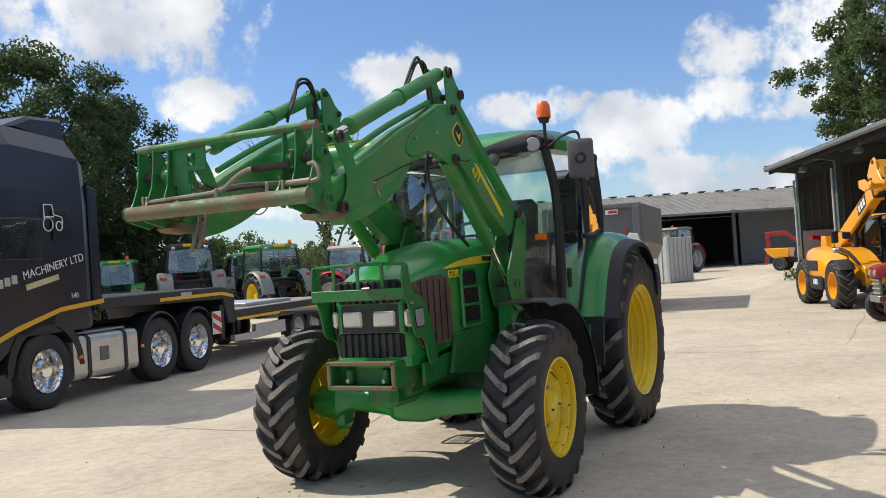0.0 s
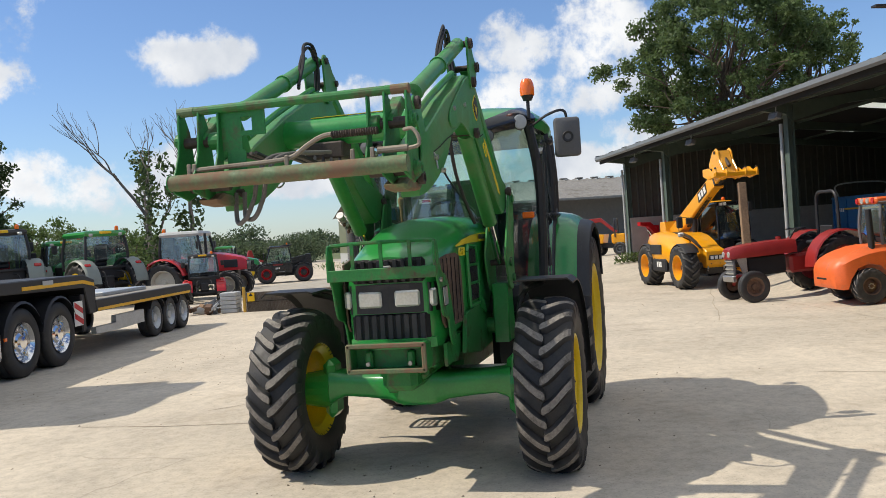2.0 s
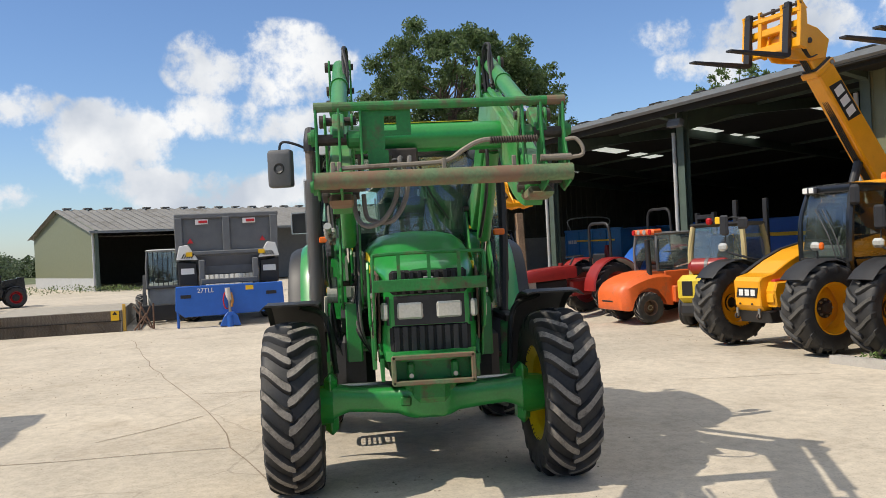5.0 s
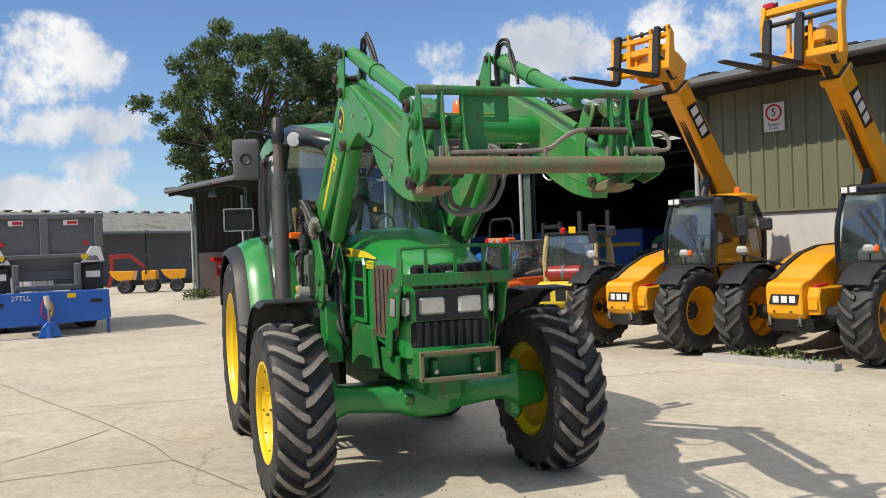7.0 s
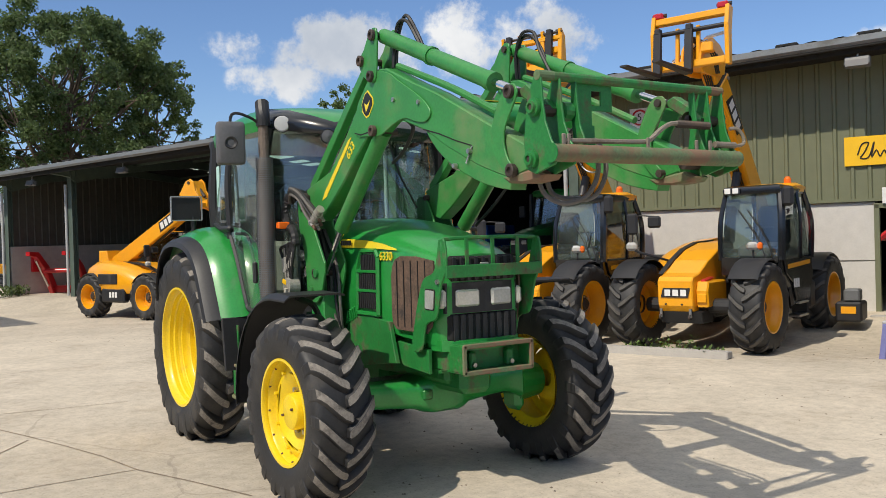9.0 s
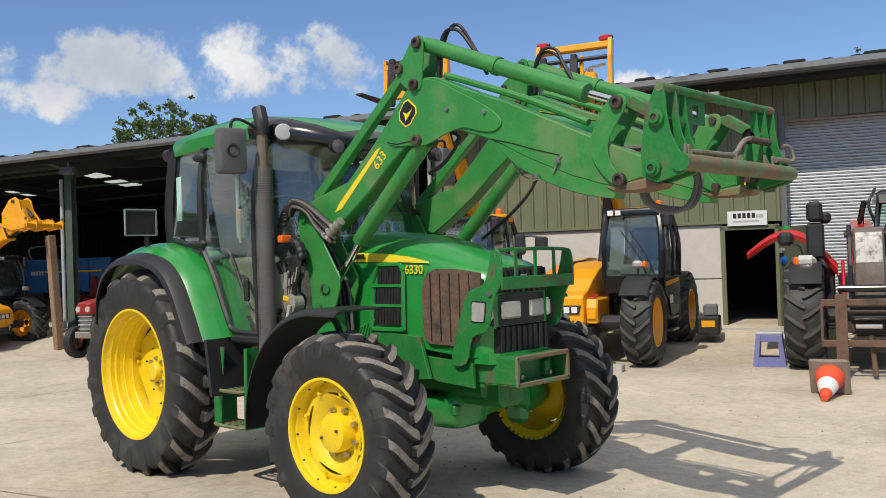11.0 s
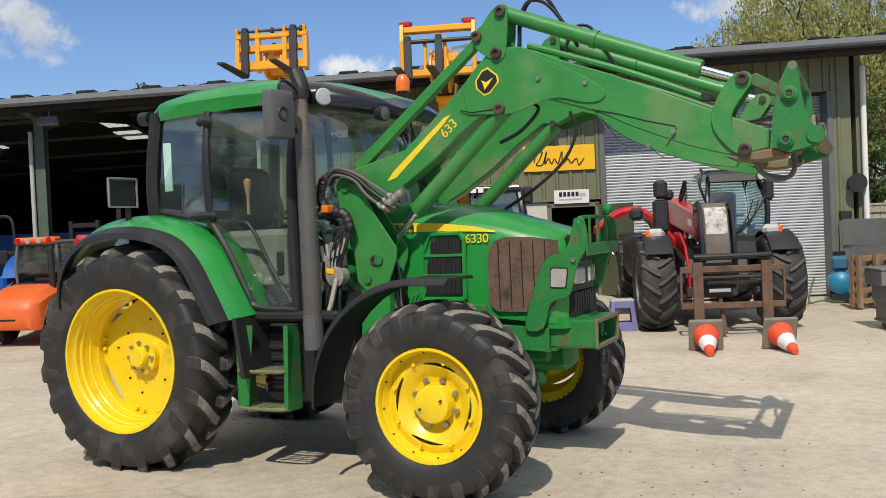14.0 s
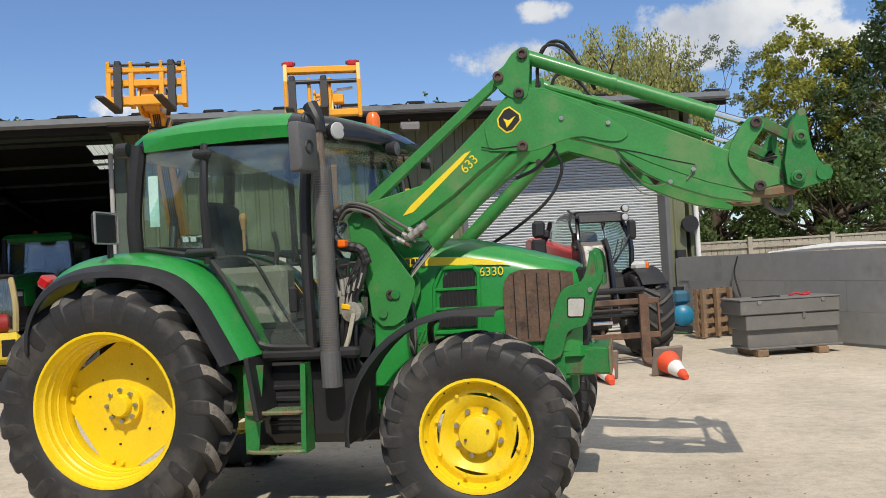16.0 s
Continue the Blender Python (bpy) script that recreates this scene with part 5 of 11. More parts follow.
        fm = part("rear_mudguard", bm, GREEN, T, "green rear mudguard with a black edge", True)
        bm = B()
        rings = []
        for x, z in line:
            k = math.hypot(x, z - 0.775)
            ux, uz = -x / k, (0.775 - z) / k
            sec = [(0.965, 0.062), (1.03, 0.078), (1.07, 0.105), (1.08, 0.145), (1.065, 0.145), (1.05, 0.115), (1.01, 0.095), (0.965, 0.085)]
            rings.append([(x + ux * o, sd * y, z + uz * o) for y, o in sec])
        loft(bm, rings)
        part("mudguard_edge", bm, BLACK, fm, "black plastic mudguard edge", True)
        part("tail_lamp", box(B(), (-0.50, sd * 0.80, 1.60), (0.10, 0.14, 0.09), 0.02, rot=(0, 35, 0)), RED_LENS, fm, "red tail lamp")
        bm = B()
        prism(bm, [(0.99, 1.06), (0.86, 1.30), (0.70, 1.52), (0.50, 1.64), (0.2, 1.70), (-0.1, 1.70), (-0.3, 1.6), (-0.3, 1.0), (0.3, 0.95), (0.9, 0.98)], sd * 0.545, sd * 0.565)
        part("mudguard_inner", bm, BLACK, fm)
        part("mud_flap", box(B(), (1.0, sd * 0.80, 0.86), (0.03, 0.36, 0.40), 0.006, rot=(0, -8, 0)), BLACK, fm)
    build_cab(T)
    build_loader(T)
    return T


def glass_panel(bm, corners):
    bm.faces.new([bm.verts.new(c) for c in corners])
    return bm


def build_cab(T):
    # floor and lower body
    bm = B()
    prism(bm, [(0.1, 1.0), (1.66, 1.0), (1.70, 1.12), (1.62, 1.2), (0.1, 1.2)], -0.60, 0.60)
    part("cab_floor", bm, BLACK, T)
    bm = B()
    prism(bm, [(0.12, 1.0), (0.12, 1.78), (0.2, 1.8), (0.2, 1.0)], -0.70, 0.70)
    part("cab_rear_panel", bm, BLACK, T)
    bm = B()
    box(bm, (1.66, 0, 1.42), (0.06, 0.76, 0.66), 0.02)
    part("firewall", bm, BLACK, T)
    # posts
    for sd in (-1, 1):
        for nm, pts, r in (("rear_post", [(0.12, 0.70, 1.62), (0.11, 0.72, 2.0), (0.16, 0.70, 2.48)], 0.050), ("door_post", [(0.66, 0.775, 1.66), (0.655, 0.785, 2.1), (0.66, 0.745, 2.45)], 0.028),
                           ("front_post", [(1.33, 0.745, 1.06), (1.335, 0.77, 1.6), (1.35, 0.765, 2.1), (1.40, 0.72, 2.45)], 0.038)):
            bm = hose(B(), [(x, sd * y, z) for x, y, z in pts], r, 8)
            part(nm, bm, BLACK, T, smooth=True)
        bm = B()
        hose(bm, [(1.34, sd * 0.765, 1.09), (1.02, sd * 0.765, 1.11), (0.94, sd * 0.77, 1.21), (0.80, sd * 0.775, 1.49), (0.68, sd * 0.78, 1.68)], 0.022, 6)
        box(bm, (1.32, sd * 0.74, 1.05), (0.66, 0.10, 0.07), 0.02)
        part("door_frame", bm, BLACK, T)
        bm = B()
        hose(bm, [(0.20, sd * 0.745, 1.785), (0.45, sd * 0.775, 1.74), (0.66, sd * 0.785, 1.70)], 0.020, 6)
        part("window_rail", bm, BLACK, T)
        door = glass_panel(B(), [(x, sd * y, z) for x, y, z in ((0.67, 0.785, 1.70), (0.80, 0.782, 1.48), (0.95, 0.775, 1.20), (1.03, 0.77, 1.12), (1.32, 0.765, 1.10), (1.335, 0.775, 1.6), (1.345, 0.77, 2.1), (1.39, 0.735, 2.40), (0.67, 0.755, 2.43))])
        pane = part("door_glass", door, GLASS, T, "tinted glass cab door")
        pane.visible_shadow = False
        part("door_handle", box(B(), (1.24, sd * 0.80, 1.40), (0.05, 0.03, 0.16), 0.01), BLACK, pane)
        part("door_hinge", box(B(), (0.62, sd * 0.80, 1.74), (0.22, 0.05, 0.05), 0.02), BLACK, pane)
        part("top_hinge", box(B(), (0.66, sd * 0.79, 2.38), (0.14, 0.05, 0.06), 0.025), BLACK, pane)
        side = glass_panel(B(), [(x, sd * y, z) for x, y, z in ((0.18, 0.745, 1.79), (0.64, 0.785, 1.72), (0.65, 0.755, 2.42), (0.22, 0.71, 2.42))])
        pane = part("side_glass", side, GLASS, T, "tinted rear side window")
        pane.visible_shadow = False
    # bowed windscreen and rear window
    bm = B()
    rows = []
    for z, push in ((1.12, 0.02), (1.5, 0.045), (1.9, 0.04), (2.2, 0.0), (2.42, -0.06)):
        row = []
        for k in range(9):
            a = -1 + 2 * k / 8
            row.append(bm.verts.new((1.36 + (0.42 + push) * (1 - abs(a) ** 2.2), 0.745 * a * (1 - 0.03 * (z > 2.3)), z)))
        rows.append(row)
    for a, b in zip(rows, rows[1:]):
        for k in range(8):
            f = bm.faces.new((a[k], a[k + 1], b[k + 1], b[k]))
            f.smooth = True
    pane = part("windscreen", bm, GLASS, T, "bowed tinted windscreen")
    pane.visible_shadow = False
    bm = glass_panel(B(), [(0.12, -0.68, 1.8), (0.12, 0.68, 1.8), (0.15, 0.68, 2.45), (0.15, -0.68, 2.45)])
    pane = part("rear_glass", bm, GLASS, T, "tinted rear window")
    pane.visible_shadow = False
    part("wiper", hose(B(), [(1.80, 0.05, 2.36), (1.83, 0.12, 2.1), (1.80, 0.28, 1.85)], 0.008, 5), BLACK, T)
    # roof
    bm = B()
    rings = []
    # x, half width, underside, edge height, crown height
    for x, w, zu, ze, zt in ((0.08, 0.62, 2.40, 2.44, 2.46), (0.12, 0.70, 2.39, 2.50, 2.56), (0.22, 0.75, 2.40, 2.54, 2.615), (0.5, 0.77, 2.41, 2.56, 2.65), (0.9, 0.775, 2.42, 2.565, 2.665), (1.25, 0.76, 2.42, 2.555, 2.65), (1.5, 0.70, 2.40, 2.53, 2.61), (1.7, 0.60, 2.37, 2.48, 2.55), (1.84, 0.47, 2.34, 2.43, 2.49), (1.92, 0.32, 2.33, 2.39, 2.43)):
        half = [(w * 0.86, zu), (w * 0.98, zu + 0.03), (w, ze - 0.03), (w * 0.97, ze + 0.01), (w * 0.86, zt - 0.03), (w * 0.5, zt - 0.006), (0, zt)]
        rings.append([(x, -y, z) for y, z in half] + [(x, y, z) for y, z in reversed(half[:-1])])
    loft(bm, rings)
    for f in bm.faces:
        if (f.calc_center_median().z < 2.475 and f.normal.z < 0.3) or (f.calc_center_median().x > 1.3 and f.normal.z < 0.88 and f.calc_center_median().z < 2.60 - (f.calc_center_median().x - 1.3) * 0.20):
            f.material_index = 1
    roof = part("roof", bm, [GREEN, BLACK_GLOSS], T, "green cab roof with a dark lower edge", True)
    # work lamps
    for sd in (-1, 1):
        wl_ = part("work_lamp", lathe(B(), [(0.0, 0.0), (0.0, 0.05), (0.06, 0.062), (0.085, 0.062)], 20, "x"), BLACK, roof, "round front work lamp")
        wl_.matrix_basis = pose(1.49, sd * 0.635, 2.47, 0, 0, 34 * sd)
        part("lens", lathe(B(), [(0.085, 0.058), (0.092, 0.05), (0.096, 0.0)], 20, "x"), LIGHT_GREY, wl_, "pale lamp lens")
        w2 = part("work_lamp", lathe(B(), [(0.0, 0.0), (0.0, 0.04), (0.05, 0.05), (0.07, 0.05)], 18, "x"), BLACK, roof, "small round roof lamp")
        w2.matrix_basis = pose(1.83, sd * 0.47, 2.35, 0, 0, 12 * sd)
        part("lens", lathe(B(), [(0.07, 0.046), (0.08, 0.0)], 18, "x"), GREY_PLASTIC, w2)
        rl = part("rear_lamp", tube(B(), (0.06, sd * 0.66, 2.47), (-0.02, sd * 0.66, 2.47), 0.05), BLACK, roof)
    # beacon on its stalk
    bm = B()
    tube(bm, (1.40, 0.73, 2.50), (1.40, 0.73, 2.66), 0.014)
    tube(bm, (1.40, 0.73, 2.65), (1.40, 0.73, 2.69), 0.035, 0.05)
    st = part("beacon_stalk", bm, BLACK, T)
    bm = lathe(B(), [(2.69, 0.0), (2.69, 0.056), (2.74, 0.058), (2.79, 0.052), (2.82, 0.035), (2.83, 0.0)], 18, "z", (1.40, 0.73, 0))
    part("beacon", bm, AMBER, st, "orange rotating beacon", True)
    # mirrors on bent arms
    for sd in (-1, 1):
        bm = hose(B(), [(1.42, sd * 0.74, 2.44), (1.47, sd * 0.90, 2.52), (1.46, sd * 1.02, 2.53), (1.45, sd * 1.03, 2.36)], 0.011, 6)
        arm = part("mirror_arm", bm, BLACK, T)
        bm = loft(B(), [[(x, 0.10 * k * a, 0.152 * k * b) for a, b in ((0.78, 1), (-0.78, 1), (-0.94, 0.95), (-1, 0.84), (-1, -0.84), (-0.94, -0.95), (-0.78, -1), (0.78, -1), (0.94, -0.95), (1, -0.84), (1, 0.84), (0.94, 0.95))] for x, k in ((-0.034, 1.0), (0.015, 1.0), (0.034, 0.95), (0.042, 0.84))])
        mi = part("mirror", bm, GREY_PLASTIC, arm, "dark grey wing mirror shell", True)
        mi.matrix_basis = pose(1.45, sd * 1.03, 2.33, 0, 0, 14 * sd)
        part("mirror_pivot", lathe(B(), [(0.03, 0.0), (0.05, 0.04), (0.035, 0.05)], 14, "x"), BLACK, mi)
        part("mirror_glass", box(B(), (-0.036, 0, 0), (0.004, 0.17, 0.27)), CHROME, mi)
    # rear number lamp board and small mirror box at the rear right
    bm = box(B(), (0.02, -0.94, 1.93), (0.03, 0.25, 0.19), 0.01)
    brd = part("lamp_board", bm, BLACK, T, "small square lamp on the rear corner")
    bm = B()
    for y, z, sy, sz in ((-0.94, 2.03, 0.26, 0.010), (-0.94, 1.83, 0.26, 0.010), (-1.07, 1.93, 0.010, 0.20), (-0.81, 1.93, 0.010, 0.20)):
        box(bm, (0.04, y, z), (0.012, sy, sz))
    part("board_edge", bm, GALV, brd)
    part("board_stem", tube(B(), (0.02, -0.88, 1.72), (0.02, -0.88, 1.86), 0.02), BLACK, brd)
    # seat, console, steering wheel
    bm = B()
    box(bm, (0.62, 0, 1.48), (0.46, 0.48, 0.14), 0.05)
    box(bm, (0.42, 0, 1.82), (0.14, 0.46, 0.60), 0.05, rot=(0, -8, 0))
    box(bm, (0.60, 0, 1.3), (0.3, 0.3, 0.3), 0.02)
    part("seat", bm, BLACK, T, "dark cloth driver's seat")
    bm = B()
    box(bm, (0.70, -0.46, 1.42), (0.80, 0.20, 0.42), 0.04)
    part("side_console", bm, CREAM_SEAT, T, "beige cab side console")
    bm = B()
    box(bm, (1.36, 0, 1.40), (0.22, 0.34, 0.5), 0.05, rot=(0, -14, 0))
    part("dashboard", bm, BLACK, T)
    bm = B()
    ring = [(1.20 + 0.19 * math.cos(a) * 0.75, 0.19 * math.sin(a), 1.80 + 0.19 * math.cos(a) * 0.55) for a in [2 * math.pi * k / 20 for k in range(21)]]
    hose(bm, ring, 0.014, 6, 2)
    tube(bm, (1.34, 0, 1.62), (1.20, 0, 1.80), 0.025)
    for a in (0.5, 2.6, 4.7):
        tube(bm, (1.20, 0, 1.80), (1.20 + 0.14 * math.cos(a), 0.19 * math.sin(a), 1.80 + 0.10 * math.cos(a)), 0.011)
    part("steering_wheel", bm, BLACK, T)
    part("door_bar", hose(B(), [(0.68, -0.735, 1.70), (0.90, -0.74, 1.69), (0.99, -0.74, 1.62), (1.12, -0.74, 1.38), (1.27, -0.74, 1.14)], 0.013, 7), BLACK, T)
    part("gear_lever", hose(B(), [(0.98, -0.44, 1.60), (1.0, -0.43, 1.75), (0.98, -0.43, 1.86)], 0.02, 6), BLACK, T)
    bm = tube(B(), (0.82, -0.56, 1.74), (0.82, -0.56, 1.88), 0.011)
    lathe(bm, [(1.87, 0.0), (1.88, 0.016), (1.92, 0.020), (1.955, 0.028), (1.98, 0.025), (1.995, 0.0)], 12, "z", (0.82, -0.56, 0))
    part("wooden_knob", bm, mat("pale_knob", (0.45, 0.27, 0.12), 0.5), T, "pale round knob behind the door glass")
    part("paper_disc", box(B(), (0.27, -0.735, 2.10), (0.07, 0.004, 0.34)), mat("pale_sticker", (0.45, 0.68, 0.62), 0.6), T, "pale green sticker in the rear side window")
    # steps and tank on both sides
    for sd in (-1, 1):
        bm = B()
        prism(bm, [(0.905, 1.0), (1.045, 1.0), (0.985, 0.44), (0.90, 0.44)], sd * 0.865, sd * 0.873)
        box(bm, (0.908, sd * 0.78, 0.72), (0.008, 0.18, 0.56))
        prism(bm, [(1.29, 1.0), (1.325, 1.0), (1.30, 0.44), (1.27, 0.44)], sd * 0.865, sd * 0.873)
        box(bm, (1.30, sd * 0.79, 0.72), (0.008, 0.15, 0.56))
        ladder = part("step_frame", bm, GREEN_WORN, T, "green cab steps")
        for z in (0.455, 0.70):
            bm = B()
            for k in range(4):
                box(bm, (1.10, sd * (0.70 + k * 0.045), z), (0.38, 0.008, 0.014))
            for k in range(4):
                box(bm, (0.96 + 0.095 * k, sd * 0.78, z), (0.008, 0.18, 0.012))
            hose(bm, [(0.91, sd * 0.86, z), (0.95, sd * 0.895, z), (1.10, sd * 0.905, z), (1.25, sd * 0.895, z), (1.29, sd * 0.86, z)], 0.014, 6)
            part("tread", bm, GREEN_RUST, ladder)
        part("tank", box(B(), (1.28, sd * 0.50, 0.72), (0.74, 0.30, 0.54), 0.07), BLACK, T, "black plastic fuel tank")
        for k in range(4):
            part("tank_rib", box(B(), (1.12, sd * 0.655, 0.60 + 0.075 * k), (0.30, 0.022, 0.035), 0.008), BLACK, T)
    # exhaust with its mesh guard
    bm = tube(B(), (1.47, -0.79, 0.88), (1.465, -0.79, 2.22), 0.050, seg=16)
    hose(bm, [(1.465, -0.79, 2.2), (1.46, -0.79, 2.42), (1.455, -0.79, 2.50), (1.44, -0.785, 2.56)], 0.038, 12)
    ex = part("exhaust", bm, PIPE, T, "tall heat-stained exhaust pipe")
    part("exhaust_tip", hose(B(), [(1.460, -0.79, 2.46), (1.458, -0.788, 2.54), (1.415, -0.775, 2.635)], 0.050, 12), BLACK, ex)
    bm = B()
    n = 26
    circle = [(1.467 + 0.062 * math.cos(6.2832 * i / n), -0.79 + 0.062 * math.sin(6.2832 * i / n)) for i in range(n + 1)]
    for k in range(78):
        z = 1.0 + k * 0.0158
        for (xa, ya), (xb, yb) in zip(circle, circle[1:]):
            bm.faces.new([bm.verts.new(v) for v in ((xa, ya, z), (xb, yb, z), (xb, yb, z + 0.006), (xa, ya, z + 0.006))])
    for i in range(n):
        a0, a1 = 6.2832 * i / n, 6.2832 * (i + 0.3) / n
        bm.faces.new([bm.verts.new((1.467 + 0.0622 * math.cos(a), -0.79 + 0.0622 * math.sin(a), zz)) for a, zz in ((a0, 1.0), (a1, 1.0), (a1, 2.235), (a0, 2.235))])
    part("exhaust_mesh", bm, GREY_STEEL, ex, "fine mesh exhaust guard")
    part("exhaust_foot", tube(B(), (1.47, -0.79, 0.84), (1.467, -0.79, 1.06), 0.066, seg=16), GREY_PLASTIC, ex)
    for sd in (-1, 1):
        part("mast_brace", tube(B(), (1.8, sd * 0.20, 0.92), (1.8, sd * 0.5, 0.92), 0.06), GREEN, T)
        part("indicator", box(B(), (1.56, sd * 0.70, 1.74), (0.05, 0.09, 0.05), 0.008), AMBER, T, "amber side indicator")


def build_loader(T):
    YA = 0.50   # middle of each arm
    boom = [(1.66, 1.99), (2.06, 2.09), (2.28, 2.27), (2.50, 2.47), (2.585, 2.56), (2.70, 2.665), (2.88, 2.645), (3.19, 2.51), (3.42, 2.42), (3.94, 2.175), (4.26, 2.03),
            (4.25, 1.93), (4.09, 1.895), (3.98, 1.927), (3.827, 1.977), (3.673, 2.042), (3.516, 2.112), (3.33, 2.212), (3.15, 2.275), (2.95, 2.345), (2.86, 2.325), (2.75, 2.275), (2.66, 2.29), (2.45, 2.15), (2.26, 2.0), (2.03, 1.85), (1.86, 1.76), (1.70, 1.80)]
    def rounded(pts, n=4):
        return [(p.x, p.z) for p in smooth_path([Vector((x, 0, z)) for x, z in pts + pts[:1]], n)[:-1]]

    belly = smooth_path([Vector(p) for p in ((3.305, 0, 2.225), (3.34, 0, 2.18), (3.40, 0, 2.12), (3.49, 0, 2.05), (3.61, 0, 1.985), (3.72, 0, 1.936), (3.85, 0, 1.888), (3.98, 0, 1.856), (4.08, 0, 1.840))], 3)
    belly = [(p.x, p.z) for p in belly] + [(4.10, 1.90), (3.98, 1.935), (3.827, 1.985), (3.673, 2.050), (3.516, 2.120)]
    for sd in (-1, 1):
        ys = (sd * (YA - 0.055), sd * (YA + 0.055))
        arm = part("loader_arm", prism(B(), boom, *ys, bevel=0.008), GREEN_ARM, T, "bent green steel loader arm")
        # welded plates
        part("cheek_plate", prism(B(), rounded([(2.52, 2.27), (2.66, 2.26), (2.80, 2.25), (2.97, 2.297), (3.10, 2.315), (3.23, 2.279), (3.33, 2.268), (3.385, 2.305), (3.35, 2.362), (3.235, 2.44), (3.04, 2.545), (2.92, 2.61), (2.74, 2.645), (2.60, 2.55), (2.50, 2.44)]), sd * (YA + 0.055), sd * (YA + 0.066), bevel=0.003), GREEN_ARM, arm)
        part("belly_plate", prism(B(), belly, sd * (YA - 0.05), sd * (YA + 0.05), bevel=0.004), GREEN_ARM, arm)
        stripe = prism(B(), [(1.93, 1.90), (2.0, 1.92), (2.34, 2.22), (2.40, 2.285), (2.355, 2.27), (1.98, 1.96)], sd * (YA + 0.055), sd * (YA + 0.058))
        part("stripe", stripe, YELLOW_DECAL, arm, "yellow stripe on the arm")
        rot = pose(0, 0, 0, 90, 0, 0) @ pose(0, 0, 0, 0, 0, 41) if sd < 0 else pose(0, 0, 0, 90, 0, 180) @ pose(0, 0, 0, 0, 0, -41)
        words("633", 0.085, YELLOW_DECAL, arm, Matrix.Translation((2.385, sd * (YA + 0.057), 2.20)) @ rot, "model_number", "yellow loader number", 0.002)
        # badge: black lozenge with a yellow edge
        lo = [(2.655 + dx, 2.46 + dz) for dx, dz in ((-0.075, 0.01), (-0.03, 0.07), (0.01, 0.085), (0.075, 0.03), (0.08, -0.01), (0.02, -0.075), (-0.02, -0.085), (-0.07, -0.04))]
        part("badge_edge", prism(B(), lo, sd * (YA + 0.066), sd * (YA + 0.0685)), YELLOW_DECAL, arm)
        inner = [(2.655 + (x - 2.655) * 0.86, 2.46 + (z - 2.46) * 0.86) for x, z in lo]
        part("badge", prism(B(), inner, sd * (YA + 0.068), sd * (YA + 0.0715)), SIGN_BLACK, arm, "black badge with a yellow edge")
        part("badge_mark", prism(B(), [(2.62, 2.47), (2.655, 2.455), (2.70, 2.48), (2.67, 2.44), (2.64, 2.41), (2.635, 2.44)], sd * (YA + 0.0715), sd * (YA + 0.073)), YELLOW_DECAL, arm)
        # dark strips draw the shadow lines of the overlapped plate and the crease
        part("seam", prism(B(), [(3.292, 2.233), (3.454, 2.190), (3.613, 2.136), (3.77, 2.092), (3.77, 2.086), (3.613, 2.130), (3.454, 2.183), (3.292, 2.225)], sd * (YA + 0.0555), sd * (YA + 0.0575)), DARK, arm)
        part("seam", prism(B(), [(2.47, 2.305), (2.55, 2.285), (2.70, 2.292), (2.70, 2.284), (2.55, 2.277), (2.47, 2.297)], sd * (YA + 0.0665), sd * (YA + 0.068)), DARK, arm)
        # bell crank on top
        crank = [(2.76, 2.91), (2.80, 2.90), (2.81, 2.84), (2.795, 2.66), (2.77, 2.585), (2.70, 2.585), (2.62, 2.64), (2.575, 2.70), (2.585, 2.76), (2.64, 2.80), (2.70, 2.875)]
        for off in (-0.075, 0.062):
            part("bell_crank", prism(B(), rounded(crank, 2), sd * (YA + off), sd * (YA + off + 0.013), bevel=0.003), GREEN_ARM, arm)
        # levelling rod from mast to crank
        bm = B()
        a, b = Vector((1.69, sd * YA, 2.0)), Vector((2.605, sd * YA, 2.735))
        d = (b - a).normalized()
        w = Vector((-d.z, 0, d.x))
        prism(bm, [((a + w * 0.035).x, (a + w * 0.035).z), ((b + w * 0.028).x, (b + w * 0.028).z), ((b - w * 0.028).x, (b - w * 0.028).z), ((a - w * 0.035).x, (a - w * 0.035).z)], sd * (YA - 0.03), sd * (YA + 0.03), bevel=0.004)
        part("levelling_rod", bm, GREEN_ARM, arm)
        # lift ram
        bm = B()
        tube(bm, (2.735, sd * YA, 2.285), (2.10, sd * YA, 1.70), 0.052, seg=16)
        ram = part("lift_ram", bm, GREEN_ARM, arm, "green lift ram", True)
        part("ram_rod", tube(B(), (2.14, sd * YA, 1.735), (1.83, sd * YA, 1.395), 0.024), CHROME, ram)
        # tilt ram
        bm = B()
        tube(bm, (2.77, sd * YA, 2.865), (3.90, sd * YA, 2.40), 0.046, seg=16)
        tube(bm, (3.30, sd * YA, 2.647), (3.33, sd * YA, 2.635), 0.054, seg=16)
        tube(bm, (3.86, sd * YA, 2.416), (3.91, sd * YA, 2.396), 0.052, seg=16)
        ram = part("tilt_ram", bm, GREEN_ARM, arm, "long green tilt ram", True)
        part("ram_rod", tube(B(), (3.90, sd * YA, 2.40), (4.13, sd * YA, 2.31), 0.022), CHROME, ram)
        # front knuckle links
        crescent = [(4.10, 2.345), (4.16, 2.345), (4.185, 2.30), (4.15, 2.24), (4.085, 2.15), (4.07, 2.07), (4.10, 1.99), (4.155, 1.93), (4.13, 1.90), (4.06, 1.935), (3.985, 2.03), (3.965, 2.12), (4.0, 2.22), (4.06, 2.31)]
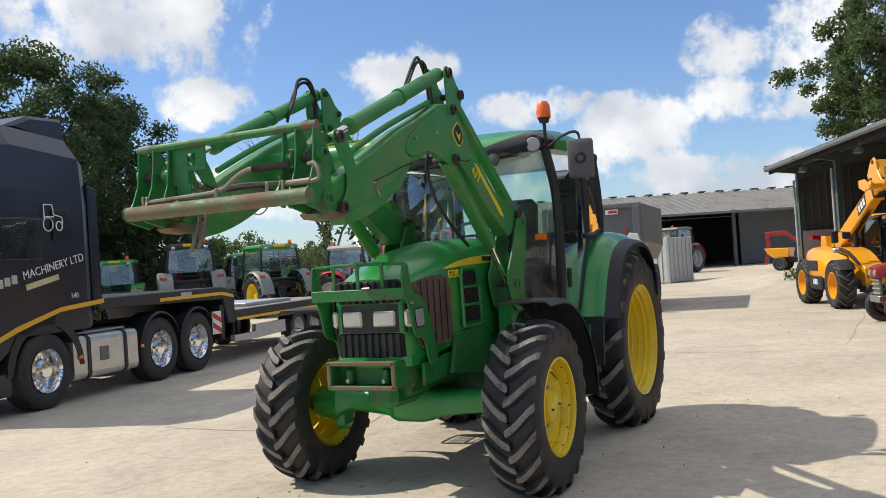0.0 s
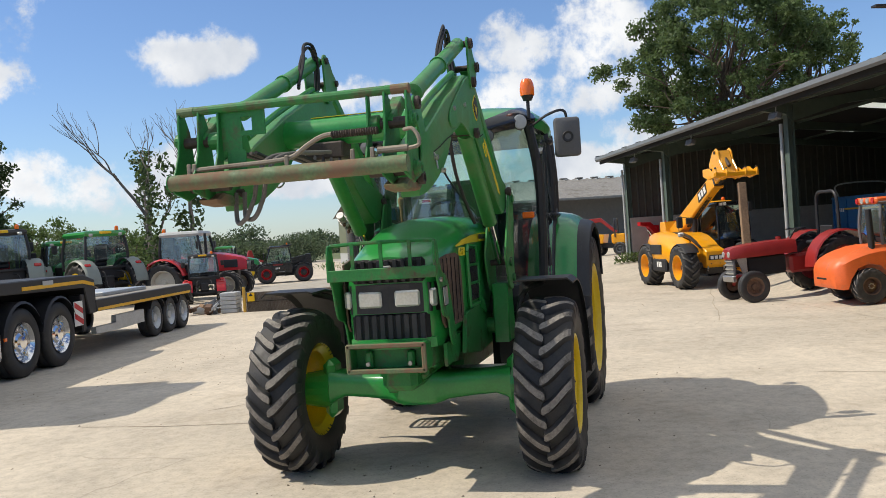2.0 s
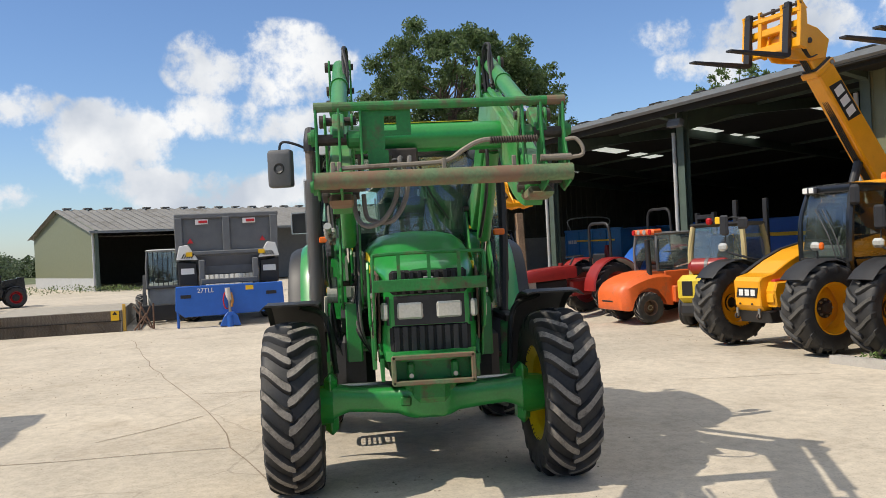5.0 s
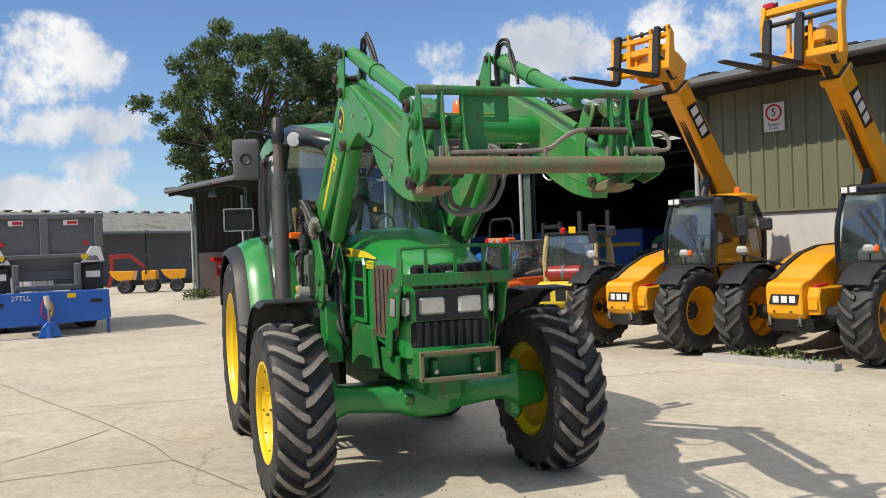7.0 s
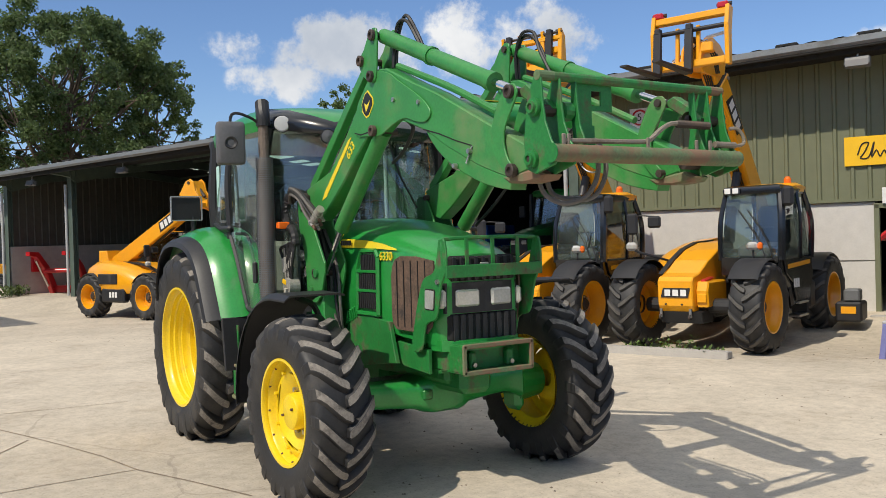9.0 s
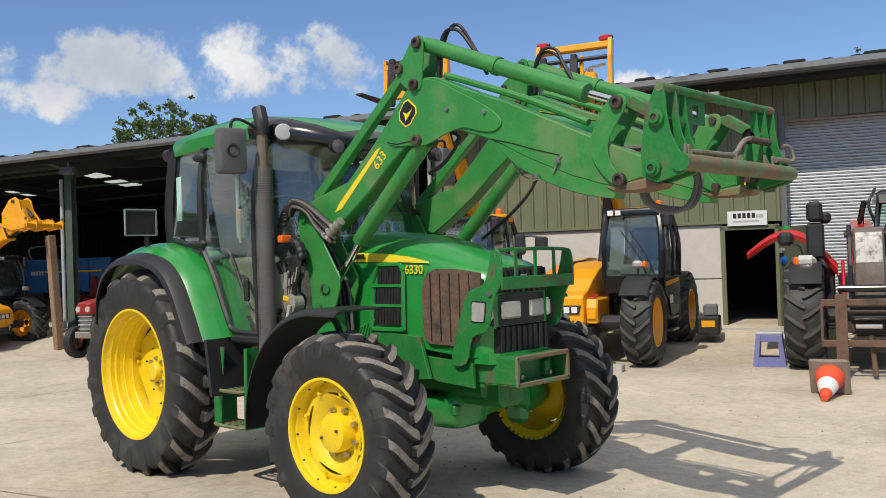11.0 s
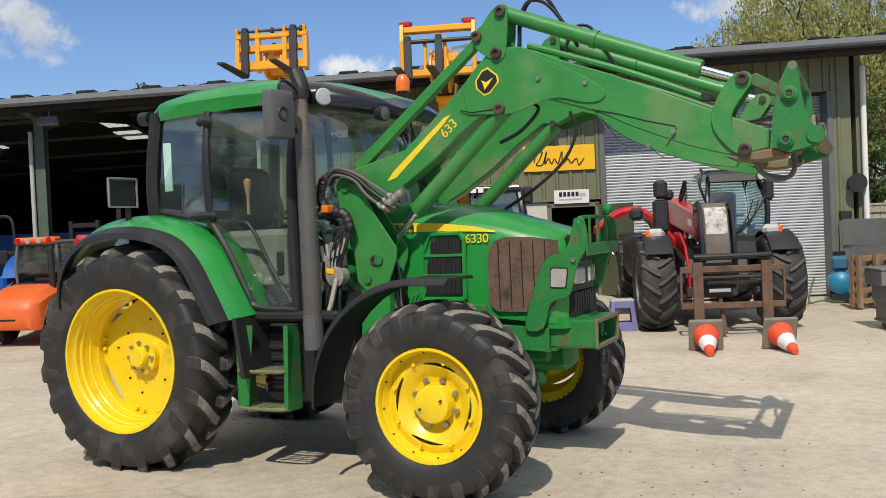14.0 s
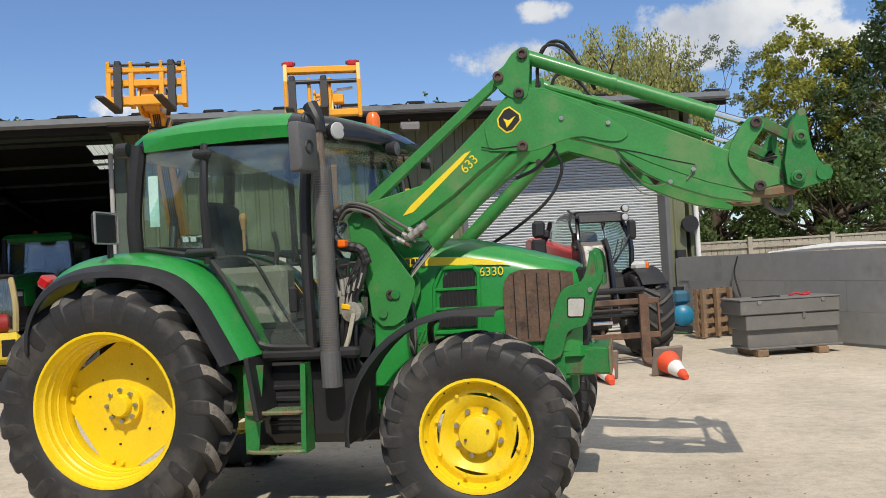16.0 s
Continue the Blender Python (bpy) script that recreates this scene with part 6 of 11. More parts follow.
        for off in (-0.075, 0.063):
            part("knuckle_link", prism(B(), rounded(crescent, 3), sd * (YA + off), sd * (YA + off + 0.012), bevel=0.003), GREEN_ARM, arm)
        part("carriage_link", prism(B(), [(4.14, 2.32), (4.16, 2.285), (4.35, 2.17), (4.39, 2.20), (4.36, 2.235), (4.20, 2.34)], sd * (YA - 0.03), sd * (YA + 0.03), bevel=0.006), GREEN_WORN, arm)
        # pins
        for x, z in ((2.765, 2.865), (2.605, 2.735), (2.73, 2.62), (2.735, 2.285), (4.135, 2.31), (4.135, 1.93), (1.83, 1.395), (1.70, 1.93)):
            bm = B()
            tube(bm, (x, sd * (YA - 0.09), z), (x, sd * (YA + 0.085), z), 0.022, seg=12)
            lathe(bm, [(sd * (YA + 0.07), 0.034), (sd * (YA + 0.095), 0.034), (sd * (YA + 0.098), 0.028), (sd * (YA + 0.098), 0.018), (sd * (YA + 0.086), 0.016), (sd * (YA + 0.086), 0.0)], 16, "y", (x, 0, z))
            part("pin", bm, PIN_STEEL, arm, "greasy steel pivot pin")
        for x, z in ((2.985, 2.44), (3.27, 2.385), (3.76, 2.06), (3.62, 1.995)):
            part("bolt", tube(B(), (x, sd * (YA + 0.055), z), (x, sd * (YA + 0.078), z), 0.014, seg=8), STEEL, arm)
        # mast
        mast = [(1.56, 1.90), (1.60, 1.945), (1.68, 1.94), (1.74, 1.88), (1.80, 1.77), (1.84, 1.69), (1.99, 1.47), (1.985, 1.40), (1.92, 1.24), (1.84, 1.19), (1.76, 1.19), (1.69, 1.26), (1.68, 1.40), (1.64, 1.58), (1.58, 1.71)]
        for off in (-0.085, 0.068):
            part("mast_plate", prism(B(), mast, sd * (YA + off), sd * (YA + off + 0.016), bevel=0.003), GREEN_ARM, T, "green loader mast plate")
        part("mast_foot", prism(B(), [(1.70, 1.24), (1.90, 1.24), (1.92, 0.80), (1.68, 0.80)], sd * 0.44, sd * 0.56, bevel=0.01), GREEN, T)
        for x, z in ((1.63, 1.875), (1.77, 1.275), (1.86, 1.395)):
            part("mast_pin", tube(B(), (x, sd * (YA + 0.08), z), (x, sd * (YA + 0.10), z), 0.03, seg=12), GREEN_WORN, T)
        # hoses at the crank
        for k in range(2):
            o = 0.02 * k
            bm = hose(B(), [(2.84, sd * (YA - 0.02 - o), 2.66), (2.85, sd * (YA - 0.03 - o), 2.82), (2.90 + o, sd * (YA - 0.03 - o), 2.92 + o), (3.0 + o, sd * (YA - 0.03), 2.91 + o), (3.10, sd * (YA - 0.03 - o), 2.80), (3.20, sd * (YA - 0.05), 2.62 + o)], 0.011, 6)
            part("hose", bm, HOSE, arm)
        part("return_pipe", hose(B(), [(2.9, sd * (YA - 0.02), 2.66), (3.1, sd * (YA - 0.02), 2.585), (3.5, sd * (YA - 0.02), 2.43), (3.9, sd * (YA - 0.02), 2.25)], 0.020, 8), GREEN_ARM, arm)
        if sd < 0:
            bm = hose(B(), [(2.86, sd * (YA - 0.10), 2.34), (2.92, sd * (YA - 0.10), 2.28), (2.80, sd * (YA - 0.10), 2.16), (2.66, sd * (YA - 0.10), 2.10)], 0.012, 6)
        else:
            bm = hose(B(), [(2.86, sd * (YA - 0.06), 2.36), (2.90, sd * (YA - 0.06), 2.22), (2.80, sd * (YA - 0.06), 2.02), (2.58, sd * (YA - 0.06), 1.84), (2.34, sd * (YA - 0.06), 1.70)], 0.012, 6)
        part("hose", bm, HOSE, arm)
        part("grab_chain", hose(B(), [(3.30, sd * (YA - 0.02), 2.22), (3.36, sd * (YA - 0.02), 2.13), (3.45, sd * (YA - 0.02), 2.02), (3.53, sd * (YA - 0.02), 1.985), (3.62, sd * (YA - 0.02), 2.0)], 0.003, 5, 12, 0.0035), STEEL, arm)
        part("grab_chain", hose(B(), [(3.776, sd * (YA + 0.058), 2.086), (3.75, sd * (YA + 0.062), 2.045), (3.718, sd * (YA + 0.06), 2.0)], 0.003, 5, 14, 0.0035), STEEL, arm)
    # torque tube between the arms, with a pale stripe
    bm = tube(B(), (3.42, -0.46, 2.30), (3.42, 0.46, 2.30), 0.085, seg=20)
    tt = part("torque_tube", bm, GREEN, T, "green cross tube between the loader arms", True)
    part("stripe", box(B(), (3.435, 0.0, 2.388), (0.03, 0.56, 0.004)), YELLOW_DECAL, tt)
    bm = B()
    box(bm, (3.45, -0.18, 2.18), (0.16, 0.24, 0.10), 0.01)
    for y in (-0.26, -0.18, -0.10):
        tube(bm, (3.5, y, 2.10), (3.56, y, 2.02), 0.02)
    part("hose_block", bm, PIN_STEEL, tt)
    for k in range(2):
        o = 0.05 * k
        bm = hose(B(), [(4.16, -0.44 + o, 1.93), (4.19, -0.43 + o, 1.82), (4.27, -0.38 + o, 1.765 + 0.02 * k), (4.34, -0.30 + o, 1.79), (4.36, -0.24 + o, 1.88), (4.34, -0.22 + o, 1.98), (4.2, -0.2 + o, 2.1), (3.6, -0.16 + o, 2.16)], 0.0125, 7)
        part("hose", bm, HOSE_GREY, tt)
    for k in range(4):
        part("hose", hose(B(), [(3.46, -0.26 + 0.05 * k, 2.20), (3.62, -0.22 + 0.05 * k, 2.10 - 0.02 * k), (3.9, -0.25 + 0.03 * k, 2.12), (4.1, -0.30 + 0.02 * k, 2.10), (4.28, -0.34 + 0.03 * k, 2.12)], 0.010, 6), HOSE if k % 2 else HOSE_GREY, tt)
    # bundle of hoses and couplings at the right mast
    for k in range(6):
        o, q = (k % 3) * 0.030, (k // 3) * 0.026
        end = Vector((1.98 - o * 1.3, -0.615 - q, 1.81 - o * 0.9))
        tipv = end + Vector((0.085, 0.0, -0.055))
        bm = hose(B(), [(1.52, -0.60 - q, 1.93 - o * 0.5), (1.60, -0.63 - q, 2.0 - o * 0.7), (1.74, -0.63 - q, 1.965 - o * 0.8), (1.88 - o, -0.62 - q, 1.875 - o * 0.9), tuple(end)], 0.0105, 7)
        part("hose", bm, HOSE_GREY if k % 2 else HOSE, T)
        part("coupling", tube(B(), end, end.lerp(tipv, 0.6), 0.016, seg=8), COUPLING, T)
        part("coupling_nut", tube(B(), end.lerp(tipv, 0.6), tipv, 0.012, seg=6), RUST_BROWN if k % 2 else COUPLING, T)
        part("coupling_collar", lathe(B(), [(-0.012, 0.012), (-0.010, 0.020), (0.010, 0.020), (0.012, 0.012)], 10, "x", tuple(end.lerp(tipv, 0.25))), STEEL, T)
    joint = part("coupling_block", tube(B(), (1.99, -0.655, 1.755), (2.10, -0.655, 1.83), 0.026, seg=12), COUPLING, T, "dusty metal hose coupling")
    for f0, r in ((0.30, 0.032), (0.62, 0.034), (0.95, 0.030)):
        c = Vector((1.99, -0.655, 1.755)).lerp(Vector((2.10, -0.655, 1.83)), f0)
        part("coupling_ring", tube(B(), c, c + Vector((0.012, 0, 0.008)), r, seg=12), STEEL, joint)
    bm = hose(B(), [(1.60, -0.60, 1.98), (1.50, -0.63, 1.93), (1.47, -0.64, 1.82), (1.54, -0.65, 1.73), (1.66, -0.66, 1.70), (1.70, -0.66, 1.60)], 0.032, 8, 6, 0.004)
    part("hose_sleeve", bm, HOSE, T, "black ribbed hose sleeve")
    for k in range(4):
        o = k * 0.03
        bm = hose(B(), [(1.70 - o * 0.4, -0.66, 1.66), (1.68 - o, -0.68, 1.52), (1.62 - o * 0.8, -0.67, 1.38), (1.60 - o, -0.66, 1.15), (1.56 - o * 0.5, -0.62, 0.95)], 0.013, 6)
        part("hose", bm, HOSE, T)
    for k in range(4):
        o = k * 0.03
        bm = hose(B(), [(1.72 - o, -0.45, 1.70), (1.88 - o, -0.44 - o * 0.3, 1.45 - o), (1.94 - o, -0.45 - o * 0.5, 1.22 - o), (1.92, -0.43 - o * 0.3, 1.0), (1.86, -0.38, 0.86)], 0.0115, 7)
        part("hose", bm, HOSE if k % 2 else HOSE_GREY, T)
    bm = tube(B(), (1.59, -0.70, 1.30), (1.59, -0.62, 1.30), 0.065, seg=18)
    box(bm, (1.55, -0.65, 1.36), (0.10, 0.06, 0.16), 0.01)
    for k in range(3):
        tube(bm, (1.53 + 0.03 * k, -0.66, 1.40), (1.52 + 0.03 * k, -0.66, 1.52), 0.012)
    mc = part("multi_coupler", bm, COUPLING, T, "grey hydraulic multi coupler")
    for k in range(5):
        a = Vector((1.50 + 0.035 * k, -0.675, 1.40 + 0.012 * k))
        b = a + Vector((-0.02 + 0.012 * k, 0.0, 0.10))
        fit_ = part("coupler_fitting", tube(B(), a, b, 0.015, seg=8), COUPLING, mc)
        part("hose", hose(B(), [b, b + Vector((0.02 * k - 0.03, 0.0, 0.08)), (1.66, -0.66, 1.60 + 0.01 * k), (1.69, -0.66, 1.68)], 0.011, 6), HOSE, fit_)
    for k in range(4):
        part("coupler_hose", hose(B(), [(1.52 + 0.03 * k, -0.66, 1.27), (1.50 + 0.035 * k, -0.68, 1.12), (1.52 + 0.03 * k, -0.66, 0.95), (1.56 + 0.02 * k, -0.60, 0.82)], 0.011, 6), HOSE, mc)
    part("coupler_plate", box(B(), (1.555, -0.70, 1.335), (0.06, 0.012, 0.035), 0.004, rot=(0, 12, 0)), SIGN_YELLOW, mc)
    part("coupler_lever", hose(B(), [(1.61, -0.71, 1.29), (1.57, -0.72, 1.14), (1.54, -0.72, 1.06)], 0.016, 6), mat("pale_lever", (0.45, 0.42, 0.33), 0.6), mc)
    build_carriage(T)


def build_carriage(T):
    """The implement carriage at the end of the arms."""
    bm = tube(B(), (4.49, -0.62, 1.981), (4.49, 0.62, 1.981), 0.041, seg=20)
    bar = part("carriage_tube", bm, GREEN_RUST, T, "scuffed green and rusty lower carriage tube", True)
    part("tube_end", tube(B(), (4.49, -0.625, 1.981), (4.49, -0.62, 1.981), 0.045), GREEN_WORN, bar)
    outline = [(4.365, 2.352), (4.405, 2.362), (4.415, 2.30), (4.42, 2.22), (4.435, 2.13), (4.475, 2.04), (4.52, 1.985), (4.50, 1.93), (4.36, 1.895), (4.285, 1.925), (4.275, 2.05), (4.31, 2.25)]
    rib = [(4.365, 2.352), (4.40, 2.36), (4.408, 2.24), (4.425, 2.12), (4.465, 2.03), (4.48, 1.97), (4.40, 1.96), (4.375, 2.05), (4.365, 2.20)]
    for y in (-0.61, -0.50, 0.49, 0.60):
        part("carriage_plate", prism(B(), outline, y, y + 0.012, bevel=0.003), GREEN_WORN, bar, "green carriage side plate")
    for y in (-0.395, 0.40):
        part("carriage_plate", prism(B(), rib, y, y + 0.012, bevel=0.003), GREEN_WORN, bar)
    # hung plate with a window and a ragged edge
    bm = B()
    for y0, y1, z0, z1 in ((-0.385, -0.145, 2.295, 2.335), (-0.385, -0.275, 2.13, 2.295), (-0.215, -0.145, 2.20, 2.295), (-0.275, -0.215, 2.20, 2.225), (-0.36, -0.26, 2.03, 2.13)):
        box(bm, (4.372, (y0 + y1) / 2, (z0 + z1) / 2), (0.010, y1 - y0, z1 - z0))
    part("hung_plate", bm, GREEN_WORN, bar, "green plate with a cut window")
    part("carriage_rail", tube(B(), (4.388, -0.61, 2.345), (4.388, 0.612, 2.345), 0.023, seg=12), GREEN_WORN, bar)
    for y0 in (-0.612, 0.53):
        part("rail_end", tube(B(), (4.388, y0, 2.345), (4.388, y0 + 0.09, 2.345), 0.0245, seg=12), GREEN_RUST, bar, "rusty worn rail end")
    for sd in (-1, 1):
        part("carriage_shaft", tube(B(), (4.36, sd * 0.60, 2.19), (4.36, sd * 0.40, 2.19), 0.028, seg=12), PIN_STEEL, bar)
        part("lower_shaft", tube(B(), (4.335, sd * 0.61, 1.965), (4.335, sd * 0.38, 1.965), 0.030, seg=12), PIN_STEEL, bar)
        part("upper_boss", lathe(B(), [(sd * 0.40, 0.045), (sd * 0.45, 0.045), (sd * 0.46, 0.03)], 14, "y", (4.36, 0, 2.19)), GREEN_WORN, bar)
        part("shoe", prism(B(), [(4.02, 1.905), (4.28, 1.93), (4.36, 1.895), (4.33, 1.872), (4.20, 1.862), (4.08, 1.872)], sd * 0.50 - 0.06, sd * 0.50 + 0.06, bevel=0.012), GREEN_RUST, bar)
        for x, z in ((4.37, 2.20), (4.345, 1.965)):
            out = 0.612
            part("carriage_pin", lathe(B(), [(sd * out, 0.042), (sd * (out + 0.018), 0.042), (sd * (out + 0.02), 0.03), (sd * (out + 0.034), 0.028), (sd * (out + 0.034), 0.017), (sd * (out + 0.02), 0.015), (sd * (out + 0.02), 0.0)], 18, "y", (x, 0, z)), GREEN_WORN, bar)
            part("pin_core", tube(B(), (x, sd * (out + 0.021), z), (x, sd * (out + 0.027), z), 0.0145, seg=10), PIN_STEEL, bar)
    latch = mat("worn_latch_steel", (0.25, 0.215, 0.17), 0.65, metal=0.3, dirt=(0.12, 0.08, 0.055), dirt_amount=0.4)
    bm = hose(B(), [(4.46, -0.52, 2.04), (4.46, -0.30, 2.045), (4.46, -0.06, 2.05), (4.45, 0.03, 2.065), (4.445, 0.10, 2.11), (4.44, 0.17, 2.145), (4.44, 0.24, 2.155), (4.44, 0.42, 2.15)], 0.0125, 7, 5)
    part("latch_rod", bm, latch, bar, "bent latch rod")
    bm = hose(B(), [(4.46, 0.60, 2.14), (4.475, 0.645, 2.14), (4.485, 0.675, 2.10), (4.485, 0.672, 2.06), (4.475, 0.61, 2.05)], 0.010, 7, 5)
    part("latch_handle", bm, latch, bar)
    part("latch_sleeve", tube(B(), (4.47, 0.47, 2.053), (4.475, 0.62, 2.053), 0.017, seg=10), latch, bar)
    bm = B()
    hose(bm, [(4.44, 0.23 + 0.0125 * k, 2.152) for k in range(20)], 0.014, 8, 2, 0.007)
    part("latch_spring", bm, PIN_STEEL, bar, "coil spring on the latch rod")
    for y in (-0.53, -0.50, 0.0, 0.34, 0.44):
        part("latch_lug", box(B(), (4.468, y, 2.035), (0.012, 0.022, 0.075), 0.004), latch, bar)


build_tractor()

# ---- other machines ----
def cab_frame(T, x0, x1, w, z0, z1, post=0.035, lean=0.12, colour=None, roof=None, glass_mat=None, cx=0.0, roof_h=0.12, name="cab", panes=True):
    """A glazed cab: four posts, sill, roof and panes. It is w wide about y = cx and narrows forwards a little."""
    colour, roof, glass_mat = colour or BLACK_GLOSS, roof or BLACK, glass_mat or GLASS_DARK
    h = w / 2
    frame_ = None
    for sx, x in ((-1, x0), (1, x1)):
        for sd in (-1, 1):
            xt = x - lean * sx * (1 if sx > 0 else 0.35)
            ob = part("cab_post", hose(B(), [(x, cx + sd * h, z0), ((x + xt) / 2 + 0.03 * sx, cx + sd * h * 1.02, (z0 + z1) / 2), (xt, cx + sd * h * 0.93, z1)], post, 7), colour, T)
    xt0, xt1 = x0 + lean * 0.35, x1 - lean
    for nm, c in (("windscreen", [(x1, cx - h, z0), (x1, cx + h, z0), (xt1, cx + h * 0.93, z1), (xt1, cx - h * 0.93, z1)]),
                  ("rear_glass", [(x0, cx + h, z0 + 0.25), (x0, cx - h, z0 + 0.25), (xt0, cx - h * 0.93, z1), (xt0, cx + h * 0.93, z1)]),
                  ("side_glass", [(x0, cx - h, z0), (x1, cx - h, z0), (xt1, cx - h * 0.93, z1), (xt0, cx - h * 0.93, z1)]),
                  ("side_glass", [(x1, cx + h, z0), (x0, cx + h, z0), (xt0, cx + h * 0.93, z1), (xt1, cx + h * 0.93, z1)])):
        if panes:
            pn = part(nm, glass_panel(B(), c), glass_mat, T)
            pn.visible_shadow = False
    bm = B()
    rings = []
    for z, g in ((z1 - 0.02, 0.02), (z1 + roof_h * 0.4, 0.06), (z1 + roof_h * 0.8, 0.02), (z1 + roof_h, -0.10)):
        rings.append([(xt0 - g, cx - h * 0.93 - g, z), (xt1 + g, cx - h * 0.93 - g, z), (xt1 + g + 0.03, cx, z), (xt1 + g, cx + h * 0.93 + g, z), (xt0 - g, cx + h * 0.93 + g, z)])
    loft(bm, rings)
    part("cab_roof", bm, roof, T)
    part("cab_sill", box(B(), ((x0 + x1) / 2, cx, z0 - 0.03), (x1 - x0 + 0.06, w + 0.06, 0.08), 0.02), colour, T)
    bm = B()
    box(bm, ((x0 * 0.62 + x1 * 0.38), cx, z0 + 0.12), (0.42, 0.44, 0.16), 0.05)
    box(bm, ((x0 * 0.62 + x1 * 0.38) - 0.2, cx, z0 + 0.45), (0.14, 0.42, 0.55), 0.05)
    part("seat", bm, BLACK, T)
    part("steering_wheel", lathe(B(), [(-0.012, 0.17), (0.012, 0.17), (0.012, 0.20), (-0.012, 0.20), (-0.012, 0.17)], 16, "z", (x1 - 0.30, cx, z0 + 0.42)), BLACK, T)


def beacon(T, x, y, z, s=1.0):
    part("beacon", lathe(B(), [(z, 0.0), (z, 0.05 * s), (z + 0.07 * s, 0.052 * s), (z + 0.11 * s, 0.035 * s), (z + 0.12 * s, 0.0)], 14, "z", (x, y, 0)), AMBER, T, "orange beacon")


def brand_bars(T, m, w, h, material, count=3, plate=None):
    """A maker's mark reduced to plain bars, on a plate if one is given."""
    bm = B()
    if plate:
        pb = prism(B(), [(-w * 0.62, -h * 0.75), (w * 0.52, -h * 0.75), (w * 0.62, h * 0.75), (-w * 0.52, h * 0.75)], -0.006, 0.0015, "xy")
        part("mark_plate", pb, plate, T).matrix_basis = m
    for k in range(count):
        box(bm, ((k - (count - 1) / 2) * w / count, 0, 0), (w / count * 0.72, h, 0.004))
    ob = part("maker_mark", bm, material, T)
    ob.matrix_basis = m
    return ob


def plain_body(T, paint, body, cabtop):
    """Nose, engine pod and cab of the other handlers."""
    # nose: wedge between the front wheels
    bm = B()
    prism(bm, [(0.62, 0.62), (0.66, 0.92), (0.40, 1.02), (-0.9, 1.38), (-0.9, 0.70), (0.2, 0.56)], -0.50, 0.30, bevel=0.02)
    nose = part("nose", bm, body, T)
    part("nose_plate", box(B(), (0.655, -0.10, 0.77), (0.03, 0.84, 0.33), 0.012), body, nose)
    part("nose_step", box(B(), (0.36, 0.33, 0.76), (0.62, 0.08, 0.30), 0.02), body, nose)
    part("seam", box(B(), (-0.16, 0.302, 1.03), (1.1, 0.012, 0.035), rot=(0, 15, 0)), BLACK, nose)
    brand_bars(nose, Matrix.Translation((0.673, -0.10, 0.80)) @ pose(0, 0, 0, 90, 0, 90), 0.34, 0.085, WHITE, 3, BLACK)
    for y in (-0.42, 0.24):
        part("tie_down", tube(B(), (0.62, y, 0.55), (0.62, y, 0.68), 0.025), STEEL, nose)
    # engine pod on the right
    bm = B()
    rings = []
    for x, z0, z1, y0, y1 in ((-0.42, 0.72, 1.06, -0.52, -0.98), (-0.75, 0.66, 1.20, -0.46, -1.06), (-1.3, 0.64, 1.34, -0.44, -1.08), (-1.9, 0.66, 1.44, -0.44, -1.06), (-2.5, 0.98, 1.47, -0.44, -1.02), (-2.9, 1.0, 1.40, -0.46, -0.96)):
        rings.append([(x, y0, z0), (x, y1 + 0.06, z0), (x, y1, z0 + 0.10), (x, y1 + 0.02, z1 - 0.12), (x, y1 + 0.14, z1), (x, y0, z1 + 0.03)])
    loft(bm, rings)
    pod = part("engine_pod", bm, body, T, "", True)
    part("pod_grille", box(B(), (-1.5, -1.085, 1.02), (0.9, 0.03, 0.26), 0.01), BLACK, pod)
    part("pod_skirt", box(B(), (-1.18, -0.98, 0.62), (0.95, 0.2, 0.34), 0.04), GREY_STEEL, pod)
    brand_bars(pod, Matrix.Translation((-1.18, -1.085, 0.66)) @ pose(0, 0, 0, 90, 0, 0), 0.36, 0.12, WHITE)
    # cab on the left
    part("cab_tub", prism(B(), [(-0.10, 0.95), (0.02, 1.12), (-0.02, 1.28), (-1.55, 1.28), (-1.72, 1.0), (-1.62, 0.62), (-0.55, 0.62), (-0.35, 0.82)], 0.30, 1.04, bevel=0.03), BLACK_GLOSS, T)
    cab_frame(T, -1.60, -0.02, 0.80, 1.28, cabtop - 0.1, cx=0.68, lean=0.30, roof=BLACK_GLOSS)
    part("roof_cap", box(B(), (-1.35, 0.68, cabtop + 0.03), (0.7, 0.74, 0.09), 0.04), body, T)
    bm = B()
    for k in range(5):
        tube(bm, (-0.62 - 0.12 * k, 0.34, cabtop + 0.012), (-0.62 - 0.12 * k, 1.02, cabtop + 0.012), 0.012, seg=6)
    part("roof_guard", bm, BLACK, T)
    beacon(T, -1.4, 0.68, cabtop + 0.07)
    for y in (0.42, 0.52):
        part("cab_lamp", box(B(), (-0.32, y, cabtop - 0.02), (0.06, 0.09, 0.08), 0.012), LAMP_CLEAR, T, "white square cab lamp")
    part("wiper", hose(B(), [(0.0, 0.55, 1.32), (-0.08, 0.75, 1.60), (-0.18, 0.85, 1.85)], 0.01, 5), BLACK, T)
    part("door_bar", hose(B(), [(-0.85, 1.09, 1.30), (-0.80, 1.10, 1.7), (-0.82, 1.05, 2.0)], 0.02, 6), BLACK_GLOSS, T)
    part("side_mark", box(B(), (-0.75, 1.052, 1.18), (0.62, 0.012, 0.09)), RED, T)
    brand_bars(T, Matrix.Translation((-0.72, 1.048, 0.95)) @ pose(0, 0, 0, 90, 0, 180), 0.30, 0.12, WHITE)
    for z in (0.48, 0.72):
        part("step", box(B(), (-0.95, 0.98, z), (0.40, 0.16, 0.03), 0.008), STEEL, T)
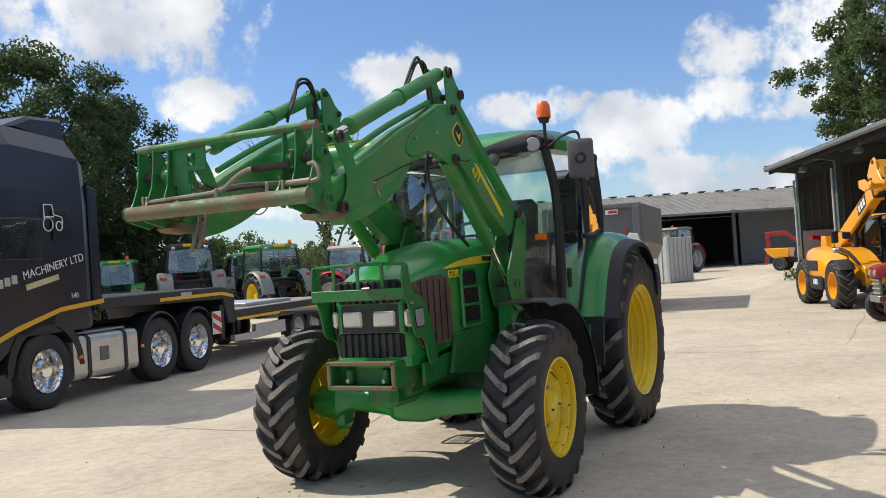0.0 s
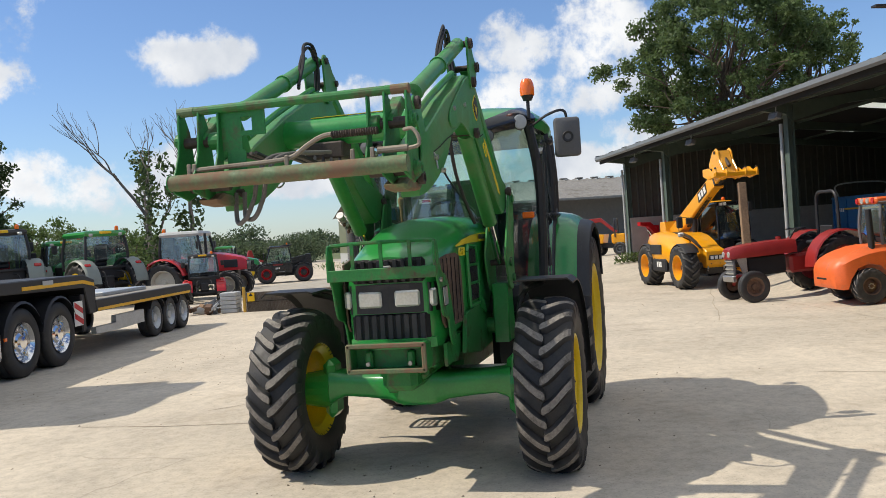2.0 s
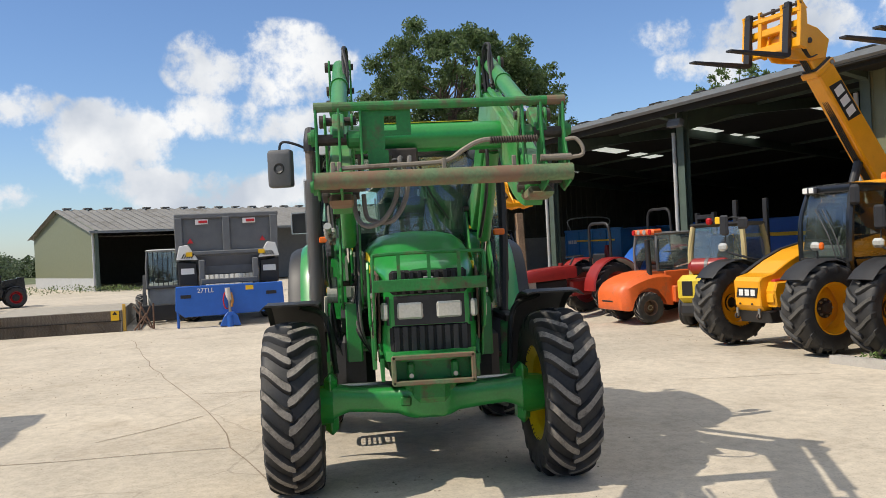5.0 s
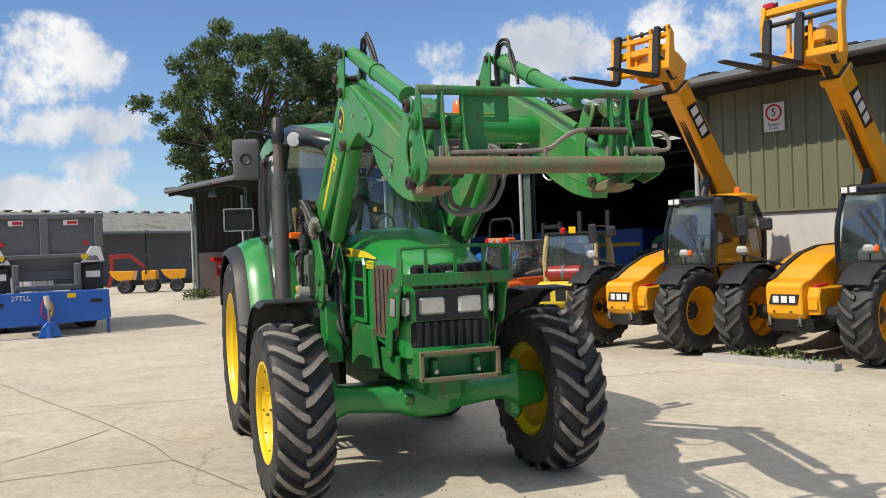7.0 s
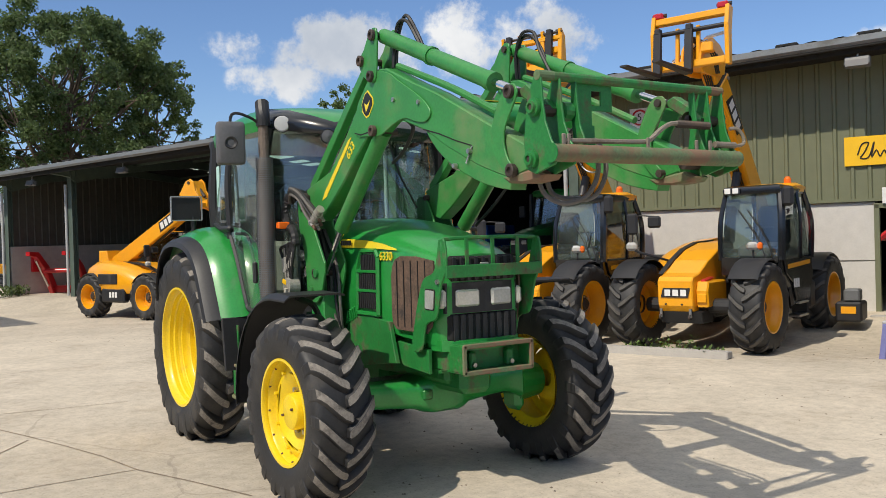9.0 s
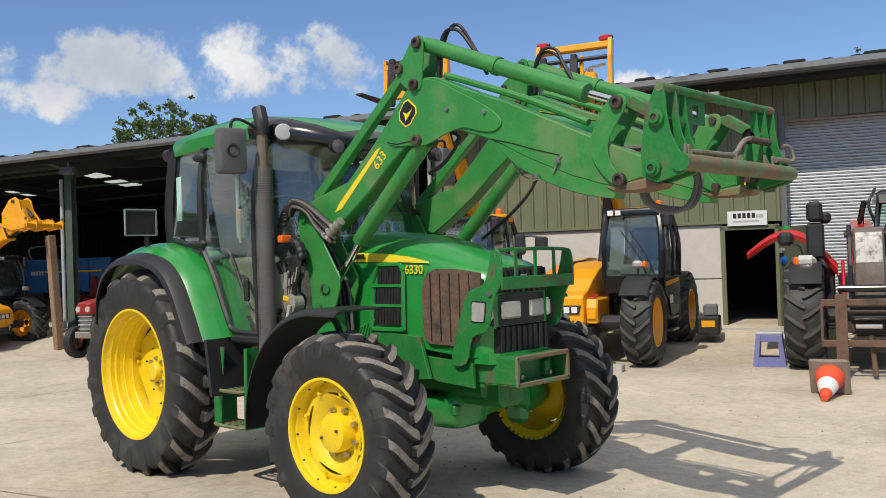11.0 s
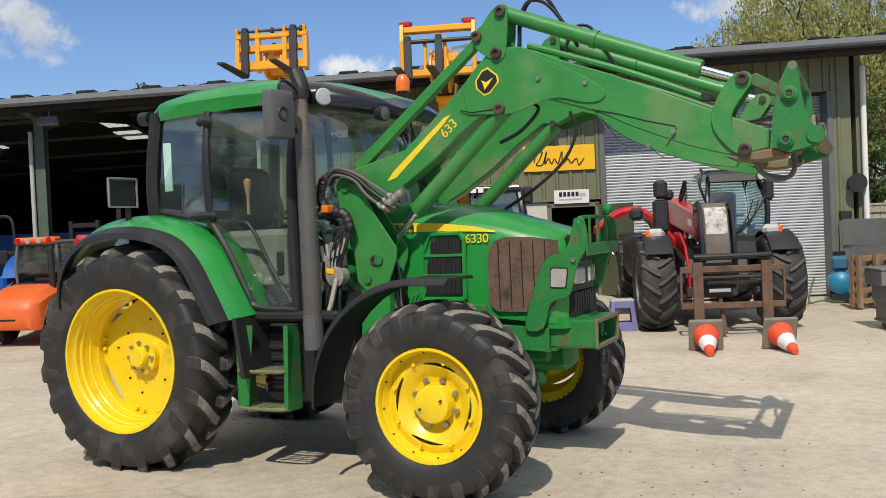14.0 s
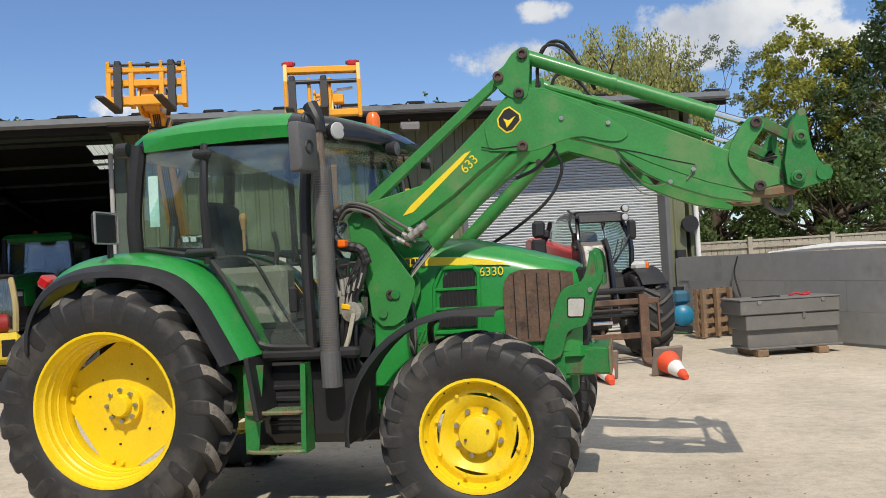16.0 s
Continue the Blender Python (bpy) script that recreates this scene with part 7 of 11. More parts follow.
    part("step_side", box(B(), (-1.17, 0.96, 0.62), (0.03, 0.2, 0.42), 0.008), BLACK, T)


def agri_body(T, paint, cabtop):
    """Short nose between the wheels, engine hood on the right, and a black glazed cab on the left."""
    nose = part("nose", prism(B(), [(0.28, 0.52), (0.335, 0.60), (0.35, 0.93), (0.30, 0.985), (0.10, 1.03), (-0.20, 1.19), (-0.55, 1.33), (-1.0, 1.42), (-1.6, 1.44), (-1.6, 0.70), (0.0, 0.52)], -0.40, 0.10, bevel=0.014), paint, T)
    part("nose_side", prism(B(), [(0.22, 0.58), (0.25, 0.80), (0.20, 0.92), (-0.40, 0.92), (-0.40, 0.56)], 0.10, 0.27, bevel=0.02), paint, nose)
    part("nose_rib", box(B(), (0.245, 0.185, 0.70), (0.025, 0.13, 0.12), 0.008), paint, nose)
    part("red_rest", box(B(), (0.02, 0.17, 0.94), (0.34, 0.07, 0.035), 0.01, rot=(0, 4, 6)), RED_BRIGHT, nose, "red hose rest on the nose")
    part("seam", prism(B(), [(0.16, 1.02), (-0.20, 1.205), (-0.55, 1.345), (-1.0, 1.435), (-1.6, 1.455), (-1.6, 1.40), (-1.0, 1.38), (-0.55, 1.29), (-0.20, 1.15)], -0.475, -0.402), BLACK, nose)
    brand_bars(nose, Matrix.Translation((0.352, -0.14, 0.775)) @ pose(0, 0, 0, 90, 0, 90), 0.34, 0.085, WHITE, 3, BLACK)
    part("tow_plate", prism(B(), [(0.24, 0.36), (0.30, 0.52), (-0.1, 0.54), (-0.1, 0.36)], -0.40, 0.20, bevel=0.015), BLACK, nose)
    for y in (-0.36, 0.06):
        part("tie_down", tube(B(), (0.33, y, 0.44), (0.33, y, 0.56), 0.022), STEEL, nose)
        part("tie_ring", lathe(B(), [(-0.012, 0.024), (0.012, 0.024), (0.012, 0.040), (-0.012, 0.040), (-0.012, 0.024)], 14, "y", (0.34, y, 0.45)), PIN_STEEL, nose)
    for y in (-0.28, -0.05):
        part("nose_bolt", tube(B(), (0.345, y, 0.62), (0.362, y, 0.62), 0.013, seg=8), PIN_STEEL, nose)
    # engine hood on the right
    rings = []
    for x, z0, z1, y0, y1 in ((-0.36, 0.74, 1.06, -0.48, -0.90), (-0.62, 0.66, 1.19, -0.48, -0.98), (-1.0, 0.64, 1.32, -0.48, -1.02), (-1.5, 0.64, 1.41, -0.48, -1.02), (-2.0, 0.68, 1.46, -0.48, -0.98), (-2.4, 0.98, 1.45, -0.48, -0.90), (-2.75, 1.0, 1.36, -0.48, -0.80), (-2.88, 1.05, 1.25, -0.48, -0.70)):
        rings.append([(x, y0, z0), (x, y1 + 0.06, z0), (x, y1, z0 + 0.10), (x, y1 + 0.015, z1 - 0.20), (x, y1 + 0.07, z1 - 0.08), (x, y1 + 0.20, z1), (x, y0, z1 + 0.03)])
    hood = part("engine_hood", loft(B(), rings), paint, T, "sloping yellow engine hood", True)
    part("hood_grille", box(B(), (-1.5, -1.02, 1.02), (0.8, 0.04, 0.26), 0.01), BLACK, hood)
    part("hood_skirt", box(B(), (-1.3, -0.94, 0.60), (0.95, 0.2, 0.36), 0.04), BLACK, hood)
    brand_bars(hood, Matrix.Translation((-1.25, -1.045, 0.62)) @ pose(0, 0, 0, 90, 0, 0), 0.36, 0.14, WHITE)
    # cab tub and lower door
    tub = part("cab_tub", prism(B(), [(-0.26, 0.98), (-0.24, 1.22), (-1.52, 1.22), (-1.60, 0.96), (-1.40, 0.55), (-0.72, 0.55), (-0.62, 0.80), (-0.40, 0.94)], 0.24, 1.06, bevel=0.03), BLACK_GLOSS, T, "black cab base")
    part("door_panel", prism(B(), [(-0.34, 1.20), (-1.46, 1.20), (-1.46, 0.98), (-1.32, 0.62), (-0.80, 0.62), (-0.68, 0.86), (-0.42, 1.0)], 1.06, 1.085, bevel=0.008), BLACK_GLOSS, tub)
    part("side_mark", prism(B(), [(-0.46, 1.12), (-1.36, 1.16), (-1.36, 1.10), (-0.46, 1.06)], 1.086, 1.09), paint, tub)
    brand_bars(tub, Matrix.Translation((-0.78, 1.09, 0.86)) @ pose(0, 0, 0, 90, 0, 180), 0.24, 0.12, WHITE)
    for z in (0.40, 0.58):
        part("step", box(B(), (-1.05, 1.00, z), (0.40, 0.20, 0.03), 0.008), STEEL, tub)
    part("step_side", box(B(), (-1.30, 0.96, 0.55), (0.05, 0.24, 0.46), 0.02), BLACK, tub)
    part("tank", box(B(), (-1.62, 0.86, 0.66), (0.30, 0.36, 0.44), 0.06), BLACK, tub)
    # posts: x and y at the sill, mid height and roof
    zs, zm, zt = 1.22, 1.70, cabtop
    for nm, foot, mid, head_, r in (("front_post", (-0.27, 1.07), (-0.29, 1.08), (-0.42, 1.02), 0.052), ("front_post", (-0.27, 0.25), (-0.29, 0.25), (-0.42, 0.29), 0.034),
                                    ("door_post", (-0.98, 1.08), (-0.99, 1.09), (-1.02, 1.03), 0.024), ("rear_post", (-1.50, 1.06), (-1.50, 1.07), (-1.38, 1.00), 0.040), ("rear_post", (-1.50, 0.26), (-1.50, 0.26), (-1.38, 0.30), 0.040)):
        part(nm, hose(B(), [(*foot, zs - 0.04), (*mid, zm), (*head_, zt)], r, 8), BLACK_GLOSS, T, "", True)
    panes = (("windscreen", [(-0.27, 0.27, zs), (-0.27, 1.03, zs), (-0.29, 1.05, zm), (-0.41, 0.99, zt), (-0.41, 0.31, zt), (-0.29, 0.27, zm)]),
             ("door_glass", [(-0.32, 1.075, zs), (-1.48, 1.07, zs), (-1.48, 1.085, zm), (-1.38, 1.01, zt), (-0.44, 1.03, zt), (-0.33, 1.085, zm)]),
             ("side_glass", [(-1.48, 0.25, zs), (-0.30, 0.25, zs), (-0.44, 0.29, zt), (-1.38, 0.30, zt)]),
             ("rear_glass", [(-1.505, 1.03, zs), (-1.505, 0.28, zs), (-1.39, 0.32, zt), (-1.39, 0.98, zt)]))
    for nm, corners in panes:
        part(nm, glass_panel(B(), corners), GLASS if nm == "windscreen" else GLASS_SHADE, T).visible_shadow = False
    roof = part("cab_roof", loft(B(), [[(-0.34 - g, 0.27 + g, z), (-0.34 - g, 1.05 - g, z), (-0.60, 1.07 - g, z), (-1.40 + g, 1.03 - g, z), (-1.46 + g, 0.66, z), (-1.40 + g, 0.29 + g, z), (-0.60, 0.25 + g, z)] for z, g in ((zt - 0.05, 0.01), (zt + 0.01, 0.0), (zt + 0.05, 0.02), (zt + 0.07, 0.09))]), BLACK_GLOSS, T, "black cab roof", True)
    rings = []
    for x, w, h in ((-0.86, 0.30, 0.075), (-0.94, 0.37, 0.10), (-1.25, 0.385, 0.115), (-1.46, 0.36, 0.09), (-1.56, 0.30, 0.03), (-1.58, 0.26, -0.03)):
        rings.append([(x, 0.66 - w, zt - 0.02), (x, 0.66 - w, zt + h * 0.6), (x, 0.66 - w * 0.75, zt + h), (x, 0.66 + w * 0.75, zt + h), (x, 0.66 + w, zt + h * 0.6), (x, 0.66 + w, zt - 0.02)])
    part("roof_cap", loft(B(), rings), paint, roof, "rounded yellow roof cap", True)
    part("beacon", lathe(B(), [(zt + 0.09, 0.0), (zt + 0.09, 0.05), (zt + 0.17, 0.05), (zt + 0.20, 0.03), (zt + 0.205, 0.0)], 14, "z", (-1.20, 0.86, 0)), AMBER, roof, "orange beacon")
    for y in (0.36, 0.47):
        part("cab_lamp", box(B(), (-0.31, y, zt - 0.0), (0.06, 0.095, 0.085), 0.012), GREY_PLASTIC, roof, "square white cab lamp")
        part("lens", box(B(), (-0.277, y, zt - 0.0), (0.006, 0.08, 0.07), 0.002), WHITE, roof)
    # wipers, mirrors, lamp stalks
    for y0, y1 in ((0.98, 0.62), (0.88, 0.50)):
        part("wiper", hose(B(), [(-0.24, y0, 1.20), (-0.255, (y0 + y1) / 2 + 0.06, 1.50), (-0.30, y1, 1.86)], 0.009, 5), BLACK, T)
    part("high_mirror", box(B(), (-0.30, 1.16, zt - 0.10), (0.08, 0.15, 0.26), 0.035), BLACK, T, "black mirror at the cab corner")
    stalk = part("lamp_stalk", hose(B(), [(-0.10, 0.80, 1.12), (0.0, 0.80, 1.22), (0.0, 0.80, 1.34)], 0.014, 6), BLACK, T)
    part("headlamp", box(B(), (0.03, 0.80, 1.38), (0.09, 0.15, 0.11), 0.035), LAMP_CLEAR, stalk, "clear headlamp")
    part("side_lamp", box(B(), (0.03, 0.90, 1.38), (0.08, 0.06, 0.10), 0.025), AMBER, stalk, "amber side lamp")
    stalk = part("lamp_stalk", hose(B(), [(-0.40, -0.50, 1.16), (-0.12, -0.62, 1.24), (0.05, -0.86, 1.34), (0.04, -0.90, 1.42)], 0.017, 6), BLACK, T)
    part("headlamp", box(B(), (0.06, -0.92, 1.40), (0.09, 0.17, 0.12), 0.035), LAMP_CLEAR, stalk, "clear headlamp")
    part("mirror", box(B(), (0.02, -0.92, 1.72), (0.06, 0.17, 0.30), 0.04), BLACK, stalk)
    part("mirror", box(B(), (-0.06, -0.62, 1.74), (0.06, 0.20, 0.17), 0.04), BLACK, stalk)
    part("mirror_bar", hose(B(), [(0.0, -0.94, 1.40), (-0.02, -0.90, 1.80), (-0.06, -0.62, 1.82)], 0.010, 6), BLACK, stalk)
    # inside: seat, wheel, console
    bm = box(B(), (-0.98, 0.66, 1.34), (0.44, 0.46, 0.14), 0.05)
    box(bm, (-1.20, 0.66, 1.64), (0.13, 0.44, 0.56), 0.05)
    part("seat", bm, BLACK, T)
    bm = lathe(B(), [(-0.012, 0.16), (0.012, 0.16), (0.012, 0.185), (-0.012, 0.185), (-0.012, 0.16)], 18, "z", (-0.62, 0.66, 1.62))
    tube(bm, (-0.62, 0.66, 1.62), (-0.46, 0.66, 1.25), 0.03)
    part("steering_wheel", bm, BLACK, T)
    part("dashboard", box(B(), (-0.42, 0.66, 1.29), (0.16, 0.42, 0.18), 0.04), GREY_PLASTIC, T)


def red_body(T, paint, cabtop):
    """A large handler: black nose, offset glazed cab, and an arched engine cover on the right."""
    nose = part("nose", prism(B(), [(0.10, 0.52), (0.16, 0.72), (0.05, 0.98), (-0.6, 1.12), (-1.2, 1.16), (-1.2, 0.6), (-0.1, 0.48)], -0.46, 0.46, bevel=0.03), BLACK, T)
    part("frame_cheek", prism(B(), [(0.22, 0.46), (0.26, 0.80), (-0.05, 1.18), (-0.45, 1.36), (-0.9, 1.36), (-0.9, 0.6), (0.0, 0.44)], -0.42, -0.38, bevel=0.01), paint, nose, "red frame cheek")
    part("frame_cheek", prism(B(), [(0.22, 0.46), (0.26, 0.70), (0.0, 0.86), (-0.9, 0.9), (-0.9, 0.6), (0.0, 0.44)], 0.20, 0.26, bevel=0.01), paint, nose)
    part("lower_plate", box(B(), (0.22, -0.1, 0.52), (0.05, 0.7, 0.14), 0.01), PIN_STEEL, nose)
    # engine side with its arched cover
    rings = []
    for x, z0, z1, y0, y1 in ((-0.50, 0.80, 1.10, -0.52, -0.92), (-0.8, 0.70, 1.18, -0.50, -1.05), (-1.5, 0.68, 1.30, -0.50, -1.10), (-2.2, 0.75, 1.32, -0.50, -1.08), (-3.1, 1.0, 1.24, -0.50, -0.98)):
        rings.append([(x, y0, z0), (x, y1 + 0.06, z0), (x, y1, z0 + 0.10), (x, y1 + 0.02, z1 - 0.12), (x, y1 + 0.14, z1), (x, y0, z1 + 0.03)])
    pod = part("engine_side", loft(B(), rings), BLACK, T, "", True)
    line = smooth_path([(0, -0.46, 1.30), (0, -0.62, 1.50), (0, -0.84, 1.72), (0, -1.06, 1.79), (0, -1.32, 1.72), (0, -1.62, 1.50)], 4)
    rings = []
    for i, p in enumerate(line):
        q = i / (len(line) - 1)
        th, x0, x1 = 0.17 - 0.07 * q, -0.52 - 0.10 * q, -1.30 + 0.15 * q
        rings.append([(x0, p.y, p.z - th), (x0 + 0.03, p.y, p.z - th * 0.5), (x0, p.y, p.z - 0.02), (x0 - 0.05, p.y, p.z), (x1, p.y, p.z), (x1, p.y, p.z - th)])
    part("engine_cover", loft(B(), rings), paint, pod, "raised curved bright red engine lid", True)
    # cab
    tub = part("cab_tub", prism(B(), [(-0.36, 0.92), (-0.30, 1.20), (-1.82, 1.24), (-1.95, 1.0), (-1.6, 0.55), (-0.9, 0.55), (-0.7, 0.86)], 0.26, 1.00, bevel=0.03), BLACK_GLOSS, T, "black cab base")
    part("cowl", prism(B(), [(-0.18, 1.02), (-0.22, 1.20), (-0.42, 1.28), (-0.60, 1.28), (-0.60, 0.95)], 0.04, 0.84, bevel=0.03), BLACK, tub)
    zs, zm, zt = 1.26, 1.75, cabtop - 0.10
    for nm, foot, mid, head_, r in (("front_post", (-0.42, 0.84), (-0.46, 0.87), (-0.66, 0.78), 0.042), ("front_post", (-0.42, 0.04), (-0.46, 0.02), (-0.66, 0.08), 0.036), ("door_post", (-1.2, 0.98), (-1.2, 1.0), (-1.2, 0.88), 0.026),
                                    ("rear_post", (-1.85, 0.94), (-1.86, 0.96), (-1.70, 0.84), 0.042), ("rear_post", (-1.85, -0.14), (-1.86, -0.16), (-1.70, -0.08), 0.042)):
        part(nm, hose(B(), [(*foot, zs - 0.06), (*mid, zm), (*head_, zt)], r, 8), BLACK_GLOSS, T, "", True)
    panes = (("windscreen", [(-0.42, 0.07, zs), (-0.42, 0.81, zs), (-0.46, 0.84, zm), (-0.66, 0.76, zt), (-0.66, 0.10, zt), (-0.46, 0.05, zm)]),
             ("door_glass", [(-0.46, 0.86, zs), (-1.83, 0.955, zs), (-1.84, 0.975, zm), (-1.69, 0.85, zt), (-0.68, 0.79, zt), (-0.50, 0.88, zm)]),
             ("side_glass", [(-1.83, -0.15, zs), (-0.46, -0.16, zs), (-0.68, -0.10, zt), (-1.69, -0.09, zt)]),
             ("rear_glass", [(-1.86, 0.92, zs), (-1.86, -0.12, zs), (-1.71, -0.06, zt), (-1.71, 0.82, zt)]))
    for nm, corners in panes:
        part(nm, glass_panel(B(), corners), GLASS, T).visible_shadow = False
    rings = []
    for x, z, h in ((-0.50, zt - 0.02, 0.03), (-0.56, zt + 0.0, 0.07), (-0.80, zt + 0.0, 0.11), (-1.5, zt + 0.0, 0.12), (-1.75, zt - 0.02, 0.06)):
        rings.append([(x, 0.03, z), (x, 0.03, z + h * 0.6), (x, 0.11, z + h), (x, 0.72, z + h), (x, 0.83, z + h * 0.6), (x, 0.83, z)])
    roof = part("cab_roof", loft(B(), rings), BLACK_GLOSS, T, "black cab roof with a deep visor", True)
    part("visor", prism(B(), [(-0.46, zt - 0.10), (-0.42, zt - 0.08), (-0.48, zt + 0.03), (-0.58, zt + 0.04)], 0.05, 0.81, bevel=0.008), BLACK, roof)
    for y, z in ((0.80, zt + 0.11), (0.79, zt - 0.03)):
        lamp = part("roof_lamp", lathe(B(), [(-0.48, 0.0), (-0.46, 0.062), (-0.40, 0.066)], 18, "x", (0, y, z)), BLACK, roof)
        part("lens", lathe(B(), [(-0.40, 0.058), (-0.385, 0.045), (-0.38, 0.0)], 18, "x", (0, y, z)), LAMP_CLEAR, lamp, "round pale lamp lens")
    part("roof_rail", hose(B(), [(-0.62, 0.04, zs + 0.5), (-0.62, -0.06, zt - 0.1), (-0.70, 0.0, zt + 0.06), (-1.0, 0.04, zt + 0.14)], 0.020, 7), BLACK, roof)
    for y0, y1 in ((0.86, 0.30), (0.78, 0.44)):
        part("wiper", hose(B(), [(-0.36, y0 - 0.55, 1.24), (-0.38, y0 - 0.26, 1.46), (-0.48, y0 - 0.10, 1.80)], 0.010, 5), BLACK, T)
    part("grab_rail", hose(B(), [(-0.34, 0.30, 1.26), (-0.36, 0.62, 1.52), (-0.44, 0.86, 1.86)], 0.016, 6), BLACK, T)
    part("high_mirror", box(B(), (-0.46, 0.90, 1.94), (0.09, 0.15, 0.32), 0.045), BLACK, T, "black mirror on the cab post")
    # mirror and lamp stack over the right front wheel
    stack = part("lamp_housing", box(B(), (-0.10, -0.72, 1.62), (0.14, 0.22, 0.46), 0.03), BLACK, T, "black lamp and mirror housing")
    part("stack_foot", hose(B(), [(-0.30, -0.60, 1.20), (-0.2, -0.70, 1.34), (-0.12, -0.72, 1.46)], 0.035, 7), BLACK, stack)
    for c, sz in (((-0.04, -0.72, 2.00), (0.10, 0.20, 0.27)), ((-0.14, -0.60, 1.92), (0.10, 0.16, 0.16)), ((-0.02, -1.08, 1.66), (0.10, 0.20, 0.18))):
        part("mirror", box(B(), c, sz, 0.045), BLACK, stack)
    part("mirror_bar", hose(B(), [(-0.06, -0.72, 1.52), (-0.04, -0.86, 1.44), (-0.02, -0.92, 1.56), (-0.02, -1.04, 1.62)], 0.011, 6), BLACK, stack)
    for y in (-0.84, 0.76):
        lamp = part("headlamp", box(B(), (0.16, y, 1.36), (0.12, 0.26, 0.16), 0.06), LAMP_CLEAR, T, "clear rounded headlamp")
        part("side_lamp", box(B(), (0.17, y + 0.11 * (1 if y > 0 else -1), 1.36), (0.11, 0.07, 0.13), 0.03), AMBER, lamp, "amber side lamp")
        part("lamp_bracket", box(B(), (0.05, y, 1.30), (0.12, 0.10, 0.06), 0.02), BLACK, lamp)
    bm = box(B(), (-1.2, 0.42, 1.38), (0.44, 0.46, 0.14), 0.05)
    box(bm, (-1.42, 0.42, 1.68), (0.13, 0.44, 0.56), 0.05)
    part("seat", bm, BLACK, T)
    bm = lathe(B(), [(-0.014, 0.17), (0.014, 0.17), (0.014, 0.20), (-0.014, 0.20), (-0.014, 0.17)], 18, "z", (-0.82, 0.42, 1.58))
    tube(bm, (-0.82, 0.42, 1.58), (-0.62, 0.42, 1.25), 0.035)
    part("steering_wheel", bm, BLACK, T)


def telehandler(name, label, m, paint, rimpaint, tip, pivot=(-2.75, 1.55), R=0.56, wb=2.35, track=0.86, body=None, head="forks_up", group="", trim=None, boom_w=0.27, cabtop=2.12, head_tilt=0.0, tyre=0.42, boom_y=-0.06, open_frame=False):
    """A telescopic handler facing +x with its front axle over the origin: cab on the left, engine pod on the right, boom between."""
    T = thing(name, label, "telehandler", m, group)
    body = body or paint
    agri = paint is MACHINE_YELLOW
    trim = trim or BLACK
    tip_paint = BLACK_GLOSS if body is BLACK else paint
    for x in (0, -wb):
        for sd in (-1, 1):
            farm_wheel(T, x, sd * track, R, R + 0.012, tyre, R * 0.56, rimpaint, 16, sd, 0.04, 13 * sd + 20 * x, name="wheel", hub=0.13, lug_w=0.06, seg=40, drum=not agri, tread=LUG_CLEAN, dish=0.04 if agri else 0.0)
    # chassis
    bm = B()
    f = 0.12 if agri else 0.30 if head == "forks_down" else 0.55
    prism(bm, [(f, 0.62), (f + 0.02, 0.80), (f - 0.1, 0.84), (-2.95, 1.10), (-3.0, 0.62), (-2.6, 0.42), (f - 0.25, 0.42)], -0.34, 0.24, bevel=0.02)
    part("chassis", bm, BLACK, T)
    for x in (0, -wb):
        bm = tube(B(), (x, -0.70, R), (x, 0.70, R), 0.10, seg=12)
        box(bm, (x, 0, R), (0.3, 0.4, 0.3), 0.05)
        part("axle", bm, BLACK, T)
    if agri:
        agri_body(T, paint, cabtop)
    elif head == "forks_down":
        red_body(T, paint, cabtop)
    else:
        plain_body(T, paint, body, cabtop)
    # mudguards, lamps, mirrors
    for x in (0, -wb):
        for sd in (-1, 1):
            bm = B()
            rings = []
            for a in range(38, 158, 15):
                ca, sa = math.cos(radians(a)), math.sin(radians(a))
                r = R + 0.06
                rings.append([(x + (r + o) * ca, sd * y, R + (r + o) * sa * 0.97) for y, o in ((track - 0.22, 0), (track - 0.19, 0.015), (track + 0.13, 0.015), (track + 0.17, -0.01), (track + 0.16, -0.02), (track + 0.12, 0), (track - 0.19, 0))])
            loft(bm, rings)
            mg = part("mudguard", bm, trim, T, "black plastic mudguard", True)
            if x == 0 and not agri and head != "forks_down":
                part("headlamp", box(B(), (0.30, sd * 0.80, R + 0.72), (0.10, 0.17, 0.12), 0.03), LAMP_CLEAR, mg, "clear headlamp")
    for sd, y0 in () if agri or head == "forks_down" else ((1, 1.06), (-1, -0.95)):
        z0 = 1.55
        arm = part("mirror_arm", hose(B(), [(0.0, sd * abs(y0) * 0.95, 1.1 if sd < 0 else 1.4), (0.15, sd * (abs(y0) + 0.08), z0), (0.1, sd * (abs(y0) + 0.14), z0 + 0.22)], 0.012, 6), BLACK, T)
        part("mirror", box(B(), (0.1, sd * (abs(y0) + 0.16), z0 + 0.28), (0.06, 0.17, 0.28), 0.03), BLACK, arm)
    if not agri and head != "forks_down":
        part("high_mirror", box(B(), (-0.20, 0.26, cabtop - 0.22), (0.07, 0.16, 0.28), 0.03), BLACK, T)
    # boom
    px, pz = pivot
    tx, tz = tip
    d = Vector((tx - px, 0, tz - pz))
    L = d.length
    ang = -math.degrees(math.atan2(d.z, d.x))
    M = Matrix.Translation((px, boom_y, pz)) @ pose(0, 0, 0, 0, ang, 0)
    by = boom_w / 2

    def bpart(nm, bm, material, parent=T, lab="", sm=False):
        ob = part(nm, bm, material, parent, lab, sm)
        ob.matrix_basis = M
        return ob
    bm = B()
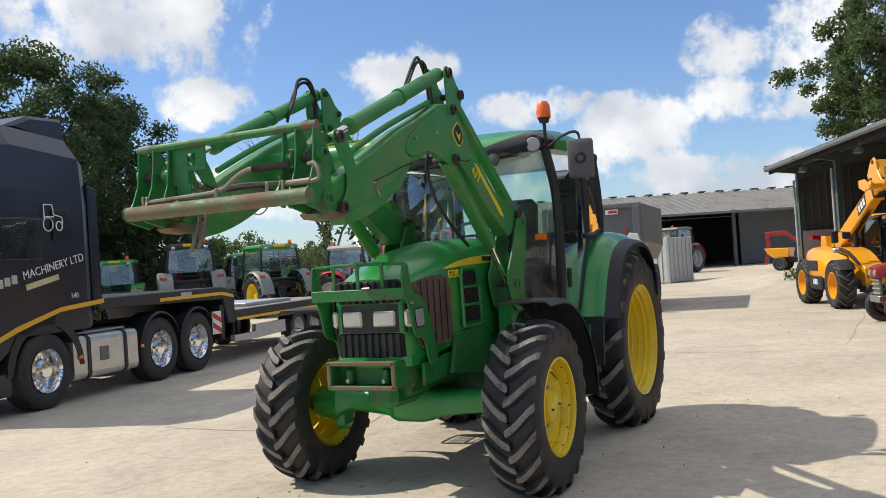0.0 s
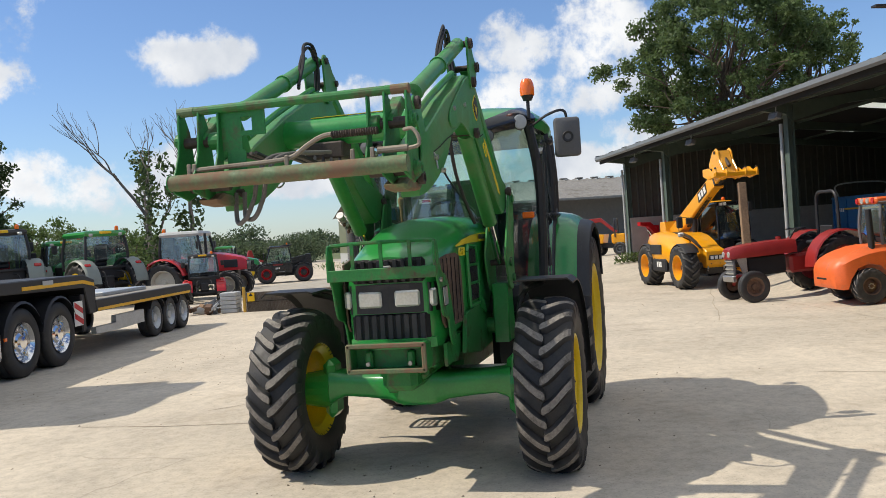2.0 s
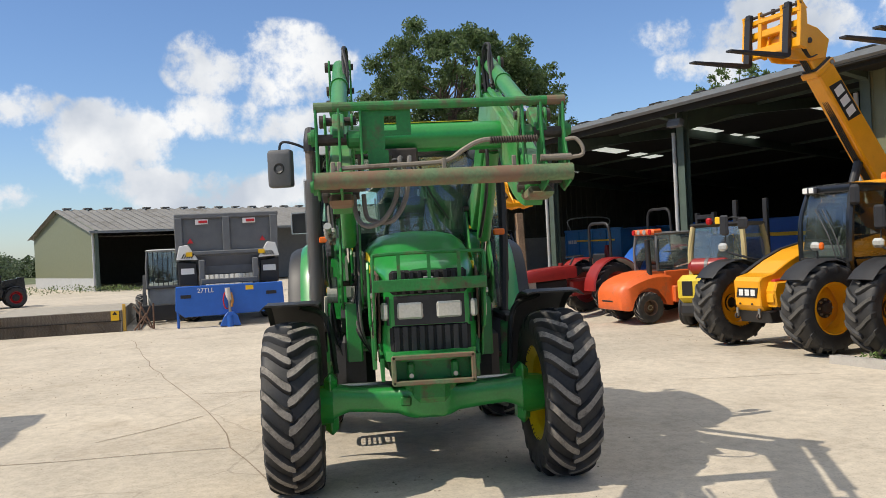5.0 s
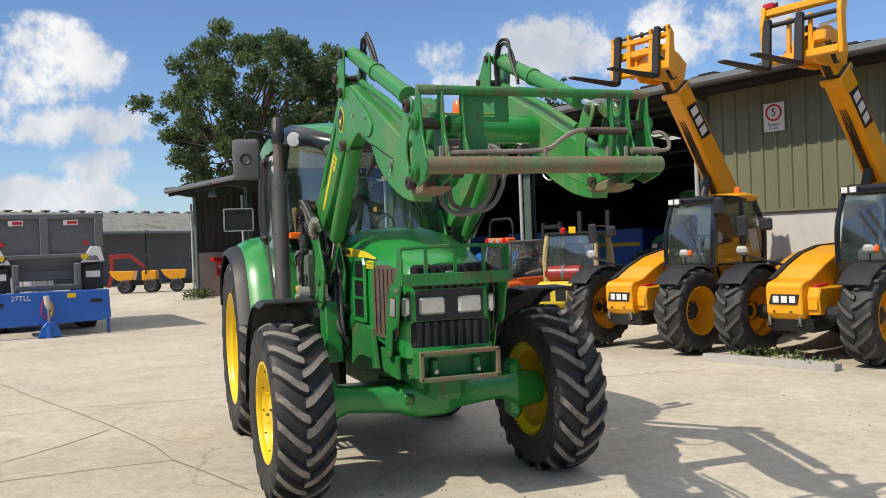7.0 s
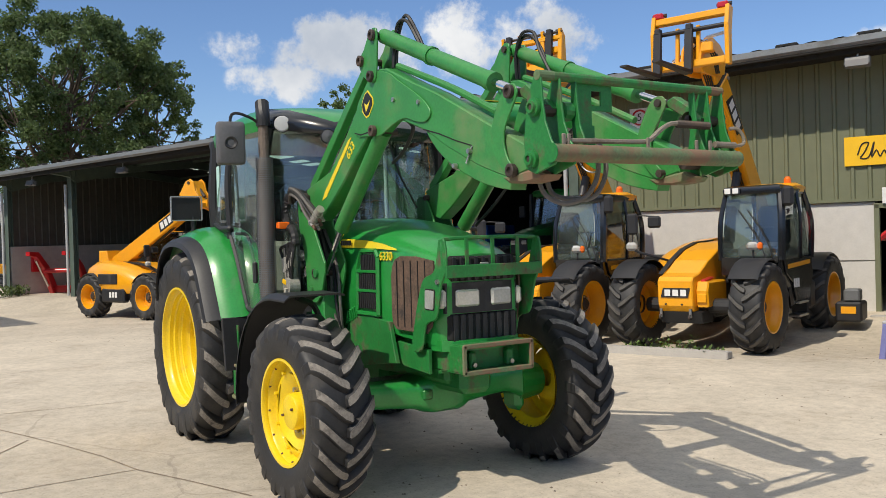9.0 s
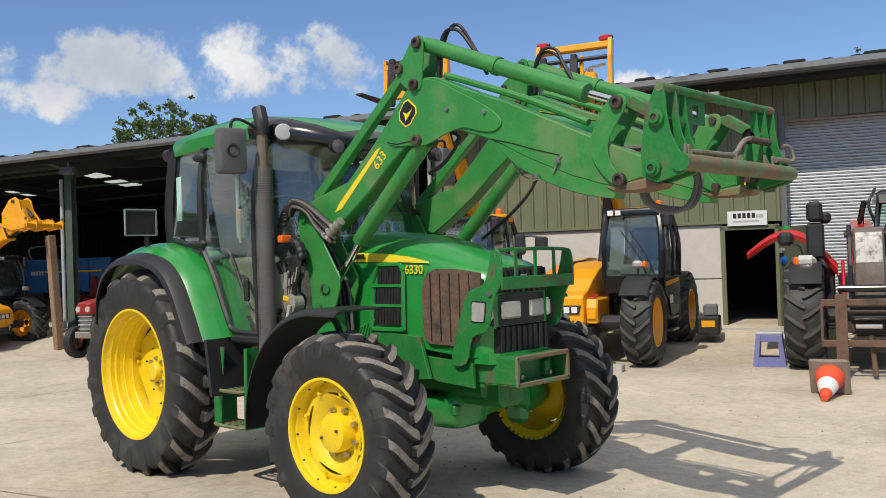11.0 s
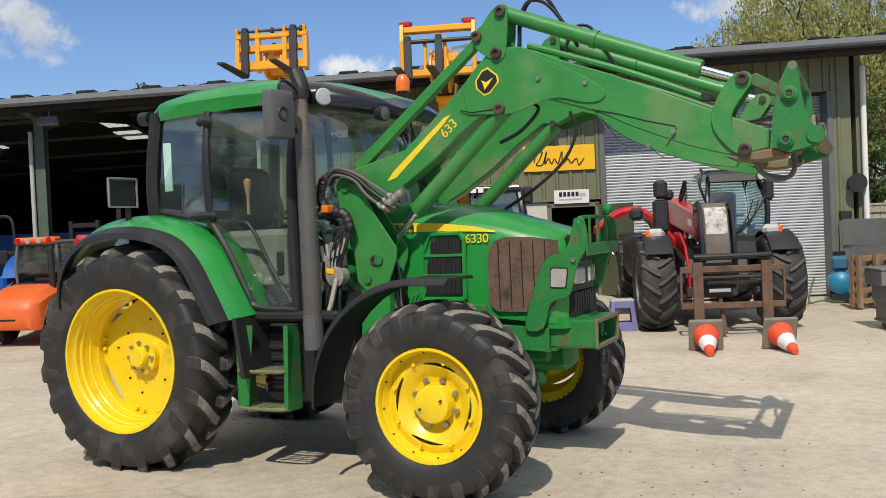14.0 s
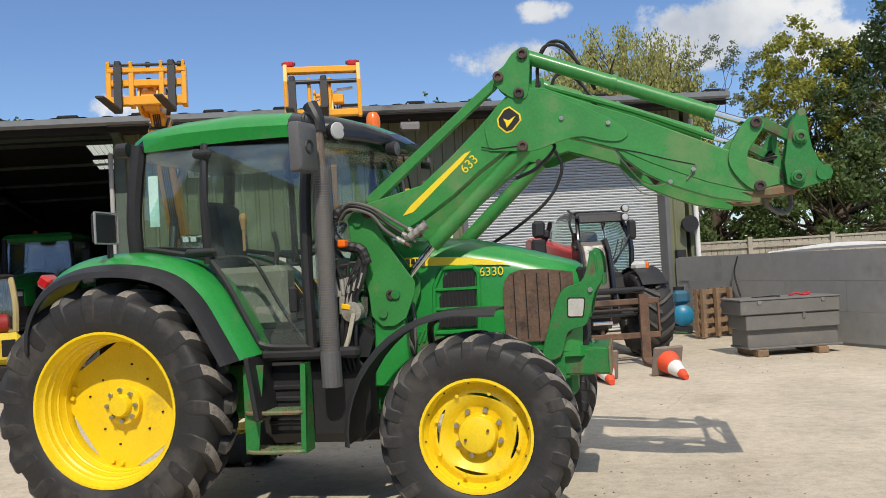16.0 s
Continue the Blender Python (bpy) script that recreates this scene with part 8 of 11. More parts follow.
    prism(bm, [(-0.25, -0.12), (0.1, -0.23), (L * 0.85, -0.19), (L * 0.88, -0.165), (L * 0.88, 0.155), (L * 0.85, 0.17), (0.1, 0.20), (-0.2, 0.14)], -by, by, bevel=0.025)
    boom = bpart("boom", bm, paint, T, "long telescopic boom")
    bpart("boom_inner", box(B(), (L * 0.86, 0, 0), (L * 0.30, boom_w * 0.76, 0.30), 0.02), tip_paint)
    bpart("boom_collar", box(B(), (L * 0.875, 0, -0.01), (0.09, boom_w * 1.12, 0.42), 0.015), tip_paint)
    for k in range(4):
        bpart("boom_hose", hose(B(), [(L * 0.30, -0.05 + 0.03 * k, -0.235), (L * 0.5, -0.05 + 0.03 * k, -0.23), (L * 0.68, -0.05 + 0.03 * k, -0.20), (L * 0.80, -0.04 + 0.025 * k, -0.175), (L * 0.96, -0.04 + 0.03 * k, -0.17)], 0.011, 5), HOSE)
    bpart("boom_wear_pad", box(B(), (L * 0.89, 0, 0.0), (0.05, boom_w * 1.0, 0.35), 0.01), BLACK)
    for sd in (-1, 1):
        bpart("collar_bolt", tube(B(), (L * 0.875, sd * (by * 1.12), 0.12), (L * 0.875, sd * (by * 1.12 + 0.02), 0.12), 0.03, seg=8), STEEL)
        face = Matrix.Translation((L * 0.70, sd * (by + 0.007), 0.0)) @ (pose(0, 0, 0, 90, 0, 0) if sd < 0 else pose(0, 0, 0, 90, 0, 180))
        if paint is MACHINE_YELLOW:
            brand_bars(T, M @ face, 0.52, 0.17, WHITE, 3, SIGN_BLACK)
        elif paint is RED_BRIGHT:
            brand_bars(T, M @ face, 0.40, 0.10, WHITE, 4)
    part("lift_ram", tube(B(), (-1.1, -0.06, 1.0), tuple(M @ Vector((L * 0.42, 0, -0.22))), 0.065), BLACK, T)
    part("boom_tower", prism(B(), [(-2.95, 1.0), (-2.35, 1.0), (-2.55, 1.75), (-2.9, 1.75)], -0.32, 0.20, bevel=0.02), paint, T)
    # head and carriage
    H = Matrix.Translation((tx, boom_y, tz)) @ pose(0, 0, 0, 0, head_tilt, 0)

    def hpart(nm, bm, material, lab="", parent=T):
        ob = part(nm, bm, material, parent, lab)
        ob.matrix_basis = H
        return ob
    if head == "forks_up":
        H = H @ Matrix.Translation((0.24, 0, 0.02))
        neck = [(-0.56, 0.06), (-0.34, 0.20), (-0.08, 0.25), (0.14, 0.20), (0.30, 0.02), (0.34, -0.20), (0.22, -0.30), (0.02, -0.30), (-0.24, -0.27), (-0.50, -0.20)]
        for y0 in (-0.15, 0.11):
            hpart("head_cheek", prism(B(), neck, y0, y0 + 0.04, bevel=0.008), paint)
            hpart("head_pin", tube(B(), (0.20, y0 - 0.02, -0.16), (0.20, y0 + 0.06, -0.16), 0.045, seg=14), PIN_STEEL)
            hpart("head_pin", tube(B(), (-0.18, y0 - 0.02, 0.0), (-0.18, y0 + 0.06, 0.0), 0.04, seg=14), PIN_STEEL)
        hpart("boom_head", prism(B(), [(-0.54, 0.04), (-0.32, 0.17), (-0.10, 0.20), (0.10, 0.16), (0.26, 0.0), (0.28, -0.18), (0.06, -0.24), (-0.50, -0.16)], -0.11, 0.11, bevel=0.01), paint)
        if open_frame:
            hpart("carriage_bar", box(B(), (0.30, 0, 0.46), (0.11, 1.12, 0.10), 0.015), paint)
            hpart("carriage_bar", box(B(), (0.33, 0.0, -0.20), (0.10, 1.02, 0.10), 0.012), paint)
            hpart("fork_shaft", tube(B(), (0.36, -0.56, 0.27), (0.36, 0.56, 0.27), 0.032, seg=12), BLACK)
            for y in (-0.55, 0.52):
                hpart("carriage_post", prism(B(), [(0.24, 0.52), (0.37, 0.54), (0.41, 0.28), (0.36, -0.26), (0.26, -0.26), (0.28, 0.2)], y - 0.015, y + 0.045, bevel=0.006), paint)
                hpart("frame_block", box(B(), (0.28, y * 0.88, 0.55), (0.16, 0.16, 0.09), 0.02), RED_LENS, "red frame block")
                hpart("block_pin", tube(B(), (0.28, y * 0.88 - 0.10, 0.57), (0.28, y * 0.88 + 0.10, 0.57), 0.028, seg=10), PIN_STEEL)
            for y in (-0.20, -0.02, 0.10):
                hpart("carriage_strut", box(B(), (0.30, y, 0.08), (0.05, 0.055, 0.52), 0.008), paint)
            hpart("tilt_ram", tube(B(), (0.24, -0.30, -0.10), (0.24, 0.20, 0.14), 0.020), CHROME)
            hpart("valve_block", box(B(), (0.26, 0.22, 0.02), (0.12, 0.18, 0.14), 0.02), paint)
            hpart("white_hose", tube(B(), (0.26, 0.20, 0.16), (0.26, 0.44, 0.19), 0.022), WHITE)
        for z, hh, xx in () if open_frame else ((-0.16, 0.13, 0.34), (0.10, 0.10, 0.32), (0.28, 0.07, 0.34)):
            hpart("carriage_bar", box(B(), (xx, 0, z), (0.10, 1.10, hh), 0.012), paint)
        for y in () if open_frame else (-0.53, -0.22, 0.20, 0.51):
            hpart("carriage_post", prism(B(), [(0.28, 0.32), (0.38, 0.34), (0.39, -0.22), (0.26, -0.25), (0.24, -0.05)], y - 0.025, y + 0.045, bevel=0.006), paint)
            hpart("post_lug", prism(B(), [(0.24, 0.30), (0.36, 0.42), (0.40, 0.40), (0.38, 0.28)], y - 0.015, y + 0.03, bevel=0.004), paint)
        if not open_frame:
            hpart("carriage_bolt", tube(B(), (0.37, -0.54, 0.36), (0.37, 0.54, 0.36), 0.020), PIN_STEEL)
        for k, y in enumerate(() if open_frame else (-0.42, 0.02, 0.46)):
            hpart("carriage_cap", tube(B(), (0.35, y, 0.33), (0.35, y, 0.40), 0.03, seg=8), RED_LENS if k == 0 else PIN_STEEL)
        top = 0.28 if open_frame else 0.34
        for y in (-0.44, 0.02) if open_frame else (-0.38, 0.36):
            hpart("fork", prism(B(), [(0.40, top), (0.45, top), (0.47, -0.30), (1.42, -0.36), (1.42, -0.385), (0.44, -0.36), (0.40, -0.32)], y - 0.055, y + 0.055, bevel=0.004), BLACK, "dark steel pallet fork")
            hpart("fork_hook", box(B(), (0.41, y, top + 0.02), (0.09, 0.09, 0.09), 0.015), BLACK)
        hpart("tilt_ram", tube(B(), (-0.36, 0, 0.20), (0.22, 0, 0.17), 0.045), PIN_STEEL)
        for k in range(3):
            hpart("head_hose", hose(B(), [(-0.34, 0.08 + 0.03 * k, -0.18), (-0.12, 0.18 + 0.02 * k, -0.24), (0.08, 0.20 + 0.03 * k, -0.05), (0.22, 0.17 + 0.03 * k, 0.06)], 0.011, 5), HOSE)
        hpart("head_valve", box(B(), (0.16, 0.20, 0.02), (0.10, 0.07, 0.08), 0.01), STEEL)
    elif head == "forks_down":
        worn = mat("scraped_head_paint", (0.13, 0.115, 0.10), 0.6, var=0.25, dirt=(0.16, 0.08, 0.05), dirt_amount=0.5, dirt_scale=5.0)
        pale = mat("scraped_pale_plate", (0.50, 0.49, 0.46), 0.55, var=0.2, dirt=(0.14, 0.11, 0.09), dirt_amount=0.55, dirt_scale=9.0)
        hpart("boom_head", prism(B(), [(-0.30, 0.34), (0.02, 0.36), (0.16, 0.22), (0.24, -0.10), (0.30, -0.52), (0.16, -0.56), (-0.05, -0.1), (-0.3, 0.0)], -0.17, 0.17, bevel=0.02), worn, "scraped grey and rusty boom head")
        hpart("head_plate", prism(B(), [(0.10, 0.30), (0.165, 0.22), (0.235, -0.06), (0.222, -0.06), (0.15, 0.21), (0.09, 0.28)], -0.145, 0.145, bevel=0.002), pale, "pale scraped plate on the boom head")
        for y0 in (-0.235, 0.185):
            hpart("head_side", prism(B(), [(-0.20, 0.36), (0.06, 0.40), (0.20, 0.24), (0.30, -0.08), (0.38, -0.62), (0.26, -0.64), (0.10, -0.1), (-0.20, 0.05)], y0, y0 + 0.05, bevel=0.01), BLACK_GLOSS)
            hpart("head_pin", tube(B(), (0.02, y0 - 0.03, 0.28), (0.02, y0 + 0.08, 0.28), 0.035, seg=12), PIN_STEEL)
        H = H @ Matrix.Translation((0.04, -boom_y, 0))
        for k in range(3):
            hpart("tie_bar", tube(B(), (0.40, -0.42 + 0.05 * k, -0.56 - 0.07 * k), (0.40, 0.40, -0.56 - 0.07 * k), 0.024, seg=10), PIN_STEEL if k == 1 else BLACK_GLOSS)
        hpart("tie_rod", tube(B(), (0.42, -0.30, -0.80), (0.42, -0.02, -0.80), 0.028, seg=10), CHROME)
        hpart("cross_shaft", tube(B(), (0.38, -0.48, -0.36), (0.38, 0.48, -0.36), 0.045, seg=14), BLACK_GLOSS, "black cross shaft of the carriage")
        for z in (-0.52, -1.0):
            hpart("carriage_bar", box(B(), (0.44, 0, z), (0.05, 1.34, 0.085), 0.01), RUST_BROWN, "rusty carriage bar")
        for y in (-0.66, 0.66):
            hpart("carriage_end", box(B(), (0.44, y, -0.76), (0.05, 0.03, 0.42), 0.006), RUST_BROWN)
        for y in (-0.45, 0.43):
            hpart("fork", prism(B(), [(0.46, -0.42), (0.51, -0.42), (0.52, -1.31), (0.62, -1.36), (1.40, -1.38), (1.40, -1.40), (0.55, -1.41), (0.46, -1.34)], y - 0.065, y + 0.065, bevel=0.004), RUST_BROWN, "rusty pallet fork")
        hpart("stand_leg", tube(B(), (0.40, -0.1, -1.38), (0.32, -0.14, -0.9), 0.03), RUST_BROWN)
    else:
        hpart("boom_head", prism(B(), [(-0.35, 0.18), (-0.1, 0.46), (0.10, 0.50), (0.16, 0.36), (0.30, 0.08), (0.42, -0.10), (0.30, -0.20), (-0.05, -0.1), (-0.3, -0.1)], -0.15, 0.15, bevel=0.02), paint)
        for y0 in (-0.19, 0.15):
            hpart("head_cheek", prism(B(), [(-0.40, 0.20), (-0.16, 0.50), (0.02, 0.56), (0.14, 0.48), (0.20, 0.26), (0.40, 0.02), (0.46, -0.18), (0.26, -0.24), (-0.02, -0.14), (-0.34, -0.12)], y0, y0 + 0.04, bevel=0.008), paint)
            for x, z in ((-0.02, 0.46), (0.34, -0.10), (-0.26, 0.05)):
                hpart("head_pin", tube(B(), (x, y0 - 0.03, z), (x, y0 + 0.07, z), 0.04, seg=12), PIN_STEEL)
        hpart("tilt_ram", tube(B(), (-0.02, 0, 0.46), (0.34, 0, 0.10), 0.045), PIN_STEEL)
        hpart("carriage_bar", box(B(), (0.66, 0, -0.12), (0.09, 1.15, 0.11), 0.015), paint)
        hpart("carriage_bar", box(B(), (0.40, 0, -0.15), (0.08, 1.10, 0.08), 0.015), paint)
        hpart("carriage_bar", box(B(), (0.10, 0, -0.05), (0.12, 1.05, 0.08), 0.015), paint)
        for y in (-0.52, -0.24, 0.24, 0.52):
            hpart("carriage_side", prism(B(), [(0.0, 0.05), (0.3, 0.06), (0.5, -0.04), (0.70, 0.02), (0.74, -0.06), (0.72, -0.16), (0.3, -0.22), (0.0, -0.12)], y - 0.025, y + 0.025, bevel=0.008), paint)
            hpart("side_lug", tube(B(), (0.68, y, -0.06), (0.68, y, 0.06), 0.025, seg=8), PIN_STEEL)
        for k in range(3):
            hpart("head_hose", hose(B(), [(-0.5, 0.10 + 0.02 * k, 0.16), (-0.30, 0.20 + 0.03 * k, 0.34), (-0.05, 0.20 + 0.03 * k, 0.20), (0.25, 0.18, 0.0)], 0.012, 5), HOSE)
    return T


FT = telehandler("telehandler", "yellow telehandler with its forked boom raised high", pose(-0.84, 6.24, 0.02, 0, 0, -72), MACHINE_YELLOW, MACHINE_YELLOW, (-0.72, 4.02), R=0.585, wb=2.6, group="raised telehandlers", head_tilt=-4, open_frame=True)
telehandler("telehandler", "yellow telehandler with its forked boom raised high", pose(-3.11, 5.21, 0.02, 0, 0, -72), MACHINE_YELLOW, MACHINE_YELLOW, (-0.82, 4.22), R=0.585, wb=2.6, group="raised telehandlers", head_tilt=-4)
telehandler("telehandler", "yellow telehandler with its boom half raised over a timber post", pose(-12.93, 2.65, 0, 0, 0, 22) @ Matrix.Scale(0.89, 4), MACHINE_YELLOW, MACHINE_YELLOW, (0.9, 2.92), (-2.6, 1.30), head="grab", boom_w=0.25)
telehandler("telehandler", "red and black telehandler with rusty pallet forks lowered", pose(2.70, 7.62, 0.02, 0, 0, -70), RED_BRIGHT, GREY_STEEL, (0.60, 1.40), (-2.7, 1.75), R=0.655, body=BLACK, head="forks_down", trim=BLACK, cabtop=2.27, track=0.87, tyre=0.48, boom_y=-0.12, wb=2.9)
telehandler("telehandler", "black telehandler with red wheel rims", pose(-27.6, -15.7, 0, 0, 0, -64) @ Matrix.Scale(0.68, 4), BLACK_GLOSS, RED_BRIGHT, (1.0, 1.0), (-2.6, 1.5), R=0.60, body=BLACK_GLOSS, head="grab", cabtop=2.35)
post = solo("timber_post", box(B(), (0, 0, 1.15), (0.14, 0.16, 2.3), 0.01), WOOD, "weathered timber post standing under the boom", "post", pose(-11.35, 3.25, 0.0, 0, -5, 10))


def farm_tractor(label, m, paint, rimpaint, roof_paint, group="", wb=2.4, R=0.82, hood_h=1.5, cab=True, fender=None, loader=None, name="tractor"):
    """A parked farm tractor, rear axle over the origin, facing +x."""
    T = thing(name, label, "tractor", m, group)
    fender = fender or paint
    rf = R * 0.70
    for sd in (-1, 1):
        farm_wheel(T, 0, sd * 0.82, R, R + 0.01, 0.46, R * 0.60, rimpaint, 15, sd, 0.05, 9, True, "rear_wheel", lug_w=0.08, seg=36)
        farm_wheel(T, wb, sd * 0.78, rf, rf + 0.01, 0.38, rf * 0.58, rimpaint, 14, sd, 0.04, 5, True, "front_wheel", lug_w=0.06, seg=36)
    part("chassis", box(B(), (wb * 0.5, 0, 0.82), (wb + 0.4, 0.4, 0.42), 0.05), BLACK, T)
    part("axle", tube(B(), (0, -0.7, R), (0, 0.7, R), 0.12), BLACK, T)
    part("front_axle", tube(B(), (wb, -0.7, rf), (wb, 0.7, rf), 0.09), BLACK, T)
    bm = B()
    rings = []
    for x, zt, w in ((1.2, hood_h + 0.16, 0.36), (1.7, hood_h + 0.15, 0.36), (wb, hood_h + 0.06, 0.33), (wb + 0.42, hood_h - 0.05, 0.30), (wb + 0.55, hood_h - 0.14, 0.24)):
        half = [(w, 0.98), (w, zt - 0.16), (w * 0.85, zt - 0.05), (0, zt)]
        rings.append([(x, -y, z) for y, z in half] + [(x, y, z) for y, z in reversed(half[:-1])])
    loft(bm, rings)
    hood = part("hood", bm, paint, T, "", True)
    part("grille", box(B(), (wb + 0.55, 0, hood_h - 0.36), (0.04, 0.44, 0.34), 0.01), BLACK, hood)
    for sd in (-1, 1):
        part("headlamp", box(B(), (wb + 0.57, sd * 0.14, hood_h - 0.28), (0.03, 0.13, 0.09), 0.01), LAMP_CLEAR, hood)
        part("side_vent", box(B(), (wb, sd * 0.335, 1.22), (0.5, 0.03, 0.28), 0.01), BLACK, hood)
        bm = B()
        rings = []
        for a in range(15, 176, 16):
            ca, sa = math.cos(radians(a)), math.sin(radians(a))
            rings.append([((R + 0.12 + o) * ca * 0.98, sd * y, R + (R + 0.12 + o) * sa) for y, o in ((0.58, 0.0), (0.64, 0.02), (0.98, 0.02), (1.04, -0.03), (1.02, -0.05), (0.96, 0.0), (0.62, -0.02))])
        loft(bm, rings)
        fn = part("mudguard", bm, fender, T, "", True)
        part("tail_lamp", box(B(), (-R * 0.72, sd * 0.86, R + 0.66), (0.10, 0.20, 0.10), 0.02, rot=(0, 40, 0)), RED_LENS, fn)
    if cab:
        cab_frame(T, -0.15, 1.35, 1.40, 1.30, 2.30, 0.045, 0.12, BLACK, roof_paint, GLASS_DARK, 0.0, 0.17)
        part("cab_base", box(B(), (0.6, 0, 1.1), (1.4, 1.2, 0.36), 0.04), BLACK, T)
        beacon(T, -0.05, -0.45, 2.46, 1.2)
        part("number_board", box(B(), (-0.17, 0, 2.40), (0.03, 0.40, 0.08), 0.008), SIGN_YELLOW, T, "yellow plate under the roof")
        for sd in (-1, 1):
            part("mirror", box(B(), (1.3, sd * 0.98, 1.95), (0.05, 0.18, 0.28), 0.03), BLACK, T)
            part("work_lamp", box(B(), (-0.16, sd * 0.50, 2.33), (0.07, 0.13, 0.09), 0.02), LAMP_CLEAR, T)
        part("exhaust", tube(B(), (1.48, -0.60, 1.1), (1.48, -0.60, 2.35), 0.05), BLACK, T)
    bm = B()
    for sd in (-1, 1):
        hose(bm, [(-0.30, sd * 0.28, 0.85), (-0.7, sd * 0.36, 0.72), (-1.0, sd * 0.42, 0.62)], 0.03, 6)
        hose(bm, [(-0.25, sd * 0.24, 1.15), (-0.55, sd * 0.34, 1.1), (-0.75, sd * 0.38, 0.70)], 0.022, 6)
    part("linkage", bm, BLACK, T)
    if loader:
        for sd in (-1, 1):
            part("loader_arm", prism(B(), [(0.9, 1.5), (1.6, 1.62), (2.6, 1.25), (3.6, 0.6), (3.55, 0.45), (2.5, 1.08), (1.6, 1.45), (0.95, 1.3)], sd * 0.46, sd * 0.56, bevel=0.01), loader, T)
        part("loader_frame", box(B(), (3.62, 0, 0.62), (0.08, 1.2, 0.6), 0.02), loader, T)
    return T


CREAM = mat("cream_rim", (0.55, 0.52, 0.44), 0.6, var=0.1)
PARKED = Matrix.Scale(0.94, 4)
farm_tractor("green tractor parked with its rear to the yard", pose(-14.15, -21.1, 0, 0, 0, -140) @ PARKED, GREEN, YELLOW, GREEN, "parked tractors", R=0.72)
farm_tractor("dark tractor with red and white mudguards", pose(-15.9, -19.3, 0, 0, 0, -132) @ Matrix.Scale(1.12, 4), RED, CREAM, BLACK, "parked tractors", fender=FENDER_GREY, R=0.72)
farm_tractor("green tractor with a pale green roof", pose(-18.3, -18.7, 0, 0, 0, -135) @ PARKED, GREEN, CREAM, GREEN, "parked tractors", fender=FENDER_GREY, R=0.72)
farm_tractor("green tractor with yellow wheels and grey mudguards", pose(-16.9, -16.2, 0, 0, 0, -116) @ Matrix.Scale(1.02, 4), GREEN, YELLOW, GREEN, "parked tractors", fender=FENDER_GREY, R=0.72)
farm_tractor("red tractor with cream wheel rims and a grey roof", pose(-18.6, -14.8, 0, 0, 0, 101) @ PARKED, RED_BRIGHT, CREAM, LIGHT_GREY, "parked tractors", R=0.70, wb=2.25)
farm_tractor("green tractor behind the lorry", pose(-11.0, -22.6, 0, 0, 0, -143) @ PARKED, GREEN, YELLOW, GREEN, "parked tractors", R=0.72)
farm_tractor("small red tractor with a black cab frame", pose(-16.6, -12.5, 0, 0, 0, -150) @ Matrix.Scale(0.62, 4), RED_BRIGHT, RED_BRIGHT, BLACK, "parked tractors", wb=1.7, R=0.52, hood_h=1.15)
farm_tractor("red tractor far back in the yard", pose(-26.5, -19.5, 0, 0, 0, 120) @ PARKED, RED_BRIGHT, CREAM, LIGHT_GREY, "parked tractors", R=0.74)
farm_tractor("green tractor far back in the yard", pose(-32.5, -20.8, 0, 0, 0, 110) @ Matrix.Scale(0.72, 4), GREEN, YELLOW, GREEN, "parked tractors", R=0.74)
farm_tractor("red loader tractor standing in the far shed", pose(-40.8, -7.6, 0, 0, 0, -20), RED_BRIGHT, LIGHT_GREY, GREY_STEEL, "parked tractors", R=0.72)


def feed_trailer(m):
    T = thing("feed_trailer", "blue flat-sided farm trailer standing in the open shed", "trailer", m)
    blue = mat("trailer_blue", (0.025, 0.15, 0.36), 0.5, var=0.15, dirt=(0.09, 0.13, 0.18), dirt_amount=0.35)
    part("body", box(B(), (0, 0, 1.16), (3.9, 1.7, 0.92), 0.02), blue, T, "blue sheet steel body")
    for x in (-1.92, -0.96, 0.0, 0.96, 1.92):
        for sd in (-1, 1):
            part("side_post", box(B(), (x, sd * 0.87, 1.16), (0.08, 0.05, 0.94), 0.01), blue, T)
    for sd in (-1, 1):
        part("top_rail", box(B(), (0, sd * 0.86, 1.64), (3.98, 0.08, 0.06), 0.01), blue, T)
        part("stripe", box(B(), (0.3, sd * 0.904, 1.30), (2.6, 0.008, 0.05)), SIGN_YELLOW, T)
        for k in range(5):
            part("name_bar", box(B(), (-1.62 + 0.13 * k, sd * 0.904, 1.27), (0.09, 0.008, 0.12), 0.01), WHITE, T)
    part("chassis", box(B(), (0.3, 0, 0.60), (4.4, 0.7, 0.16), 0.02), BLACK, T)
    part("front_rail", hose(B(), [(-1.9, -0.7, 1.66), (-1.9, -0.7, 2.05), (-1.9, 0.7, 2.05), (-1.9, 0.7, 1.66)], 0.025, 6), GALV, T)
    for sd in (-1, 1):
        farm_wheel(T, 0.3, sd * 0.80, 0.44, 0.44, 0.30, 0.25, GREY_STEEL, 14, sd, 0.03, 0, False, "wheel")
    return T


feed_trailer(SHED @ pose(-19.0, 5.6, FLOOR_Z, 0, 0, -12))
farm_tractor("green tractor standing inside the open shed", SHED @ pose(-8.0, 5.0, FLOOR_Z, 0, 0, -95), GREEN, YELLOW, GREEN, "parked tractors")


